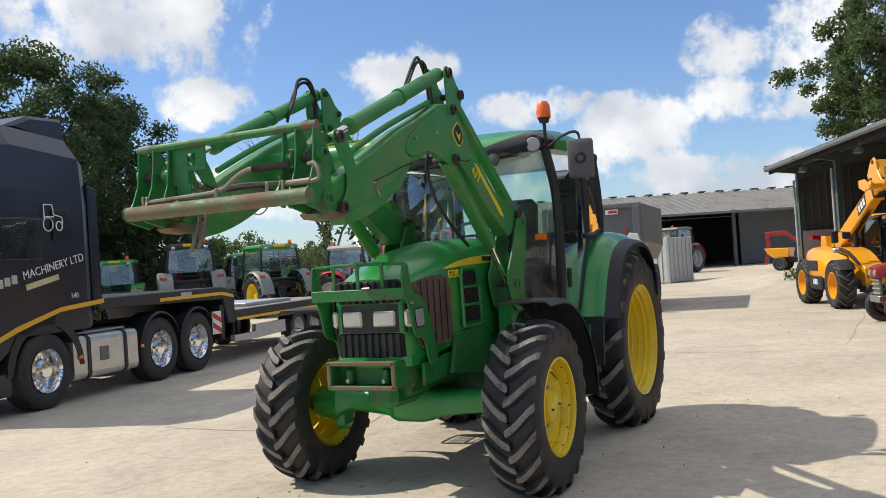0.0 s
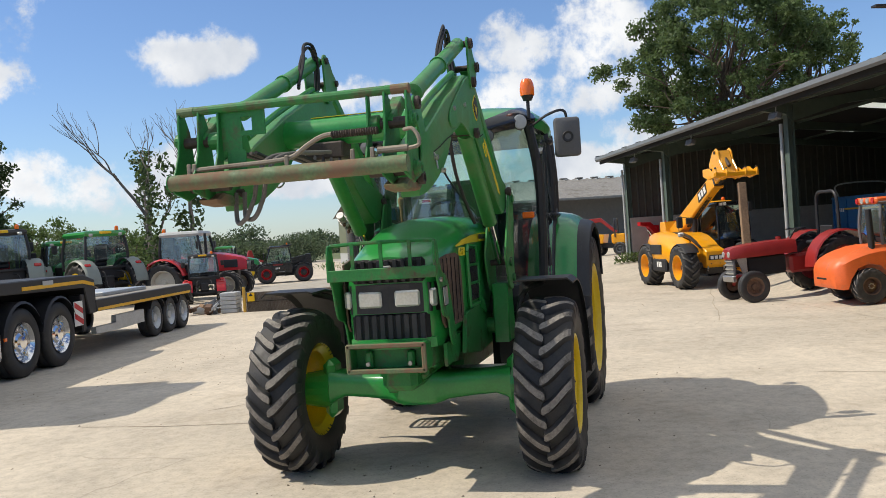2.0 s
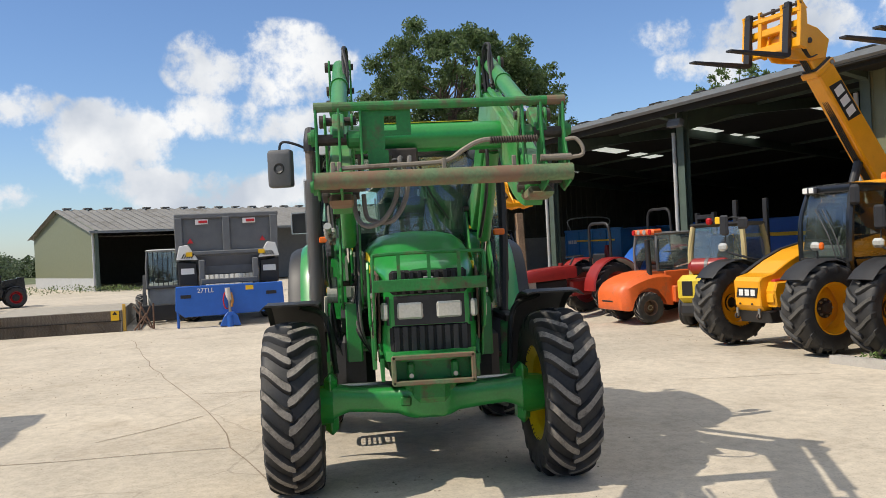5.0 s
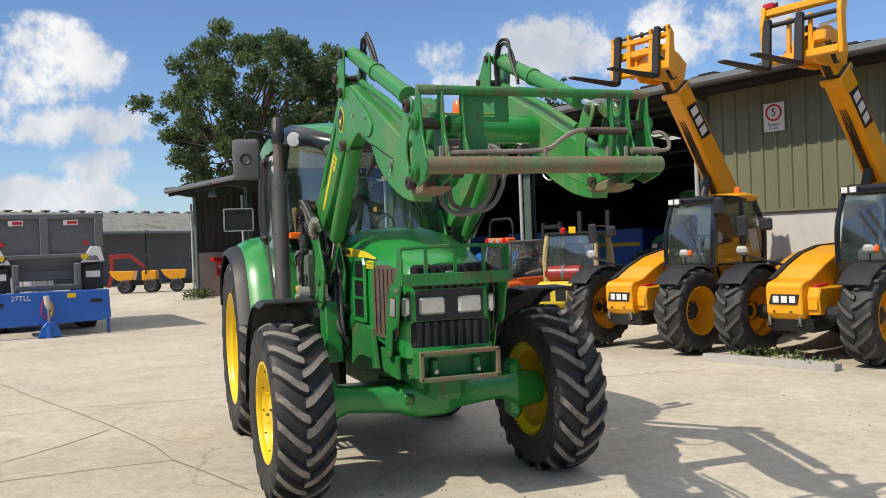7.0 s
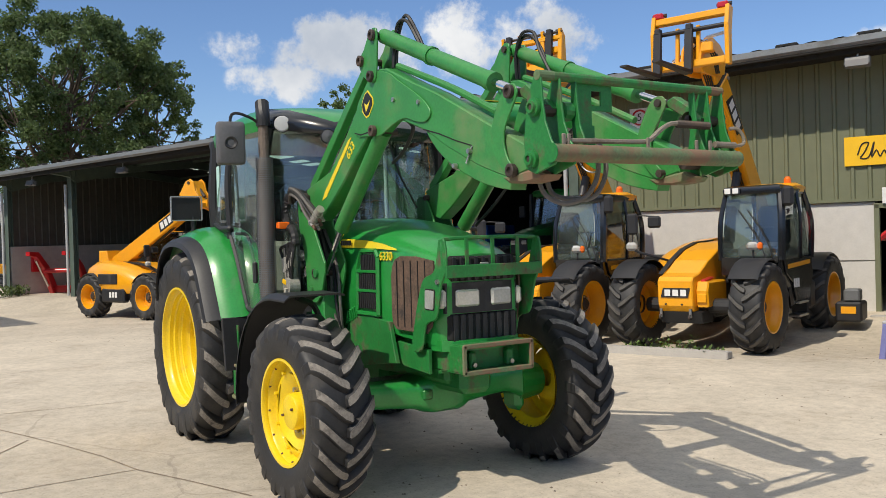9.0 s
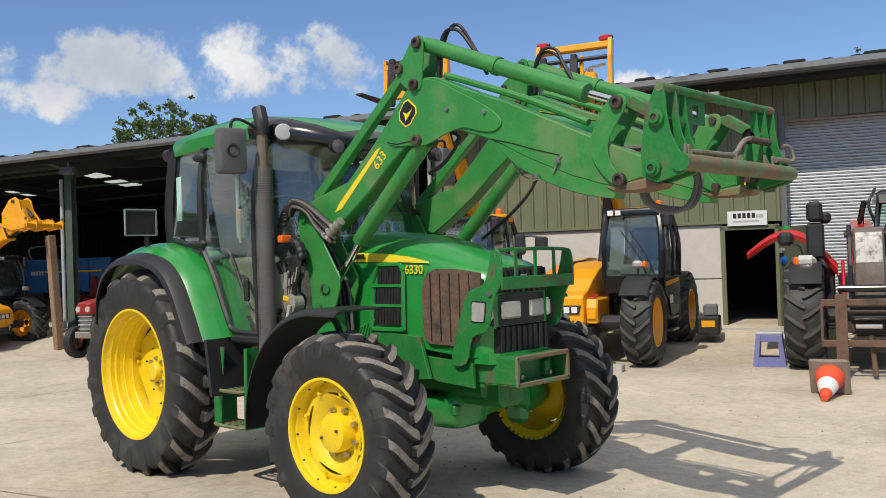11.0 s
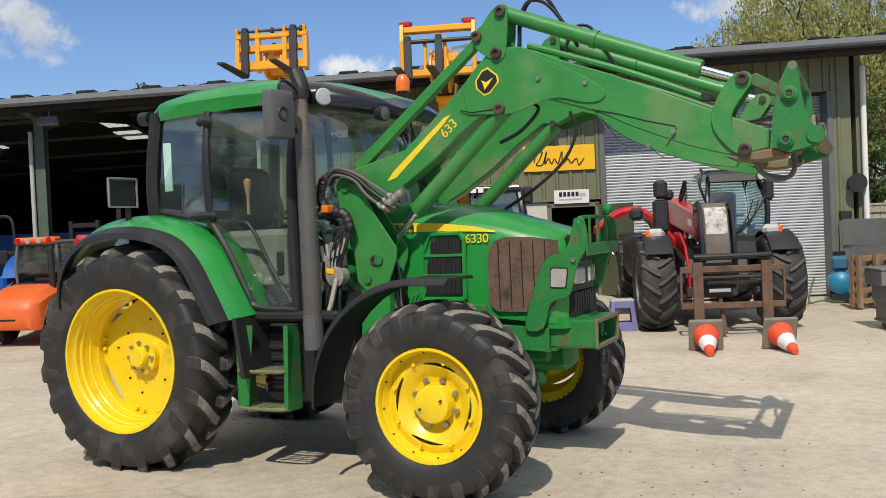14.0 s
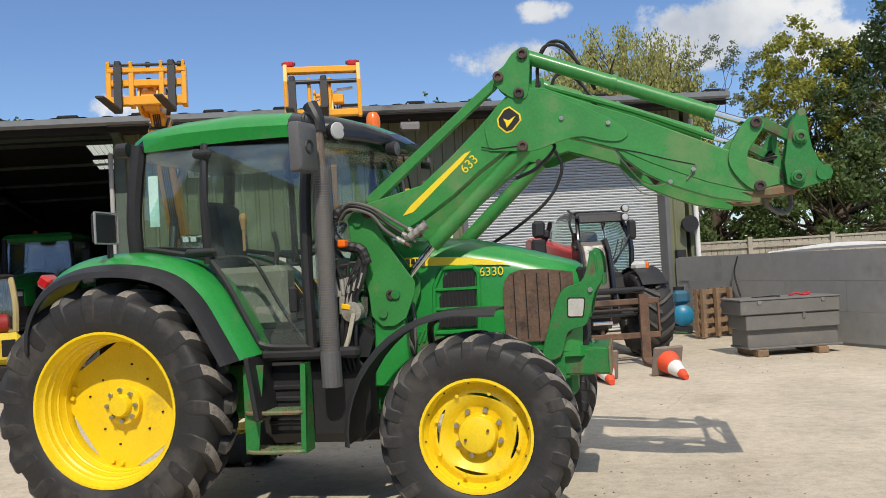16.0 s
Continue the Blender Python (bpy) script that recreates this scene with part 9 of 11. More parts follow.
def vintage_tractor(m, label, paint):
    T = thing("vintage_tractor", label, "tractor", m, "old tractors")
    for sd in (-1, 1):
        farm_wheel(T, 0, sd * 0.56, 0.55, 0.56, 0.28, 0.34, paint, 16, sd, 0.035, 9, True, "rear_wheel", lug_w=0.05, seg=40)
        w = child("front_wheel", stored(("small_tyre",), lambda: road_tyre_mesh(0.30, 0.16, 0.17), [RUBBER]), T, pose(1.76, sd * 0.44, 0.30))
        child("rim", stored(("small_rim",), lambda: lathe(B(), [(-0.07, 0.18), (-0.06, 0.15), (0.0, 0.13), (0.0, 0.06), (-0.05, 0.05), (-0.05, 0.0)], 24), [RUST_BROWN], True), w, pose(0, 0, 0, 0, 0, 0 if sd < 0 else 180))
        bm = B()
        rings = []
        for a in range(0, 161, 16):
            ca, sa = math.cos(radians(a)), math.sin(radians(a))
            rings.append([((0.66 + o) * ca, sd * y, 0.55 + (0.66 + o) * sa) for y, o in ((0.34, -0.02), (0.36, 0.0), (0.70, 0.0), (0.72, -0.03), (0.70, -0.02), (0.36, -0.02))])
        loft(bm, rings)
        part("mudguard", bm, paint, T, "", True)
    bm = B()
    rings = []
    for x, zt, w in ((0.70, 1.11, 0.21), (1.2, 1.12, 0.21), (1.7, 1.10, 0.20), (1.98, 1.07, 0.19), (2.04, 1.03, 0.17)):
        half = [(w, 0.84), (w, zt - 0.08), (w * 0.8, zt - 0.02), (0, zt)]
        rings.append([(x, -y, z) for y, z in half] + [(x, y, z) for y, z in reversed(half[:-1])])
    loft(bm, rings)
    hood = part("hood", bm, paint, T, "faded red hood", True)
    part("grille", box(B(), (1.97, 0, 0.68), (0.06, 0.32, 0.34), 0.02), GREY_STEEL, hood)
    for z in (0.56, 0.64, 0.72, 0.80):
        part("grille_bar", box(B(), (2.005, 0, z), (0.02, 0.33, 0.03), 0.006), COUPLING, hood)
    for sd in (-1, 1):
        part("headlamp", tube(B(), (1.97, sd * 0.11, 0.93), (2.055, sd * 0.11, 0.93), 0.055), LAMP_CLEAR, hood)
    part("engine", box(B(), (1.30, 0, 0.66), (0.80, 0.28, 0.38), 0.04), DARK, T, "dark engine block")
    part("gearbox", box(B(), (0.35, 0, 0.62), (0.95, 0.30, 0.36), 0.05), paint, T)
    part("bumper", box(B(), (2.02, 0, 0.46), (0.08, 0.44, 0.12), 0.015), STEEL, T)
    part("radiator_side", prism(B(), [(1.72, 0.50), (1.80, 0.50), (1.92, 0.86), (1.72, 0.86)], 0.14, 0.17), COUPLING, T)
    part("tank_lid", tube(B(), (0.95, 0, 1.10), (0.95, 0, 1.17), 0.05), paint, hood)
    part("front_axle", hose(B(), [(1.76, -0.40, 0.30), (1.77, -0.24, 0.45), (1.78, 0, 0.50), (1.77, 0.24, 0.45), (1.76, 0.40, 0.30)], 0.035, 7), paint, T)
    part("axle", tube(B(), (0, -0.6, 0.55), (0, 0.6, 0.55), 0.10), paint, T)
    part("roll_bar", hose(B(), [(-0.10, -0.36, 0.85), (-0.12, -0.37, 1.6), (-0.12, -0.30, 1.90), (-0.12, 0, 1.93), (-0.12, 0.30, 1.90), (-0.12, 0.37, 1.6), (-0.10, 0.36, 0.85)], 0.032, 8), BLACK, T, "black roll bar")
    bm = box(B(), (0.10, 0, 0.98), (0.36, 0.42, 0.08), 0.03)
    box(bm, (-0.08, 0, 1.14), (0.06, 0.42, 0.28), 0.02)
    part("seat", bm, BLACK, T)
    part("steering_wheel", lathe(B(), [(-0.012, 0.17), (0.012, 0.17), (0.012, 0.195), (-0.012, 0.195), (-0.012, 0.17)], 18, "z", (0.58, 0, 1.28)), BLACK, T)
    part("steering_column", tube(B(), (0.58, 0, 1.28), (0.80, 0, 1.0), 0.02), BLACK, T)
    return T


vintage_tractor(pose(-9.75, 4.55, ground_z(-9.75, 4.55) - 0.01, 0, 2.4, -68) @ Matrix.Scale(0.968, 4), "old red tractor with a black roll bar", RED)
vintage_tractor(pose(-10.35, 6.2, ground_z(-10.35, 6.2), 0, 0, 112), "blue small tractor with a roll bar in the shed", BLUE)


def rough_forklift(m):
    T = thing("rough_forklift", "orange rough-terrain forklift with a glazed grey cab frame", "forklift", m)
    for sd in (-1, 1):
        farm_wheel(T, 1.35, sd * 0.62, 0.44, 0.45, 0.32, 0.22, ORANGE, 14, sd, 0.03, 9, True, "front_wheel", lug_w=0.06, seg=36)
        farm_wheel(T, 0, sd * 0.54, 0.33, 0.34, 0.24, 0.16, RUST_BROWN, 14, sd, 0.02, 9, True, "rear_wheel", lug_w=0.04, seg=36)
    bm = B()
    rings = []
    for x, z0, z1, w in ((-0.68, 0.40, 0.66, 0.40), (-0.63, 0.32, 0.78, 0.52), (-0.52, 0.29, 0.87, 0.58), (-0.42, 0.30, 0.92, 0.60), (-0.36, 0.48, 0.95, 0.61), (-0.22, 0.68, 1.00, 0.61), (0.0, 0.76, 1.06, 0.61), (0.22, 0.70, 1.09, 0.60), (0.38, 0.50, 1.09, 0.60), (0.44, 0.36, 1.08, 0.60), (0.58, 0.34, 1.05, 0.60)):
        rings.append([(x, -w, z0), (x, w, z0), (x, w, z1 - 0.12), (x, w * 0.8, z1), (x, -w * 0.8, z1), (x, -w, z1 - 0.12)])
    loft(bm, rings)
    hood = part("counterweight", bm, ORANGE, T, "rounded orange engine cover", True)
    for k in range(3):
        part("vent", box(B(), (-0.672 + 0.022 * k, 0.0, 0.50 + 0.085 * k), (0.04, 0.46, 0.035), 0.01), DARK, hood)
    part("frame", box(B(), (0.95, 0, 0.55), (1.1, 0.9, 0.34), 0.03), ORANGE, T)
    part("side_box", box(B(), (0.85, -0.58, 0.58), (0.55, 0.22, 0.36), 0.03), ORANGE, T)
    cab_frame(T, 0.34, 1.32, 0.92, 1.06, 1.88, 0.030, 0.08, GREY_STEEL, GREY_STEEL, GLASS_DARK, 0.0, 0.05)
    part("visor", box(B(), (0.40, 0, 1.94), (0.26, 0.90, 0.13), 0.04), ORANGE, T, "orange roof visor")
    for sd in (-1, 1):
        part("side_panel", box(B(), (0.92, sd * 0.53, 0.88), (0.95, 0.05, 0.42), 0.02), ORANGE, T)
    part("exhaust", tube(B(), (0.12, -0.48, 1.0), (0.10, -0.48, 1.78), 0.06), BLACK, T)
    for y, lens in ((-0.34, RED_LENS), (-0.12, LAMP_CLEAR), (0.12, LAMP_CLEAR), (0.34, RED_LENS)):
        part("lamp", tube(B(), (0.28, y, 1.94), (0.25, y, 1.94), 0.055), lens, T, "round roof lamp")
    for sd in (-1, 1):
        part("mast_rail", box(B(), (1.95, sd * 0.32, 1.25), (0.10, 0.09, 2.1), 0.01), BLACK, T)
    part("mast_bar", box(B(), (1.95, 0, 2.2), (0.08, 0.7, 0.1), 0.01), BLACK, T)
    for sd in (-1, 1):
        part("fork", prism(B(), [(2.02, 0.9), (2.06, 0.9), (2.07, 0.18), (3.0, 0.14), (3.0, 0.11), (2.03, 0.13)], sd * 0.28 - 0.05, sd * 0.28 + 0.05), BLACK, T)
    return T


rough_forklift(pose(-7.83, 4.71, 0.03, 0, -1, 103) @ Matrix.Scale(0.86, 4))


def gas_forklift(m):
    T = thing("gas_forklift", "yellow forklift carrying a red gas bottle", "forklift", m)
    yel = mat("forklift_yellow", (0.62, 0.46, 0.03), 0.5, var=0.12)
    for x, r, w in ((1.5, 0.36, 0.28), (0, 0.30, 0.22)):
        for sd in (-1, 1):
            wh = child("wheel", stored(("fork_tyre", r), lambda: road_tyre_mesh(r, w, r * 0.55), [RUBBER]), T, pose(x, sd * 0.48, r))
            child("rim", stored(("fork_rim", r), lambda: lathe(B(), [(-w * 0.4, r * 0.56), (-w * 0.3, r * 0.5), (-w * 0.1, r * 0.2), (-w * 0.2, 0.0)], 20), [yel], True), wh, pose(0, 0, 0, 0, 0, 0 if sd < 0 else 180))
    cw = part("counterweight", box(B(), (-0.1, 0, 0.68), (0.7, 1.06, 0.50), 0.10), yel, T)
    for y in (-0.30, 0.0, 0.30):
        part("vent_slot", box(B(), (-0.452, y, 0.70), (0.02, 0.20, 0.26), 0.02), DARK, cw)
    part("ballast", box(B(), (-0.08, 0, 0.32), (0.66, 1.0, 0.26), 0.06), BLACK, T)
    part("body", box(B(), (0.8, 0, 0.62), (1.3, 0.96, 0.5), 0.05), yel, T)
    bottle = part("gas_bottle", lathe(B(), [(-0.36, 0.0), (-0.36, 0.10), (-0.32, 0.15), (0.28, 0.15), (0.34, 0.09), (0.38, 0.05), (0.38, 0.0)], 20, "y", (-0.16, 0, 1.075)), RED, T, "red gas bottle lying on the counterweight", True)
    part("bottle_strap", lathe(B(), [(-0.03, 0.152), (-0.03, 0.16), (0.03, 0.16), (0.03, 0.152)], 20, "y", (-0.16, 0, 1.075)), GREY_STEEL, bottle)
    cab_frame(T, 0.22, 1.40, 1.0, 0.92, 1.80, 0.05, 0.16, mat("tan_cab_paint", (0.42, 0.35, 0.17), 0.55), BLACK, GLASS_DARK, 0.0, 0.06)
    for sd in (-1, 1):
        part("mast_rail", box(B(), (1.95, sd * 0.3, 1.2), (0.12, 0.09, 2.2), 0.01), BLACK, T)
    part("beacon_lamp", box(B(), (0.22, 0.12, 1.88), (0.11, 0.11, 0.13), 0.03), RED_LENS, T)
    part("horn_plate", box(B(), (0.22, -0.06, 1.89), (0.03, 0.14, 0.13), 0.01), SIGN_YELLOW, T)
    return T


gas_forklift(pose(-6.28, 5.63, 0.03, 0, 0, 135) @ Matrix.Scale(0.96, 4))


def lorry():
    T = thing("lorry", "dark articulated lorry with a black and yellow low-loader", "lorry", pose(0.42, -8.02, 0, 0, 0, 11.3))
    yel = mat("lorry_stripe", (0.75, 0.42, 0.02), 0.4, var=0.05)
    # local: +y is the side that faces the yard
    for x, r in ((0.0, 0.50), (-2.57, 0.50), (-3.66, 0.50)):
        for sd in (-1, 1):
            wh = child("wheel", stored(("lorry_tyre",), lambda: road_tyre_mesh(0.50, 0.34, 0.29), [RUBBER]), T, pose(x, sd * 1.08, r, 0, 0, 0 if sd < 0 else 180))
            child("rim", stored(("lorry_rim",), lambda: lathe(B(), [(-0.15, 0.295), (-0.17, 0.29), (-0.13, 0.265), (-0.03, 0.24), (-0.03, 0.17), (-0.10, 0.14), (-0.12, 0.10), (-0.16, 0.09), (-0.17, 0.0)], 36), [CHROME], True), wh)
            bolt_ring(wh, "wheel_nut", 10, 0.185, -0.04, 0.028, CHROME)
    # cab shell
    bm = B()
    rings = []
    for x, z0, zt, w in ((-1.02, 1.02, 3.62, 1.20), (-0.9, 0.98, 3.70, 1.23), (0.4, 0.98, 3.78, 1.25), (1.0, 0.60, 3.70, 1.24), (1.28, 0.42, 3.40, 1.18), (1.36, 0.42, 2.2, 1.10)):
        half = [(w, z0), (w, zt - 0.9), (w * 0.97, zt - 0.35), (w * 0.80, zt - 0.06), (0.0, zt)]
        rings.append([(x, -y, z) for y, z in half] + [(x, y, z) for y, z in reversed(half[:-1])])
    loft(bm, rings)
    part("cab", bm, NAVY, T, "dark glossy lorry cab")
    part("door", box(B(), (0.30, 1.252, 1.75), (1.0, 0.02, 1.50), 0.01), NAVY, T)
    part("side_window", box(B(), (0.36, 1.265, 2.22), (0.74, 0.012, 0.52), 0.01), GLASS_DARK, T)
    part("rear_window", box(B(), (-0.42, 1.262, 2.42), (0.36, 0.01, 0.40), 0.01), BLACK_GLOSS, T)
    part("sun_visor", box(B(), (1.28, 0, 3.05), (0.12, 2.2, 0.24), 0.04), BLACK_GLOSS, T)
    part("windscreen", box(B(), (1.325, 0, 2.45), (0.03, 2.05, 0.85), 0.02, rot=(0, -6, 0)), BLACK_GLOSS, T)
    part("deflector", prism(B(), [(-1.05, 3.0), (-1.25, 2.95), (-1.25, 1.2), (-1.05, 1.2)], 1.05, 1.22, bevel=0.02), NAVY, T)
    part("roof_deflector", prism(B(), [(-1.0, 3.55), (0.2, 3.72), (-0.3, 3.92), (-0.95, 3.95)], -0.95, 0.95, bevel=0.05), NAVY, T)
    part("stripe", prism(B(), [(-1.20, 1.31), (-1.20, 1.375), (-0.3, 1.31), (0.5, 1.12), (1.2, 0.88), (1.2, 0.82), (0.5, 1.05), (-0.3, 1.25)], 1.258, 1.27), yel, T, "yellow stripe along the cab")
    part("wheel_arch", prism(B(), arc_pts(0.0, 0.5, 0.72, 0, 180, 12) + [(-0.62, 0.5)] + arc_pts(0.0, 0.5, 0.60, 170, 10, 10) + [(0.62, 0.5)], 0.98, 1.262), BLACK, T)
    part("bumper", box(B(), (1.18, 0, 0.55), (0.40, 2.42, 0.42), 0.06), BLACK, T)
    part("sill", box(B(), (0.78, 1.22, 0.42), (0.30, 0.06, 0.30), 0.02), NAVY, T)
    for x, y, z in ((1.05, 1.46, 2.3),):
        part("mirror", box(B(), (x, y, z), (0.14, 0.24, 0.62), 0.05), BLACK_GLOSS, T)
    rot = pose(0, 0, 0, 90, 0, 180)
    slant = pose(0, 0, 0, 0, 0, 11)
    words("MACHINERY LTD", 0.155, WHITE, T, Matrix.Translation((-0.22, 1.272, 1.86)) @ rot @ slant, "lettering", "white lettering on the cab side", 0.002)
    bm = B()
    for k in range(3):
        box(bm, (0.52 + k * 0.12, 1.275, 1.71 - k * 0.023), (0.095, 0.006, 0.11))
    part("name_bar", bm, mat("silver_lettering", (0.45, 0.46, 0.40), 0.5), T)
    part("number_bar", box(B(), (0.02, 1.275, 1.66), (0.62, 0.006, 0.075), rot=(0, 11, 0)), mat("gold_lettering", (0.55, 0.50, 0.25), 0.5), T)
    words("540", 0.10, WHITE, T, Matrix.Translation((-0.60, 1.262, 1.45)) @ rot, "lettering")
    # white outline emblem of a tractor
    bm = B()
    for c, r in (((-0.15, 2.42), 0.09), ((-0.36, 2.40), 0.06)):
        ring = [(c[0] + r * math.cos(a), 1.27, c[1] + r * math.sin(a)) for a in [6.2832 * k / 14 for k in range(15)]]
        hose(bm, ring, 0.008, 5, 2)
    for a, b in (((-0.08, 2.5), (-0.08, 2.68)), ((-0.08, 2.68), (-0.24, 2.68)), ((-0.24, 2.68), (-0.26, 2.55)), ((-0.26, 2.55), (-0.42, 2.52)), ((-0.42, 2.52), (-0.43, 2.42)), ((-0.08, 2.52), (-0.26, 2.52))):
        tube(bm, (a[0], 1.27, a[1]), (b[0], 1.27, b[1]), 0.008, seg=5)
    part("emblem", bm, WHITE, T, "white outline drawing of a tractor")
    # chassis, tank, side boxes
    part("chassis", box(B(), (-2.2, 0, 0.82), (5.4, 0.9, 0.26), 0.03), BLACK, T)
    def shell(x0, x1, g, bm):
        ring = []
        for cy, cz, a0 in ((1.17, 0.80, 0), (0.76, 0.80, 90), (0.76, 0.37, 180), (1.17, 0.37, 270)):
            ring += [(cy + (0.09 + g) * math.cos(radians(a0 + k)), cz + (0.09 + g) * math.sin(radians(a0 + k))) for k in (0, 30, 60, 90)]
        return loft(bm, [[(x, y, z) for y, z in ring] for x in (x0, x1)])
    tank = part("fuel_tank", shell(-0.50, -1.94, 0.0, B()), mat("brushed_aluminium", (0.62, 0.62, 0.60), 0.38, metal=0.85, var=0.12, dirt=(0.35, 0.33, 0.30), dirt_amount=0.25), T, "brushed aluminium fuel tank")
    for x in (-0.82, -1.64):
        part("tank_strap", shell(x - 0.035, x + 0.035, 0.012, B()), BLACK, tank)
    part("filler_cap", tube(B(), (-0.95, 1.02, 0.88), (-0.95, 1.02, 0.95), 0.06), BLACK, tank)
    part("tank_step", box(B(), (-1.15, 1.262, 0.60), (0.20, 0.02, 0.20), 0.01), GREY_STEEL, tank)
    for x in (-0.62, -2.02):
        part("side_marker", box(B(), (x, 1.285, 0.60), (0.07, 0.03, 0.05), 0.01), AMBER, T)
    part("tank_top", box(B(), (-1.25, 0.92, 0.915), (1.2, 0.4, 0.03), 0.01), GALV, T)
    for x in (-2.57, -3.66):
        bm = B()
        rings = []
        for a in range(8, 173, 15):
            ca, sa = math.cos(radians(a)), math.sin(radians(a))
            rings.append([(x + (0.55 + o) * ca, y, 0.5 + (0.58 + o) * sa) for y, o in ((0.88, 0), (0.90, 0.015), (1.26, 0.015), (1.28, -0.02), (1.26, -0.01), (0.90, 0))])
        loft(bm, rings)
        part("mudguard", bm, BLACK, T, "", True)
    # trailer
    tr = thing("low_loader", "black low-loader trailer with yellow side stripes", "trailer", T.matrix_basis.copy())
    for x in (-7.66, -8.45, -9.22):
        for sd in (-1, 1):
            wh = child("wheel", stored(("trailer_tyre",), lambda: road_tyre_mesh(0.37, 0.28, 0.22), [RUBBER]), tr, pose(x, sd * 1.08, 0.37, 0, 0, 0 if sd < 0 else 180))
            child("rim", stored(("trailer_rim",), lambda: lathe(B(), [(-0.12, 0.225), (-0.14, 0.22), (-0.10, 0.19), (-0.03, 0.165), (-0.03, 0.10), (-0.11, 0.08), (-0.12, 0.0)], 28), [GALV], True), wh)
    part("gooseneck", prism(B(), [(-1.10, 1.38), (-4.55, 1.38), (-4.95, 1.28), (-4.95, 0.72), (-4.70, 0.72), (-4.55, 1.16), (-1.10, 1.22)], -1.25, 1.25, bevel=0.015), BLACK, tr)
    part("neck_stripe", prism(B(), [(-2.6, 1.235), (-4.5, 1.235), (-4.9, 1.17), (-4.9, 1.225), (-4.52, 1.29), (-2.6, 1.29)], 1.252, 1.262), yel, tr)
    part("neck_mark", box(B(), (-3.35, 1.258, 1.31), (0.32, 0.012, 0.07), 0.004), LIGHT_GREY, tr)
    part("deck", box(B(), (-7.27, 0, 0.90), (4.7, 2.5, 0.08), 0.01), mat("deck_boards", (0.24, 0.22, 0.19), 0.8, var=0.2), tr, "worn timber and steel deck")
    part("deck_beam", box(B(), (-7.27, 1.23, 0.83), (4.7, 0.06, 0.20), 0.01), BLACK, tr)
    part("deck_stripe", box(B(), (-7.27, 1.266, 0.765), (4.6, 0.008, 0.05)), yel, tr)
    part("side_box", prism(B(), [(-4.9, 0.36), (-4.9, 0.47), (-5.7, 0.47), (-5.72, 0.60), (-6.98, 0.60), (-6.98, 0.36), (-5.7, 0.34)], 1.15, 1.24), GALV, tr)
    hb = part("hazard_board", box(B(), (-4.26, 1.262, 0.76), (0.30, 0.012, 0.40), 0.003), WHITE, tr, "red and white striped hazard board")
    for z in (0.565, 0.745):
        part("stripe", prism(B(), [(-4.40, z), (-4.12, z + 0.12), (-4.12, z + 0.21), (-4.40, z + 0.09)], 1.268, 1.272), SIGN_RED, hb)
    part("neck_leg", box(B(), (-4.52, 1.12, 0.75), (0.14, 0.22, 0.62), 0.02), BLACK, tr)
    part("load_ramp", box(B(), (-6.9, 0.2, 0.975), (2.0, 1.5, 0.07), 0.01), GALV, tr)
    part("tail_beam", box(B(), (-9.66, 0, 0.74), (0.12, 2.5, 0.32), 0.02), BLACK, tr)
    for x in (-7.66, -8.45, -9.22):
        part("mudguard", prism(B(), arc_pts(x, 0.37, 0.43, 28, 152, 8) + arc_pts(x, 0.37, 0.41, 152, 28, 8), 0.92, 1.26), BLACK, tr)
    return T


lorry()


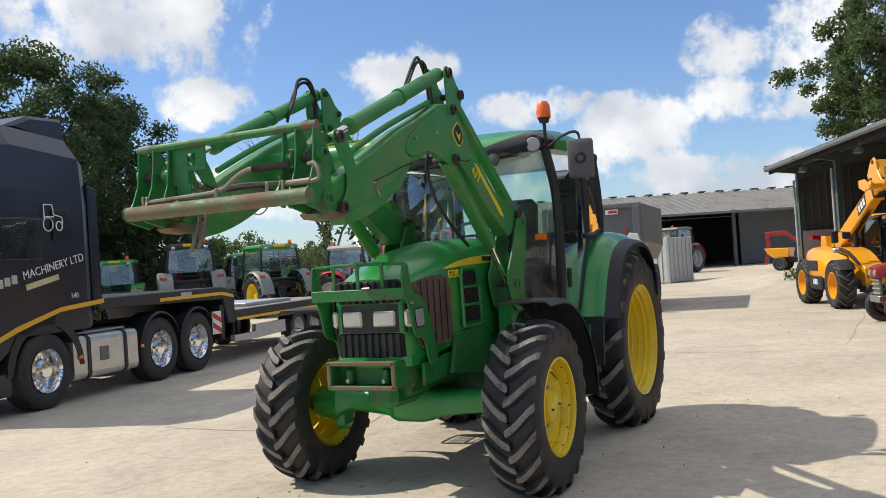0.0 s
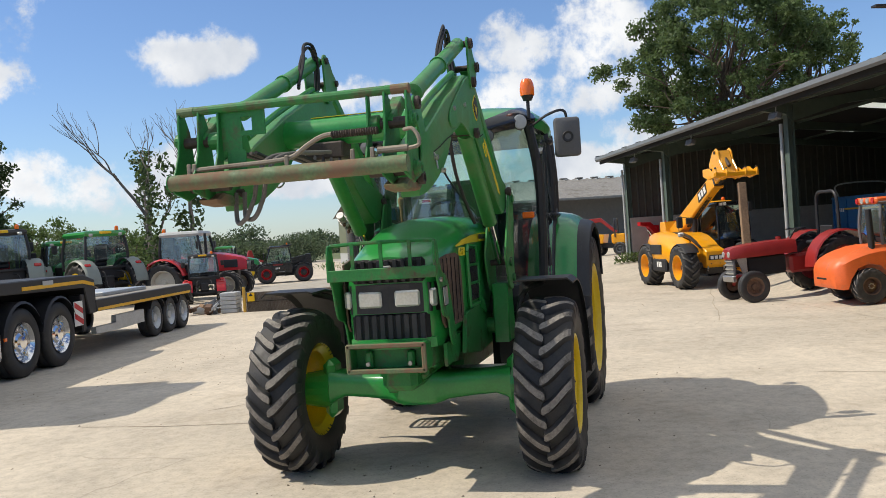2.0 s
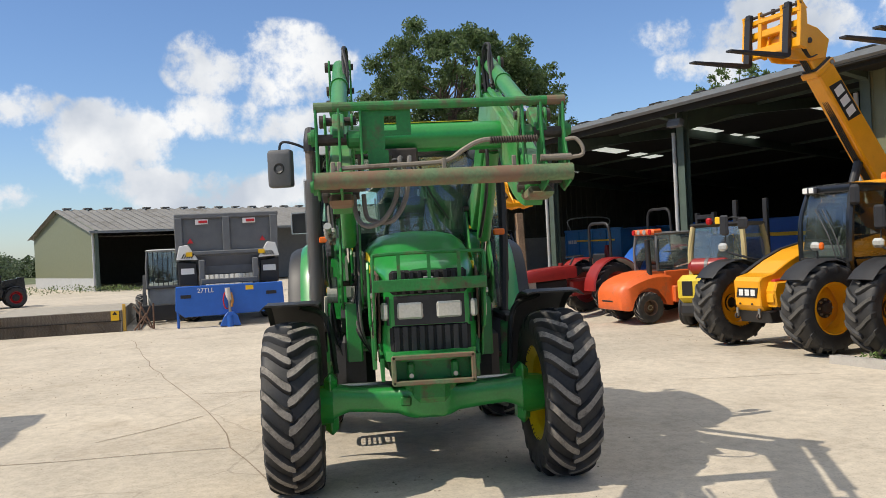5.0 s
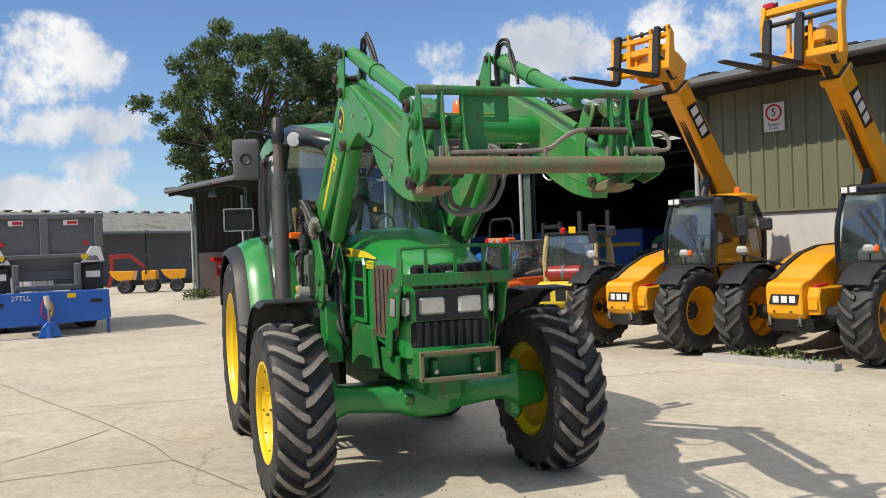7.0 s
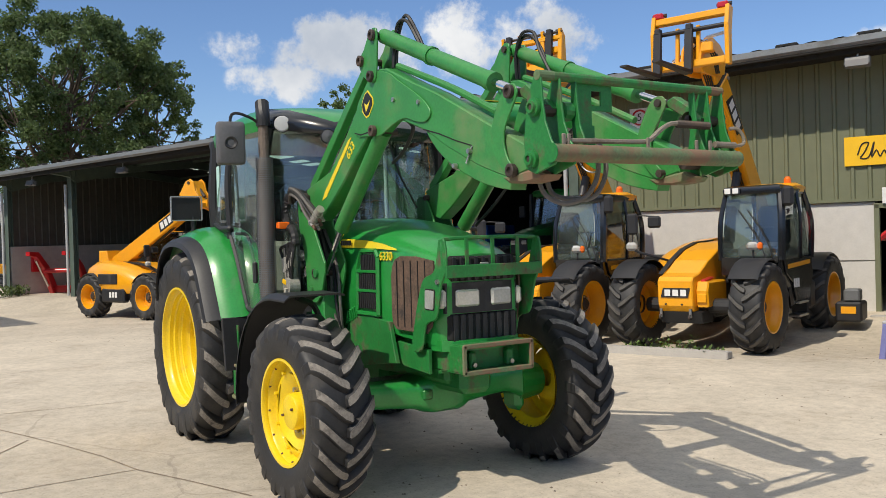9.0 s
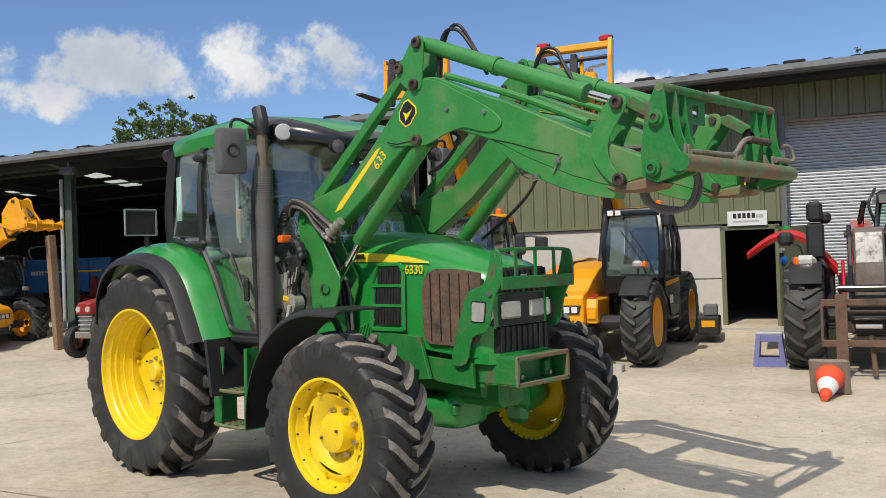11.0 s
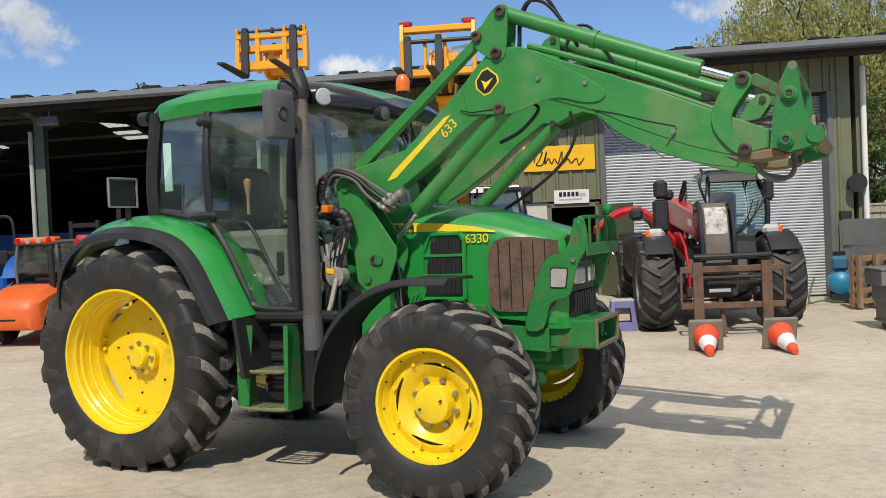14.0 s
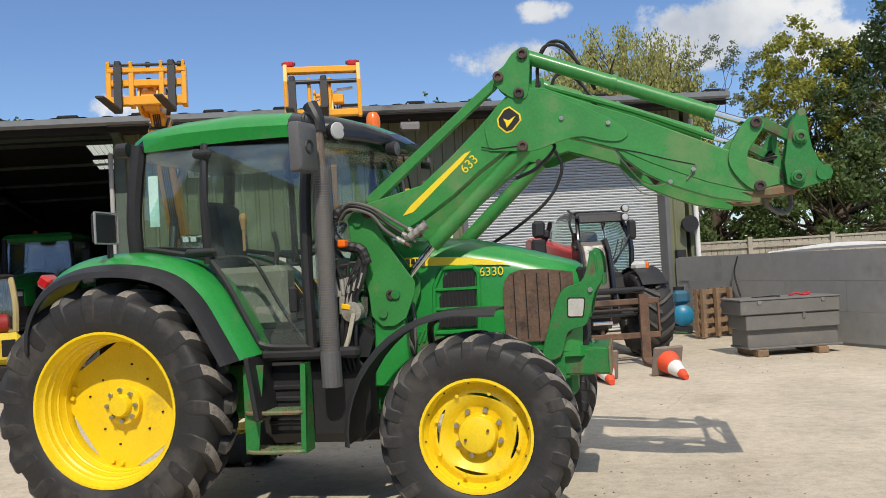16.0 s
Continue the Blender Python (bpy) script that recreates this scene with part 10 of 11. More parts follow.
def dump_trailer():
    M = Matrix.Translation((-12.75, -3.55, 0)) @ pose(0, 0, 0, 0, 0, 8)
    T = thing("dump_trailer", "grey tipping trailer body on a blue tank chassis", "trailer", M)
    # local x points to the yard, y along its width
    blue = part("front_plate", prism(B(), [(-1.25, 0.42), (-1.22, 0.98), (1.22, 0.98), (1.25, 0.36), (1.05, 0.30), (-1.05, 0.26)], 0.0, 0.14, "yz", bevel=0.015), BLUE, T, "bright blue front plate")
    rot = pose(0, 0, 0, 90, 0, 90)
    words("27TLL", 0.15, WHITE, blue, Matrix.Translation((0.143, -0.55, 0.86)) @ rot, "lettering", "white code on the blue plate")
    for y in (-1.0, 0.95):
        part("maker_mark", box(B(), (0.143, y, 0.74), (0.005, 0.24, 0.08)), SIGN_BLACK, blue)
    part("sticker", box(B(), (0.143, 0.45, 0.88), (0.005, 0.18, 0.10)), SIGN_YELLOW, blue)
    part("chassis", box(B(), (-2.6, 0, 0.62), (5.0, 1.0, 0.36), 0.03), BLUE, T)
    part("side_leg", box(B(), (0.0, 1.20, 0.22), (0.12, 0.06, 0.42), 0.01), BLUE, T)
    part("side_leg", box(B(), (0.0, -1.20, 0.22), (0.12, 0.06, 0.42), 0.01), BLUE, T)
    jack = part("jack", prism(B(), [(-0.26, 0.02), (-0.16, 0.24), (-0.07, 0.34), (0.07, 0.34), (0.16, 0.24), (0.22, 0.02)], 0.12, 0.34, "yz", bevel=0.01), BLUE, T)
    part("jack_foot", tube(B(), (0.30, -0.02, 0.0), (0.30, -0.02, 0.26), 0.08), BLUE, jack)
    part("jack_stem", tube(B(), (0.24, -0.02, 0.26), (0.22, -0.02, 0.62), 0.035), STEEL, jack)
    part("jack_sleeve", hose(B(), [(0.22, 0.0, 0.62), (0.24, -0.04, 0.72), (0.22, -0.06, 0.90)], 0.06, 8), mat("pale_sleeve", (0.55, 0.52, 0.47), 0.7), jack)
    part("hydraulic_hose", hose(B(), [(0.2, -0.12, 0.80), (0.24, -0.16, 0.6), (0.22, -0.10, 0.42), (0.2, 0.06, 0.5)], 0.015, 6), SIGN_RED, jack)
    part("hydraulic_hose", hose(B(), [(0.2, 0.02, 0.78), (0.26, 0.05, 0.62), (0.24, 0.02, 0.46)], 0.03, 6), mat("orange_hose", (0.5, 0.22, 0.05), 0.6), jack)
    # grey body
    bm = B()
    rings = []
    for x, zb, wb_, wt in ((-0.35, 1.66, 0.84, 1.16), (-0.55, 1.34, 0.9, 1.2), (-5.2, 1.20, 1.05, 1.22)):
        rings.append([(x, -wb_, zb), (x, -wt, zb + 0.40), (x, -wt, 2.66), (x, wt, 2.66), (x, wt, zb + 0.40), (x, wb_, zb)])
    loft(bm, rings)
    body = part("body", bm, GREY_STEEL, T, "grey tipping body")
    part("body_rim", box(B(), (-0.33, 0, 2.62), (0.10, 2.42, 0.12), 0.02), GREY_STEEL, body)
    part("body_sill", box(B(), (-0.30, 0, 1.74), (0.10, 1.72, 0.10), 0.02), GREY_STEEL, body)
    for y in (-1.12, -0.02, 1.1):
        part("body_rib", box(B(), (-0.31, y, 2.18), (0.08, 0.18, 0.84), 0.015), GREY_STEEL, body)
    for y in (-0.58, 0.52):
        part("maker_mark", box(B(), (-0.345 + 0.05, y, 2.48), (0.02, 0.30, 0.12)), WHITE, body)
        part("mark_bar", box(B(), (-0.325 + 0.05, y + 0.03, 2.48), (0.02, 0.2, 0.06)), SIGN_RED, body)
    for y in (-0.86, 0.82):
        part("reflector", prism(B(), [(y - 0.07, 1.98), (y + 0.07, 1.98), (y, 2.10)], -0.30, -0.28, "yz"), SIGN_RED, body)
        part("sticker", box(B(), (-0.24, y - 0.04, 1.72), (0.02, 0.15, 0.10)), SIGN_YELLOW, body)
    part("neck", box(B(), (-0.8, 0, 1.35), (0.6, 1.3, 0.28), 0.02), GREY_STEEL, T)
    for y in (-0.62, 0.62):
        part("ram_post", box(B(), (-0.25, y, 1.25), (0.14, 0.14, 0.66), 0.02), GREY_STEEL, T)
    part("cross_beam", box(B(), (-0.22, 0, 1.06), (0.12, 1.3, 0.12), 0.015), GREY_STEEL, T)
    for sd in (-1, 1):
        part("side_tank", prism(B(), [(0.72, 0.98), (1.16, 0.98), (1.18, 1.56), (0.74, 1.50)], -1.4, -0.30, "yz", bevel=0.02) if sd > 0 else prism(B(), [(-0.72, 0.98), (-1.16, 0.98), (-1.18, 1.56), (-0.74, 1.50)], -1.4, -0.30, "yz", bevel=0.02), BLACK, T)
        cap = [(0.70, 1.58), (1.20, 1.60), (1.12, 1.92), (0.92, 1.95)]
        wedge = part("side_wedge", prism(B(), [(sd * y, z) for y, z in cap], -1.4, -0.26, "yz", bevel=0.01), WHITE, T, "pale vented side cowl")
        bm = B()
        for k in range(5):
            box(bm, (-0.252, sd * (0.82 + 0.055 * k), 1.68), (0.012, 0.025, 0.12), rot=(30 * sd, 0, 0))
        part("wedge_vent", bm, DARK, wedge)
        part("maker_mark", box(B(), (-0.29, sd * 0.95, 1.32), (0.012, 0.30, 0.14)), WHITE, T)
        for x in (-2.4, -3.7):
            farm_wheel(T, x, sd * 0.98, 0.55, 0.56, 0.42, 0.32, GREY_STEEL, 14, sd, 0.03, 0, False, "wheel")
    return T


dump_trailer()


def skid_machine(m):
    T = thing("compact_loader", "grey compact loader with a caged cab", "loader", m)
    for x in (0, -0.9):
        for sd in (-1, 1):
            farm_wheel(T, x, sd * 0.58, 0.36, 0.37, 0.26, 0.2, GREY_STEEL, 12, sd, 0.03, 0, False, "wheel")
    part("body", box(B(), (-0.6, 0, 0.72), (1.5, 0.8, 0.6), 0.06), LIGHT_GREY, T)
    cab_frame(T, -0.75, 0.22, 0.80, 0.95, 1.85, 0.03, 0.04, GREY_STEEL, LIGHT_GREY, GLASS_DARK, 0.0, 0.05)
    bm = B()
    for k in range(7):
        tube(bm, (0.24, -0.36 + 0.12 * k, 0.95), (0.20, -0.36 + 0.12 * k, 1.85), 0.010, seg=5)
    part("cab_guard", bm, BLACK, T)
    for sd in (-1, 1):
        part("lift_arm", prism(B(), [(-1.2, 1.15), (-0.4, 1.25), (0.5, 0.8), (0.75, 0.35), (0.62, 0.32), (0.35, 0.70), (-0.4, 1.12), (-1.2, 1.02)], sd * 0.44, sd * 0.52), BLACK, T)
    part("implement", box(B(), (0.85, 0, 0.30), (0.14, 1.1, 0.4), 0.02), BLACK, T)
    return T


skid_machine(pose(-15.2, -5.6, 0, 0, 0, 12))


def site_dumper(m, label, boom=False):
    T = thing("site_dumper", label, "dumper", m, "small site machines")
    for x in (0.0, -1.2):
        for sd in (-1, 1):
            farm_wheel(T, x, sd * 0.5, 0.32, 0.33, 0.26, 0.16, GREY_STEEL, 12, sd, 0.03, 0, False, "wheel")
    part("chassis", box(B(), (-0.6, 0, 0.5), (1.9, 0.5, 0.24), 0.03), BLACK, T)
    part("skip", prism(B(), [(-0.35, 0.62), (-0.45, 1.05), (0.72, 1.08), (0.55, 0.80), (0.3, 0.60)], -0.5, 0.5, bevel=0.02), MACHINE_YELLOW, T, "yellow skip")
    part("engine_cover", box(B(), (-1.1, 0, 0.82), (0.7, 0.66, 0.5), 0.06), MACHINE_YELLOW, T)
    part("roll_bar", hose(B(), [(-0.95, -0.34, 0.9), (-0.95, -0.34, 1.7), (-0.95, 0, 1.82), (-0.95, 0.34, 1.7), (-0.95, 0.34, 0.9)], 0.035, 7), BLACK, T)
    if boom:
        part("boom", prism(B(), [(0.9, 0.3), (0.7, 1.0), (0.75, 1.85), (-0.2, 1.9), (-1.0, 1.2), (-0.9, 1.08), (-0.2, 1.68), (0.55, 1.65), (0.55, 1.0), (0.75, 0.3)], -0.09, 0.09, bevel=0.02), RED, T, "red folded digger arm")
    return T


site_dumper(pose(-37.2, -2.0, 0, 0, 0, -100), "yellow and red small site machine", True)
site_dumper(pose(-36.6, 0.3, 0, 0, 0, -95), "yellow site dumper with a roll bar")

# ---- loose things in the yard ----
def traffic_cone(m):
    T = thing("traffic_cone", "orange and white traffic cone lying on its side", "cone", m, "fallen traffic cones")
    org = MATS.get("cone_orange") or mat("cone_orange", (0.75, 0.085, 0.03), 0.55, var=0.1, dirt=(0.3, 0.12, 0.08), dirt_amount=0.3)
    part("base", box(B(), (0, 0, 0.02), (0.40, 0.40, 0.045), 0.02), mat("cone_base", (0.20, 0.17, 0.14), 0.8, var=0.2), T)
    prof = lambda z: 0.15 - 0.115 * (z - 0.04) / 0.5
    for nm, z0, z1, mt in (("cone", 0.04, 0.24, org), ("sleeve", 0.24, 0.42, WHITE), ("tip", 0.42, 0.54, org)):
        part(nm, lathe(B(), [(z0, prof(z0)), (z1, prof(z1)), (z1, max(prof(z1) - 0.012, 0.005)), (z0, prof(z0) - 0.012)] if nm != "tip" else [(z0, prof(z0)), (z1, prof(z1)), (z1, 0.0)], 22, "z"), mt, T, "", True)
    return T


c1 = traffic_cone(Matrix.Translation((2.92, 5.30, 0.195)) @ pose(0, 0, 0, 107, 0, 14))
c2 = copy_thing(c1, Matrix.Translation((3.72, 5.55, 0.195)) @ pose(0, 0, 0, 107, 0, 24))


def metal_chest(m):
    T = thing("metal_chest", "grey steel tool chests stacked on timber bearers", "chest", m)
    g = mat("chest_grey", (0.15, 0.145, 0.135), 0.6, var=0.12, dirt=(0.22, 0.2, 0.17), dirt_amount=0.35)
    part("lower_body", box(B(), (0.72, 0.34, 0.25), (1.36, 0.56, 0.26), 0.012), g, T)
    part("skid", box(B(), (0.72, 0.31, 0.115), (1.40, 0.66, 0.03), 0.006), g, T)
    part("middle_body", box(B(), (0.70, 0.31, 0.485), (1.40, 0.64, 0.22), 0.012), g, T)
    part("upper_body", box(B(), (0.66, 0.31, 0.70), (1.48, 0.70, 0.20), 0.012), g, T)
    part("lid", box(B(), (0.66, 0.31, 0.812), (1.50, 0.72, 0.022), 0.006), g, T)
    for x in (0.20, 1.15):
        part("hasp", box(B(), (x, -0.045, 0.77), (0.06, 0.02, 0.05), 0.004), STEEL, T)
    part("latch", box(B(), (0.86, -0.02, 0.57), (0.04, 0.03, 0.11), 0.006), g, T)
    for x in (0.2, 1.1):
        part("bearer", box(B(), (x, 0.28, 0.05), (0.16, 0.72, 0.10), 0.01), WOOD, T)
    return T


metal_chest(pose(4.90, 7.20, 0, 0, 0, 17))
solo("ratchet_strap", hose(B(), [(0, 0, 0), (0.1, 0.05, 0.02), (0.22, -0.02, 0.0), (0.3, 0.06, 0.03), (0.18, 0.1, 0.0)], 0.016, 6), RED_BRIGHT, "red strap lying on the grey chest", "strap", pose(5.6, 7.78, 0.832))
solo("cable_coil", hose(B(), [(0, 0, 0), (0.15, 0.06, 0.0), (0.3, 0.0, 0.01), (0.4, 0.08, 0.0)], 0.012, 6), BLACK, "black cable lying on the grey chest", "cable", pose(5.05, 7.58, 0.83))


def pallet_stack(m):
    T = thing("pallet", "stack of worn timber pallets stood on end", "pallet", m)
    for k in range(2):
        for i in range(5):
            part("board", box(B(), (0.0 + k * 0.16, 0, 0.12 + i * 0.19), (0.022, 0.8, 0.10), 0.004), WOOD, T)
        for y in (-0.36, 0, 0.36):
            part("bearer", box(B(), (0.07 + k * 0.16, y, 0.48), (0.09, 0.08, 0.94), 0.004), WOOD, T)
    return T


pallet_stack(pose(4.66, 10.5, 0.03, 0, 0, -50) @ Matrix.Scale(0.9, 4))


def compressor(m):
    T = thing("compressor", "blue air compressor with a round tank", "compressor", m)
    tank = part("tank", lathe(B(), [(-0.42, 0.0), (-0.40, 0.12), (-0.34, 0.19), (0.34, 0.19), (0.40, 0.12), (0.42, 0.0)], 24, "y", (0, 0, 0.30)), mat("tank_blue", (0.02, 0.20, 0.36), 0.4, var=0.1), T, "blue air tank", True)
    part("motor", box(B(), (0, -0.12, 0.62), (0.28, 0.30, 0.24), 0.05), mat("motor_blue", (0.03, 0.12, 0.2), 0.6), T)
    part("pump", tube(B(), (0, 0.16, 0.50), (0, 0.16, 0.80), 0.10), BLACK, T)
    part("foot", box(B(), (0, 0.3, 0.06), (0.3, 0.06, 0.12), 0.01), BLACK, T)
    part("foot", box(B(), (0, -0.3, 0.06), (0.3, 0.06, 0.12), 0.01), BLACK, T)
    part("air_hose", hose(B(), [(0.1, -0.3, 0.3), (0.3, -0.5, 0.03), (0.0, -0.7, 0.03), (-0.3, -0.45, 0.03), (-0.5, -0.6, 0.03), (-0.4, -0.2, 0.4)], 0.014, 6), mat("green_hose", (0.06, 0.14, 0.07), 0.6), T)
    return T


compressor(pose(4.22, 11.45, 0.05, 0, 0, 4) @ Matrix.Scale(1.05, 4))


def step_stool(m):
    T = thing("step_stool", "blue and white plastic step stool", "stool", m)
    b = mat("stool_blue", (0.17, 0.18, 0.40), 0.5, var=0.12)
    part("top", box(B(), (0, 0, 0.44), (0.34, 0.26, 0.04), 0.012), LIGHT_GREY, T)
    for sx in (-1, 1):
        for sy in (-1, 1):
            part("leg", prism(B(), [(sx * 0.16, 0.42), (sx * 0.10, 0.42), (sx * 0.14, 0.0), (sx * 0.21, 0.0)], sy * 0.12 - 0.02, sy * 0.12 + 0.02, bevel=0.004), b, T)
    for z, w in ((0.06, 0.40), (0.38, 0.33)):
        for sy in (-1, 1):
            part("panel", box(B(), (0, sy * 0.12, z), (w, 0.02, 0.13 if z < 0.2 else 0.10), 0.006), b, T)
        for sx in (-1, 1):
            part("panel", box(B(), (sx * (w / 2 - 0.02), 0, z), (0.02, 0.24, 0.13 if z < 0.2 else 0.10), 0.006), b, T)
    return T


step_stool(pose(1.42, 7.25, 0.0, 0, 0, 20))
# kerb with weeds
solo("kerb_beam", prism(B(), [(-0.10, 0.0), (0.10, 0.0), (0.09, 0.09), (-0.09, 0.10)], 0, 1.78, "yz", bevel=0.012), CONCRETE, "loose concrete kerb lying in the yard", "kerb", Matrix.Translation((-1.62, 5.22, 0)) @ pose(0, 0, 0, 0, 0, 20))


def weeds(name, label, spots, n, size, material):
    rnd = random.Random(7)
    vs, fs = [], []
    for cx, cy, r, h in spots:
        for _ in range(n):
            a, rr = rnd.uniform(0, 6.28), r * math.sqrt(rnd.random())
            x, y = cx + rr * math.cos(a), cy + rr * math.sin(a)
            z = ground_z(x, y) + rnd.random() * h
            t, u = rnd.uniform(0, 6.28), rnd.uniform(0.2, 1.2)
            d = Vector((math.cos(t) * math.cos(u), math.sin(t) * math.cos(u), math.sin(u))) * size * rnd.uniform(0.5, 1.2)
            w = Vector((-math.sin(t), math.cos(t), 0)) * size * 0.25
            p = Vector((x, y, z))
            k = len(vs)
            vs += [p, p + d * 0.5 + w, p + d, p + d * 0.5 - w]
            fs.append((k, k + 1, k + 2, k + 3))
    me = bpy.data.meshes.new(name)
    me.from_pydata([tuple(v) for v in vs], [], fs)
    me.materials.append(material)
    return tagged(new(name, me), label, "weeds", kind="stuff")


weeds("weeds", "green weeds growing by the kerb", [(-1.05, 5.62, 0.22, 0.16), (-0.7, 5.8, 0.25, 0.20), (-0.35, 5.85, 0.22, 0.10), (-1.3, 5.5, 0.15, 0.1)], 62, 0.075, leaf_mat("weed_leaf", (0.12, 0.19, 0.05)))
weeds("verge_weeds", "rough grass by the shed corner and far shed", [tuple(shed_point(-24.3, -0.3).xy) + (0.5, 0.25), (-41.5, -14.5, 1.6, 0.3), (-41.5, -17.5, 2.0, 0.4), (-40.5, -12.8, 1.2, 0.2)], 260, 0.16, leaf_mat("verge_leaf", (0.10, 0.14, 0.045)))


def boundary_wall():
    """Concrete block wall from the shed corner towards the yard, a timber fence behind it."""
    M = Matrix.Translation(shed_point(4.62, -0.16)) @ pose(0, 0, 0, 0, 0, WALL_ANGLE - 83.5)
    bw = thing("wall_boundary", "grey rendered concrete boundary wall", "wall", M, kind="structure")
    g = mat("grey_render", (0.27, 0.27, 0.265), 0.9, var=0.1, dirt=(0.19, 0.185, 0.175), dirt_amount=0.4, bump=0.002, dirt_scale=0.8)
    part("block_course", box(B(), (4.2, 0.0, 0.70), (8.6, 0.24, 1.46), 0.01), g, bw)
    for i in range(6):
        for k in range(3):
            part("panel", box(B(), (0.72 + i * 1.36 + (0.3 if k % 2 else 0), -0.125, 0.28 + k * 0.47), (1.356, 0.02, 0.468), 0.002), g, bw)
    ob = solo("pipe_bundle", B_tube_bundle(), WHITE, "white plastic pipes lying along the wall", "pipes", M)
    ob2 = solo("wall_cable", hose(B(), [(1.9, -0.15, 1.42), (1.85, -0.2, 1.1), (1.95, -0.16, 0.6), (1.9, -0.18, 0.1)], 0.014, 6), BLACK, "black cable hanging down the wall", "cable", M)
    F = Matrix.Translation(shed_point(5.6, 6.2)) @ pose(0, 0, 0, 0, 0, WALL_ANGLE - 42)
    WOODF = mat("silvered_timber", (0.40, 0.37, 0.31), 0.9, var=0.22, scale=3.0, fine=25, bump=0.003)
    fence = thing("timber_fence", "weathered close-boarded timber fence", "fence", F)
    for i in range(70):
        part("board", box(B(), (i * 0.145, 0, 0.86 + 0.02 * math.sin(i * 2.3)), (0.135, 0.02, 1.72), 0.003), WOODF, fence)
    for i in range(6):
        part("fence_post", box(B(), (i * 1.9, -0.05, 0.9), (0.1, 0.1, 1.85), 0.01), WOODF, fence)
    for z in (0.5, 1.6):
        part("rail", box(B(), (5.0, -0.03, z), (10.2, 0.04, 0.09)), WOODF, fence)
    part("cap_rail", box(B(), (5.0, 0, 1.74), (10.2, 0.06, 0.05)), WOODF, fence)


def B_tube_bundle():
    bm = B()
    for k in range(3):
        hose(bm, [(2.6, -0.02 + 0.05 * k, 1.45), (4.0, 0.0 + 0.05 * k, 1.50 + 0.02 * k), (5.4, 0.02 + 0.05 * k, 1.50), (6.8, 0.0 + 0.05 * k, 1.46)], 0.03, 6)
    return bm


boundary_wall()


def ramp_block():
    """The low concrete loading ramp across the yard."""
    M = Matrix.Translation((-12.2, -8.85, 0)) @ pose(0, 0, 0, 0, 0, 100)
    T = thing("loading_ramp", "low dark concrete loading ramp with yellow corner posts", "ramp", M)
    top = mat("ramp_top", (0.34, 0.31, 0.26), 0.92, var=0.15, dirt=(0.22, 0.19, 0.15), dirt_amount=0.4)
    part("side_wall", box(B(), (1.42, 0.10, 0.24), (2.84, 0.20, 0.52), 0.015), CONCRETE_DARK, T, "stained dark retaining wall")
    part("side_course", box(B(), (1.42, -0.01, 0.26), (2.84, 0.03, 0.012)), DARK, T)
    part("deck", prism(B(), [(0.0, 0.02), (0.0, 0.50), (3.2, 0.52), (9.5, 0.02)], 0.0, 2.84, "yz"), top, T, "pale sloping concrete top")
    yp = mat("post_yellow", (0.55, 0.33, 0.05), 0.6, var=0.15)
    for x in (-0.06, 2.90):
        part("corner_post", box(B(), (x, 0.05, 0.32), (0.07, 0.07, 0.64), 0.008), yp, T)
    for x in (0.14, 2.70):
        pl = part("warning_plate", box(B(), (x, -0.03, 0.38), (0.18, 0.012, 0.22)), SIGN_YELLOW, T, "small yellow warning plate")
        part("warning_mark", prism(B(), [(x - 0.06, 0.40), (x + 0.06, 0.40), (x, 0.48)], -0.04, -0.037), SIGN_BLACK, pl)
    kb = thing("kerb_stack", "stack of pale concrete kerb stones", "kerbs", Matrix.Translation((-12.15, -9.35, 0)) @ pose(0, 0, 0, 0, 0, 100))
    for k in range(5):
        for j in range(2):
            part("stone", box(B(), (0.02 + 0.0 * k, 0.1 + j * 0.24, 0.055 + k * 0.105), (0.42, 0.22, 0.095), 0.012), LIGHT_GREY, kb)
    rub = thing("scrap_heap", "heap of rubble and scrap metal by the ramp", "heap", Matrix.Translation((-12.3, -9.95, 0)))
    rnd = random.Random(11)
    for k in range(26):
        part("lump", box(B(), (rnd.uniform(-0.5, 0.5), rnd.uniform(-0.45, 0.35), rnd.uniform(0.05, 0.25)), (rnd.uniform(0.1, 0.4), rnd.uniform(0.06, 0.2), rnd.uniform(0.05, 0.16)), 0.01, rot=(rnd.uniform(-30, 30), rnd.uniform(-30, 30), rnd.uniform(0, 180))), rnd.choice([RUST_BROWN, GREY_STEEL, LIGHT_GREY, WOOD]), rub)
    lg = thing("scrap_rods", "bent steel rods and pipes leaning by the ramp", "scrap", Matrix.Translation((-12.8, -5.6, 0)))
    for k in range(6):
        part("rod", tube(B(), (rnd.uniform(-0.4, 0.3), rnd.uniform(-0.2, 0.5), 0.02), (rnd.uniform(-0.5, 0.2), rnd.uniform(-0.3, 0.3), rnd.uniform(0.35, 0.75)), 0.02), RUST_BROWN, lg)
    return T


ramp_block()


def stillage(m):
    T = thing("storage_container", "pale grey ribbed steel storage container", "container", m)
    part("body", box(B(), (0, 0, 0.95), (2.2, 1.5, 1.84), 0.02), LIGHT_GREY, T)
    for k in range(9):
        part("rib", box(B(), (-1.0 + k * 0.25, -0.77, 0.95), (0.08, 0.04, 1.7), 0.01), LIGHT_GREY, T)
    for k in range(6):
        part("rib", box(B(), (1.12, -0.62 + k * 0.25, 0.95), (0.04, 0.08, 1.7), 0.01), LIGHT_GREY, T)
    for x in (-1.08, 1.08):
        part("corner_post", box(B(), (x, -0.74, 0.95), (0.1, 0.1, 1.9), 0.01), GALV, T)
    return T


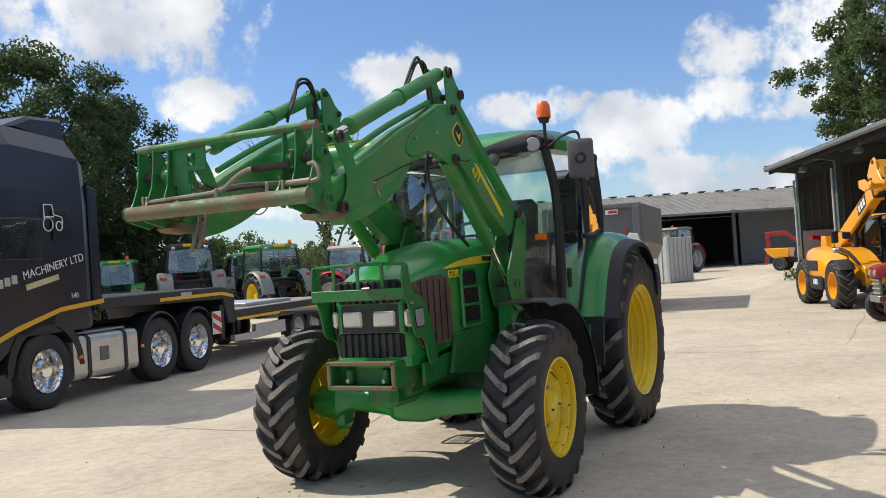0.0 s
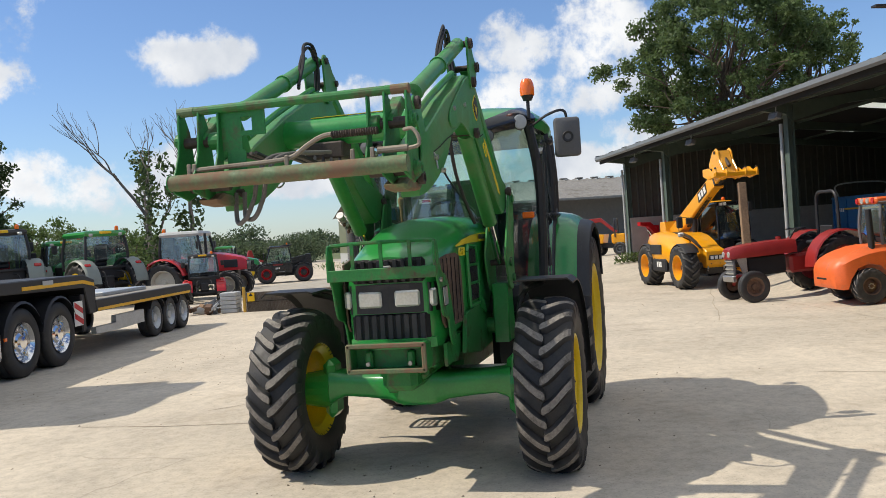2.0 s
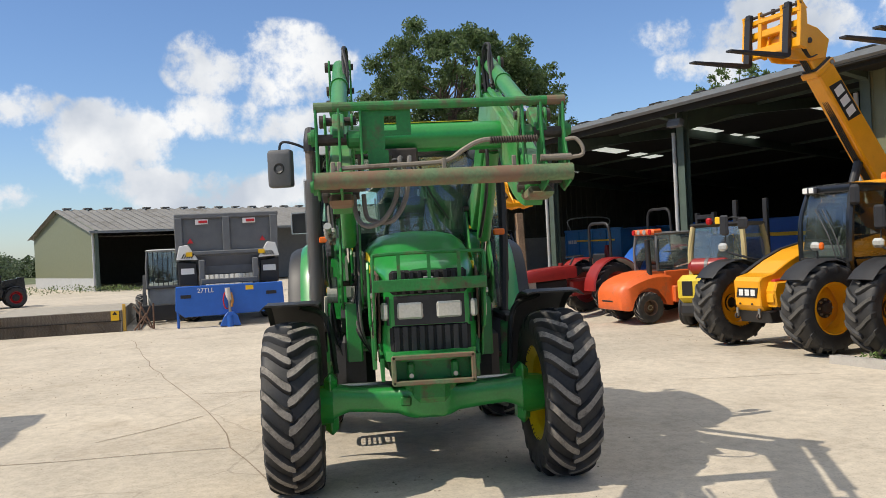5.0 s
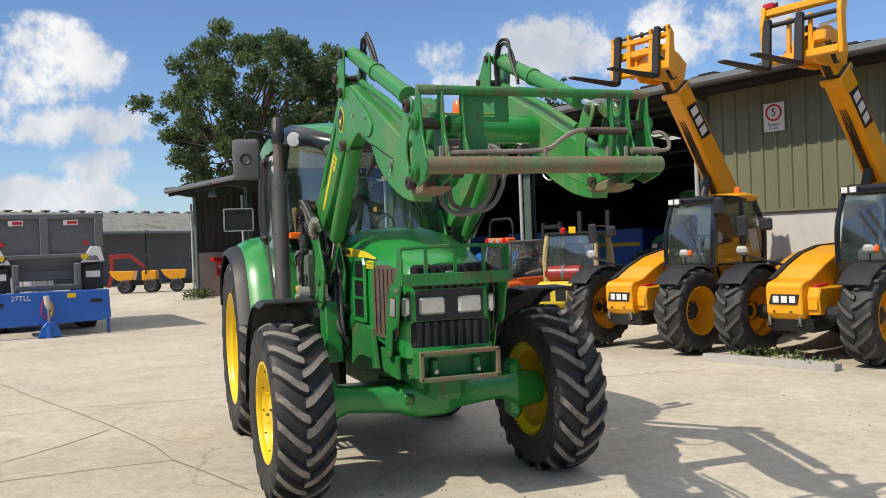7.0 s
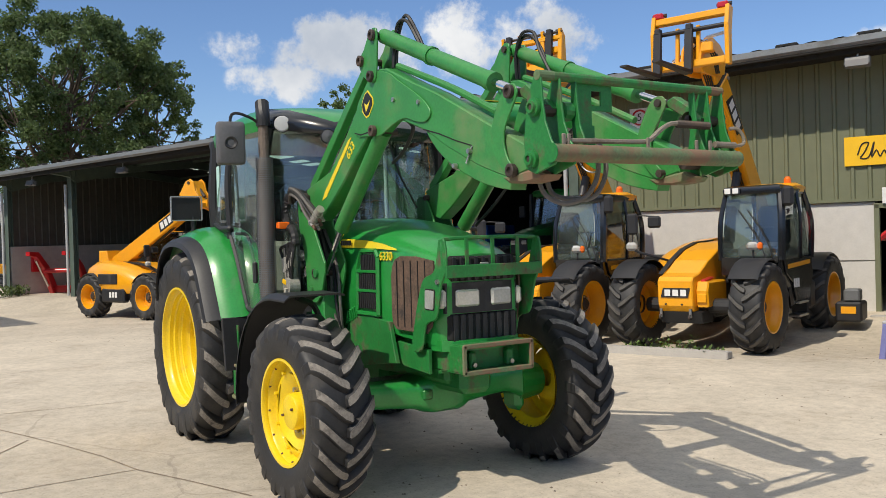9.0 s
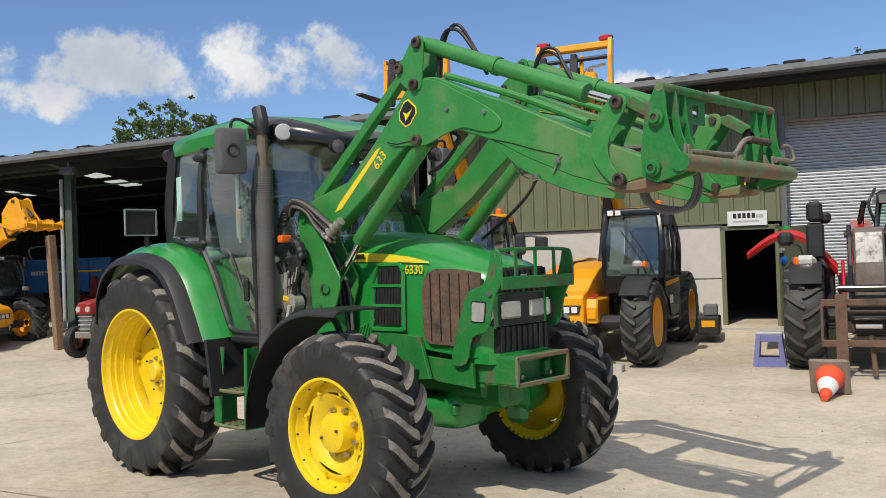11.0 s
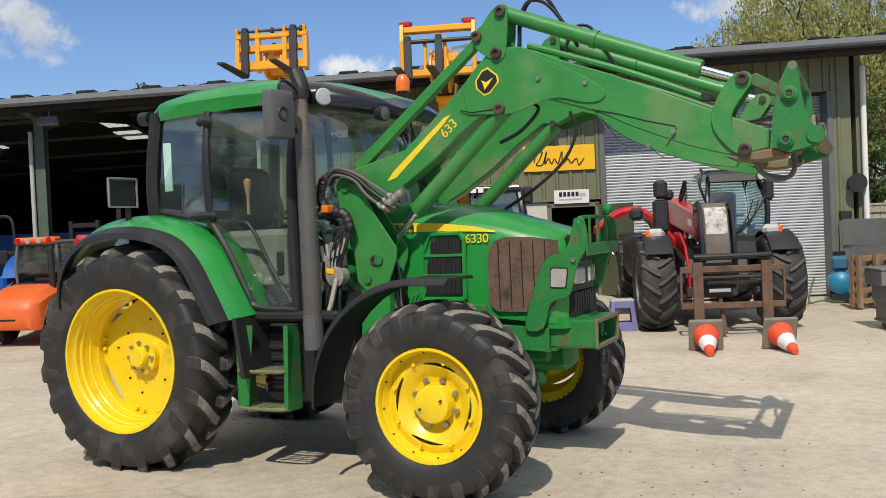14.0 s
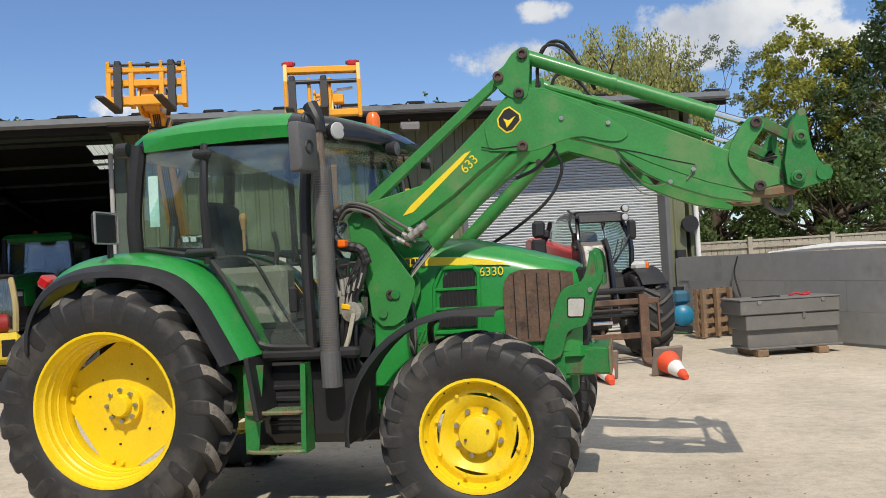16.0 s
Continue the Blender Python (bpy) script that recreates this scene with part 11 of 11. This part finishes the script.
stillage(pose(-29.6, -6.0, 0, 0, 0, 62))


def red_implement(m, label):
    T = thing("field_implement", label, "implement", m, "red implements in the shed")
    part("beam", box(B(), (0, 0, 0.55), (1.6, 0.12, 0.12), 0.01), RED, T)
    for k in range(6):
        part("tine", hose(B(), [(-0.7 + 0.28 * k, 0, 0.55), (-0.7 + 0.28 * k, -0.25, 0.6), (-0.7 + 0.28 * k, -0.38, 0.3), (-0.7 + 0.28 * k, -0.25, 0.02)], 0.03, 6), RED, T)
    part("headstock", prism(B(), [(-0.3, 0.55), (0.3, 0.55), (0.08, 1.15), (-0.08, 1.15)], 0.0, 0.1, bevel=0.01), RED, T)
    return T


def loader_frame(m):
    T = thing("front_loader", "red loader frame leaning by the shed wall", "implement", m)
    for y in (-0.55, 0.55):
        part("arm", prism(B(), [(-0.6, 0.0), (-0.2, 0.0), (0.25, 0.75), (0.75, 1.15), (1.15, 1.2), (1.15, 1.32), (0.6, 1.3), (0.0, 0.85)], y - 0.07, y + 0.07, bevel=0.015), RED_BRIGHT, T)
        part("ram", tube(B(), (0.0, y, 0.25), (0.7, y, 1.05), 0.035), CHROME, T)
    part("cross_tube", tube(B(), (0.2, -0.55, 0.72), (0.2, 0.55, 0.72), 0.07), RED_BRIGHT, T)
    part("foot", box(B(), (-0.45, 0, 0.12), (0.35, 1.3, 0.22), 0.02), RED_BRIGHT, T)
    return T


loader_frame(SHED @ pose(-23.7, 1.1, FLOOR_Z, 0, 0, -60))
rng_scrap = random.Random(8)
for k in range(9):
    sx, sy = -22.0 + rng_scrap.uniform(-0.5, 1.3), 0.5 + rng_scrap.uniform(-0.3, 0.7)
    bm = box(B(), (0, 0, 0.16), (rng_scrap.uniform(0.2, 0.5), rng_scrap.uniform(0.15, 0.4), rng_scrap.uniform(0.2, 0.32)), 0.03)
    tube(bm, (-0.1, 0, 0.2), (0.15, 0.1, 0.5), 0.03)
    solo("scrap_part", bm, (PIN_STEEL, RUST_BROWN, GREY_STEEL, BLACK)[k % 4], "dusty machine part lying by the shed post", "scrap", SHED @ pose(sx, sy, FLOOR_Z - 0.02, 0, 0, rng_scrap.uniform(0, 180)), "scrap by the shed")
red_implement(SHED @ pose(-17.6, 4.0, FLOOR_Z, 0, 0, -20), "red tined implement in the dark shed")
for ix, iy, ia in ((-41.0, -25.5, 20), (-38.0, -25.0, 70), (-44.5, -25.0, -30), (-35.5, -23.0, 10)):
    red_implement(pose(ix, iy, 0, 0, 0, ia) @ Matrix.Scale(1.25, 4), "rusty red farm implement parked far back")
tr2 = thing("grain_trailer", "blue grain trailer standing in the dark shed", "trailer", SHED @ pose(-14.2, 7.4, FLOOR_Z, 0, 0, 8))
part("body", box(B(), (0, 0, 1.15), (4.6, 2.2, 1.1), 0.03), BLUE, tr2)
part("stripe", box(B(), (0, -1.11, 1.25), (4.4, 0.012, 0.10)), SIGN_YELLOW, tr2)
part("name_bar", box(B(), (-1.2, -1.112, 1.05), (1.0, 0.012, 0.18)), WHITE, tr2)
part("chassis", box(B(), (0, 0, 0.55), (4.4, 1.0, 0.2), 0.02), BLACK, tr2)
for x in (-0.6, 0.6):
    for sd in (-1, 1):
        farm_wheel(tr2, x, sd * 0.9, 0.45, 0.46, 0.36, 0.25, GREY_STEEL, 12, sd, 0.03, 0, False, "wheel")
ext = thing("fire_box", "red fire extinguisher box on the shed wall", "box", SHED @ Matrix.Translation((S0 + 0.24, 0.8, 1.2)))
part("case", box(B(), (0, 0, 0), (0.1, 0.36, 0.5), 0.02), RED_BRIGHT, ext)
sw = thing("sweeper_box", "black and yellow attachment lying by the shed wall", "attachment", SHED @ pose(-0.95, -1.2, 0.22, 0, 0, 0) @ Matrix.Scale(0.72, 4))
part("frame", box(B(), (0, 0, 0.22), (0.5, 0.7, 0.4), 0.04), BLACK, sw)
part("bracket", box(B(), (0.05, -0.1, 0.55), (0.3, 0.4, 0.25), 0.03), GREY_STEEL, sw)
part("mark", box(B(), (0.0, -0.36, 0.26), (0.28, 0.012, 0.14)), MACHINE_YELLOW, sw)


def loose_stones():
    """Small chips of stone lying about the yard in drifts."""
    rng = np.random.RandomState(5)
    centres = rng.uniform((-9, -8), (7, 7.5), (26, 2))
    verts, faces = [], []
    for cx, cy in centres:
        for _ in range(rng.randint(12, 60)):
            x, y = cx + rng.normal() * 0.8, cy + rng.normal() * 0.5
            r = rng.uniform(0.004, 0.013)
            z = ground_z(x, y)
            k = len(verts)
            a0 = rng.uniform(0, 6)
            for q in range(4):
                a = a0 + q * 1.5708 + rng.uniform(-0.3, 0.3)
                verts.append((x + r * 1.3 * math.cos(a), y + r * math.sin(a), z - 0.001))
            verts.append((x + rng.uniform(-0.3, 0.3) * r, y, z + r * rng.uniform(0.5, 0.9)))
            faces += [(k + q, k + (q + 1) % 4, k + 4) for q in range(4)]
    me = bpy.data.meshes.new("loose_stones")
    me.from_pydata(verts, [], faces)
    me.materials.append(mat("mixed_grit", (0.22, 0.18, 0.14), 0.95, var=0.8, scale=3.0))
    tagged(new("loose_stones", me), "small brown stone chips scattered on the concrete", "gravel", kind="stuff")


loose_stones()

# ---- trees ----
def leaf_mesh(name, clumps, size, material, seed, per, droop=0.0, flat=0.75, long=1.5):
    """Many small leaves, gathered in clumps of (centre, radius, height)."""
    rng = np.random.RandomState(seed)
    out_v = []
    for (cx, cy, cz), r, h in clumps:
        k = max(6, int(per * r * r))
        v = rng.normal(size=(k, 3))
        v /= np.linalg.norm(v, axis=1)[:, None]
        rad = r * rng.uniform(0.10, 1.25, k) ** 0.8
        p = np.array([cx, cy, cz]) + v * rad[:, None] * np.array([1, 1, h / r])
        if droop:
            p[:, 2] -= rng.uniform(0, 1, k) ** 1.2 * droop
        a = rng.normal(size=(k, 3))
        a /= np.linalg.norm(a, axis=1)[:, None]
        if droop:
            a = a * 0.35 + np.array([0, 0, -1.0])
            a /= np.linalg.norm(a, axis=1)[:, None]
        b = np.cross(a, rng.normal(size=(k, 3)))
        b /= np.linalg.norm(b, axis=1)[:, None]
        s = size * rng.uniform(0.55, 1.35, k)[:, None]
        out_v.append(np.stack([p - a * s * long / 2, p + b * s * 0.42, p + a * s * long / 2, p - b * s * 0.42], 1))
    q = np.concatenate(out_v).reshape(-1, 3)
    n = len(q) // 4
    me = bpy.data.meshes.new(name)
    me.vertices.add(len(q))
    me.vertices.foreach_set("co", q.ravel())
    me.loops.add(n * 4)
    me.loops.foreach_set("vertex_index", np.arange(n * 4))
    me.polygons.add(n)
    me.polygons.foreach_set("loop_start", np.arange(n) * 4)
    me.polygons.foreach_set("loop_total", np.full(n, 4))
    me.update(calc_edges=True)
    me.materials.append(material)
    return me


def limb(bm, a, b, r0, r1, rnd, bend=0.12):
    a, b = Vector(a), Vector(b)
    L = (b - a).length
    mid = [a.lerp(b, t) + Vector((rnd.uniform(-1, 1), rnd.uniform(-1, 1), rnd.uniform(-0.5, 0.5))) * L * bend for t in (0.35, 0.7)]
    path = smooth_path([a, *mid, b], 3)
    rings = []
    for i, p in enumerate(path):
        d = (path[min(i + 1, len(path) - 1)] - path[max(i - 1, 0)]).normalized()
        u = d.cross(Vector((0.3, 0.9, 0.2))).normalized()
        w = d.cross(u)
        r = r0 + (r1 - r0) * i / (len(path) - 1)
        rings.append([p + r * (math.cos(1.0472 * k) * u + math.sin(1.0472 * k) * w) for k in range(6)])
    loft(bm, rings)
    return path


def tree(name, label, x, y, height, spread, base, material, seed, size=0.2, per=150, clumps=70, bark=None, trunk=0.35, bare=False, droop=0.0, squash=0.8, gap=0.0, category="tree"):
    """A tapered trunk with limbs, and a crown of leaf clumps round the limb ends."""
    rnd = random.Random(seed)
    T = thing(name, label, category, Matrix.Translation((x, y, 0)))
    bm = B()
    top = (rnd.uniform(-0.3, 0.3), rnd.uniform(-0.3, 0.3), base + (height - base) * 0.55)
    limb(bm, (0, 0, -0.1), top, trunk, trunk * 0.35, rnd, 0.03)
    cl = []
    mid = (base + height) / 2
    hz = (height - base) / 2
    clumps = int(clumps * 3.3)
    for i in range(clumps):
        a = i * 2.399963 + rnd.uniform(-0.4, 0.4)
        u = 1 - 2 * (i + 0.5) / clumps
        rr = math.sqrt(max(0.0, 1 - u * u)) ** 0.8
        k = rnd.uniform(0.55, 1.0) ** 0.7
        c = Vector((spread * rr * k * math.cos(a), spread * rr * k * math.sin(a), mid + hz * u * k))
        wob = 1 + 0.36 * noise.noise(c * (1.9 / spread) + Vector((seed, 0, 0)))
        c.z += hz * 0.22 * noise.noise(Vector((c.x, c.y, seed)) * (2.2 / spread))
        c.x, c.y = c.x * wob, c.y * wob
        r = spread * rnd.uniform(0.05, 0.14)
        if rnd.random() < gap:
            continue
        cl.append((tuple(c), r, r * squash))
        if i % 4 == 0:
            t = rnd.uniform(0.35, 0.95)
            limb(bm, Vector((0, 0, 0)).lerp(Vector(top), t), c, trunk * 0.17, trunk * 0.04, rnd)
    part("trunk", bm, bark or BARK, T, smooth=True)
    if not bare:
        child("crown", leaf_mesh("crown", cl, size, material, seed, per, droop), T)
    return T


def dead_tree(x, y, height, seed, ivy):
    rnd = random.Random(seed)
    T = thing("dead_tree", "bare dead tree with ivy on its trunk", "tree", Matrix.Translation((x, y, 0)), "ivy-clad dead trees")
    bm = B()

    def grow(a, d, L, r, depth):
        b = a + d * L
        path = limb(bm, a, b, r, r * 0.55, rnd, 0.07)
        if depth == 0:
            return
        for k in range(rnd.choice((2, 3, 3))):
            nd = (d + Vector((rnd.uniform(-1, 1), rnd.uniform(-1, 1), rnd.uniform(0.1, 0.9))) * 0.52).normalized()
            grow(path[-1 - rnd.choice((0, 1, 3))], nd, L * rnd.uniform(0.55, 0.8), r * 0.5, depth - 1)
    grow(Vector((0, 0, -0.1)), Vector((rnd.uniform(-0.1, 0.1), rnd.uniform(-0.1, 0.1), 1)).normalized(), height * 0.40, 0.15, 4)
    part("trunk", bm, DEADWOOD, T)
    cl = [((rnd.uniform(-0.25, 0.25), rnd.uniform(-0.25, 0.25), z * ivy / 10 + 0.3), rnd.uniform(0.35, 0.6) * (1.1 - z / 14), 0.6) for z in range(11)] + [((rnd.uniform(-0.6, 0.6), rnd.uniform(-0.6, 0.6), ivy * rnd.uniform(0.7, 1.35)), rnd.uniform(0.25, 0.45), 0.5) for z in range(7)]
    child("ivy", leaf_mesh("ivy", cl, 0.16, LEAF_DARK, seed, 330), T, None, "dark ivy round the trunk")
    return T


# behind the open shed
tree("oak_tree", "tall spreading green oak behind the shed", -36.3, 4.5, 12.9, 4.75, 4.0, LEAF_BIG, 3, 0.12, 1400, 120, trunk=0.42, gap=0.36)
tree("oak_tree", "green tree standing behind the first oak", -38.5, 8.5, 11.9, 2.8, 5.0, LEAF_OAK, 5, 0.11, 1200, 60, trunk=0.30, gap=0.2)
# left of the lorry
tree("hedge_tree", "dark broad tree behind the lorry", -16.8, -28.8, 11.3, 5.8, 1.2, LEAF_DARK, 8, 0.11, 950, 110)
tree("hedge_tree", "tall dark green hedgerow tree", -20.4, -25.8, 7.4, 2.8, 0.8, LEAF_DARK, 9, 0.10, 1000, 70, gap=0.2)
tree("hedge_tree", "lighter green tree behind the lorry", -11.5, -31.0, 11.5, 5.5, 1.0, LEAF_OAK, 10, 0.12, 900, 100)
tree("hedge_tree", "dark tree at the edge of the yard", -5.5, -30.0, 12.0, 6.0, 1.0, LEAF_DARK, 21, 0.26, 180, 90)
tree("hedge_shrub", "bushy hedge behind the parked tractors", -26.0, -26.5, 3.3, 3.2, 0.3, LEAF_OAK, 12, 0.10, 900, 60)
tree("hedge_shrub", "bushy hedge behind the parked tractors", -31.0, -25.5, 2.9, 2.4, 0.3, LEAF_OAK, 13, 0.10, 900, 50)
tree("hedge_shrub", "bushy hedge behind the parked tractors", -22.5, -28.0, 4.1, 3.6, 0.3, LEAF_OAK, 14, 0.10, 900, 60)
dead_tree(-22.3, -17.9, 7.9, 31, 4.2)
dead_tree(-24.4, -17.4, 7.4, 35, 3.6)
dead_tree(-26.2, -20.6, 5.6, 38, 4.6)
# behind the right end of the shed
tree("willow_tree", "pale weeping willow beyond the boundary wall", 3.2, 22.8, 8.9, 2.7, 3.4, LEAF_WILLOW, 41, 0.075, 3400, 90, droop=3.0)
tree("birch_tree", "thin silvery birch beyond the wall", 6.2, 23.0, 8.4, 1.7, 3.0, LEAF_GREY, 43, 0.06, 2400, 50, trunk=0.12, gap=0.3)
tree("lime_tree", "yellow-green tree beyond the wall", 8.9, 22.4, 8.2, 2.0, 2.2, LEAF_LIME, 44, 0.075, 2200, 95, trunk=0.13)
tree("hedge_tree", "dark tree beyond the boundary wall", 11.6, 21.3, 8.6, 2.9, 0.8, LEAF_DARK, 46, 0.09, 1500, 80)
tree("hedge_shrub", "dark ivy-covered shrubs beyond the wall", 9.0, 20.5, 4.4, 3.2, 0.2, LEAF_OAK, 47, 0.09, 1100, 60)
tree("hedge_shrub", "dark shrubs behind the shed corner", 5.8, 21.0, 4.6, 2.8, 0.2, LEAF_OAK, 48, 0.09, 1100, 60)
for tx, ty, hh, sd in ((-4.4, 27.5, 8.3, 51), (-1.6, 27.8, 8.0, 53), (-10.0, 30.0, 8.0, 55), (-13.5, 30.5, 8.3, 57)):
    tree("ash_sapling", "thin young tree showing over the shed roof", tx, ty, hh, 1.3, 5.2, LEAF_OAK, sd, 0.10, 900, 18, trunk=0.09, gap=0.25)
tree("shelter_tree", "green tree showing over the shed roof", -22.5, 26.0, 8.6, 4.2, 3.0, LEAF_OAK, 61, 0.15, 500, 50)
tree("shelter_tree", "green tree showing over the shed roof", -37.1, 20.6, 10.6, 3.3, 3.6, LEAF_OAK, 63, 0.12, 900, 60)


def woods(name, label, line, height, seed, material, size=0.55, per=26):
    rnd = random.Random(seed)
    cl = []
    for (x0, y0), (x1, y1) in zip(line, line[1:]):
        L = math.hypot(x1 - x0, y1 - y0)
        for k in range(int(L / 2.6)):
            t = (k + rnd.random()) / max(1, int(L / 2.6))
            h = height * rnd.uniform(0.6, 1.15) * (1 + 0.25 * noise.noise(Vector((k * 0.31, seed, 0))))
            for q in range(3):
                cl.append(((x0 + (x1 - x0) * t + rnd.uniform(-2, 2), y0 + (y1 - y0) * t + rnd.uniform(-2, 2), h * (0.2 + 0.3 * q)), rnd.uniform(2.0, 3.2), h * 0.28))
    return tagged(new(name, leaf_mesh(name, cl, size, material, seed, per)), label, "woodland", kind="stuff")


woods("far_woods", "distant line of dark trees beyond the yard", [(-60, -95), (-105, -60), (-118, -30), (-112, 8)], 3.8, 71, LEAF_FAR, 0.30, 80)
woods("far_woods", "distant trees behind the camera side", [(-20, -80), (30, -70), (70, -30), (75, 30), (40, 70)], 8.0, 73, LEAF_FAR, 0.8, 12)
woods("field_hedge", "hedge at the far side of the yard", [(-30, -40), (-52, -34), (-66, -30)], 2.3, 75, LEAF_FAR, 0.16, 190)
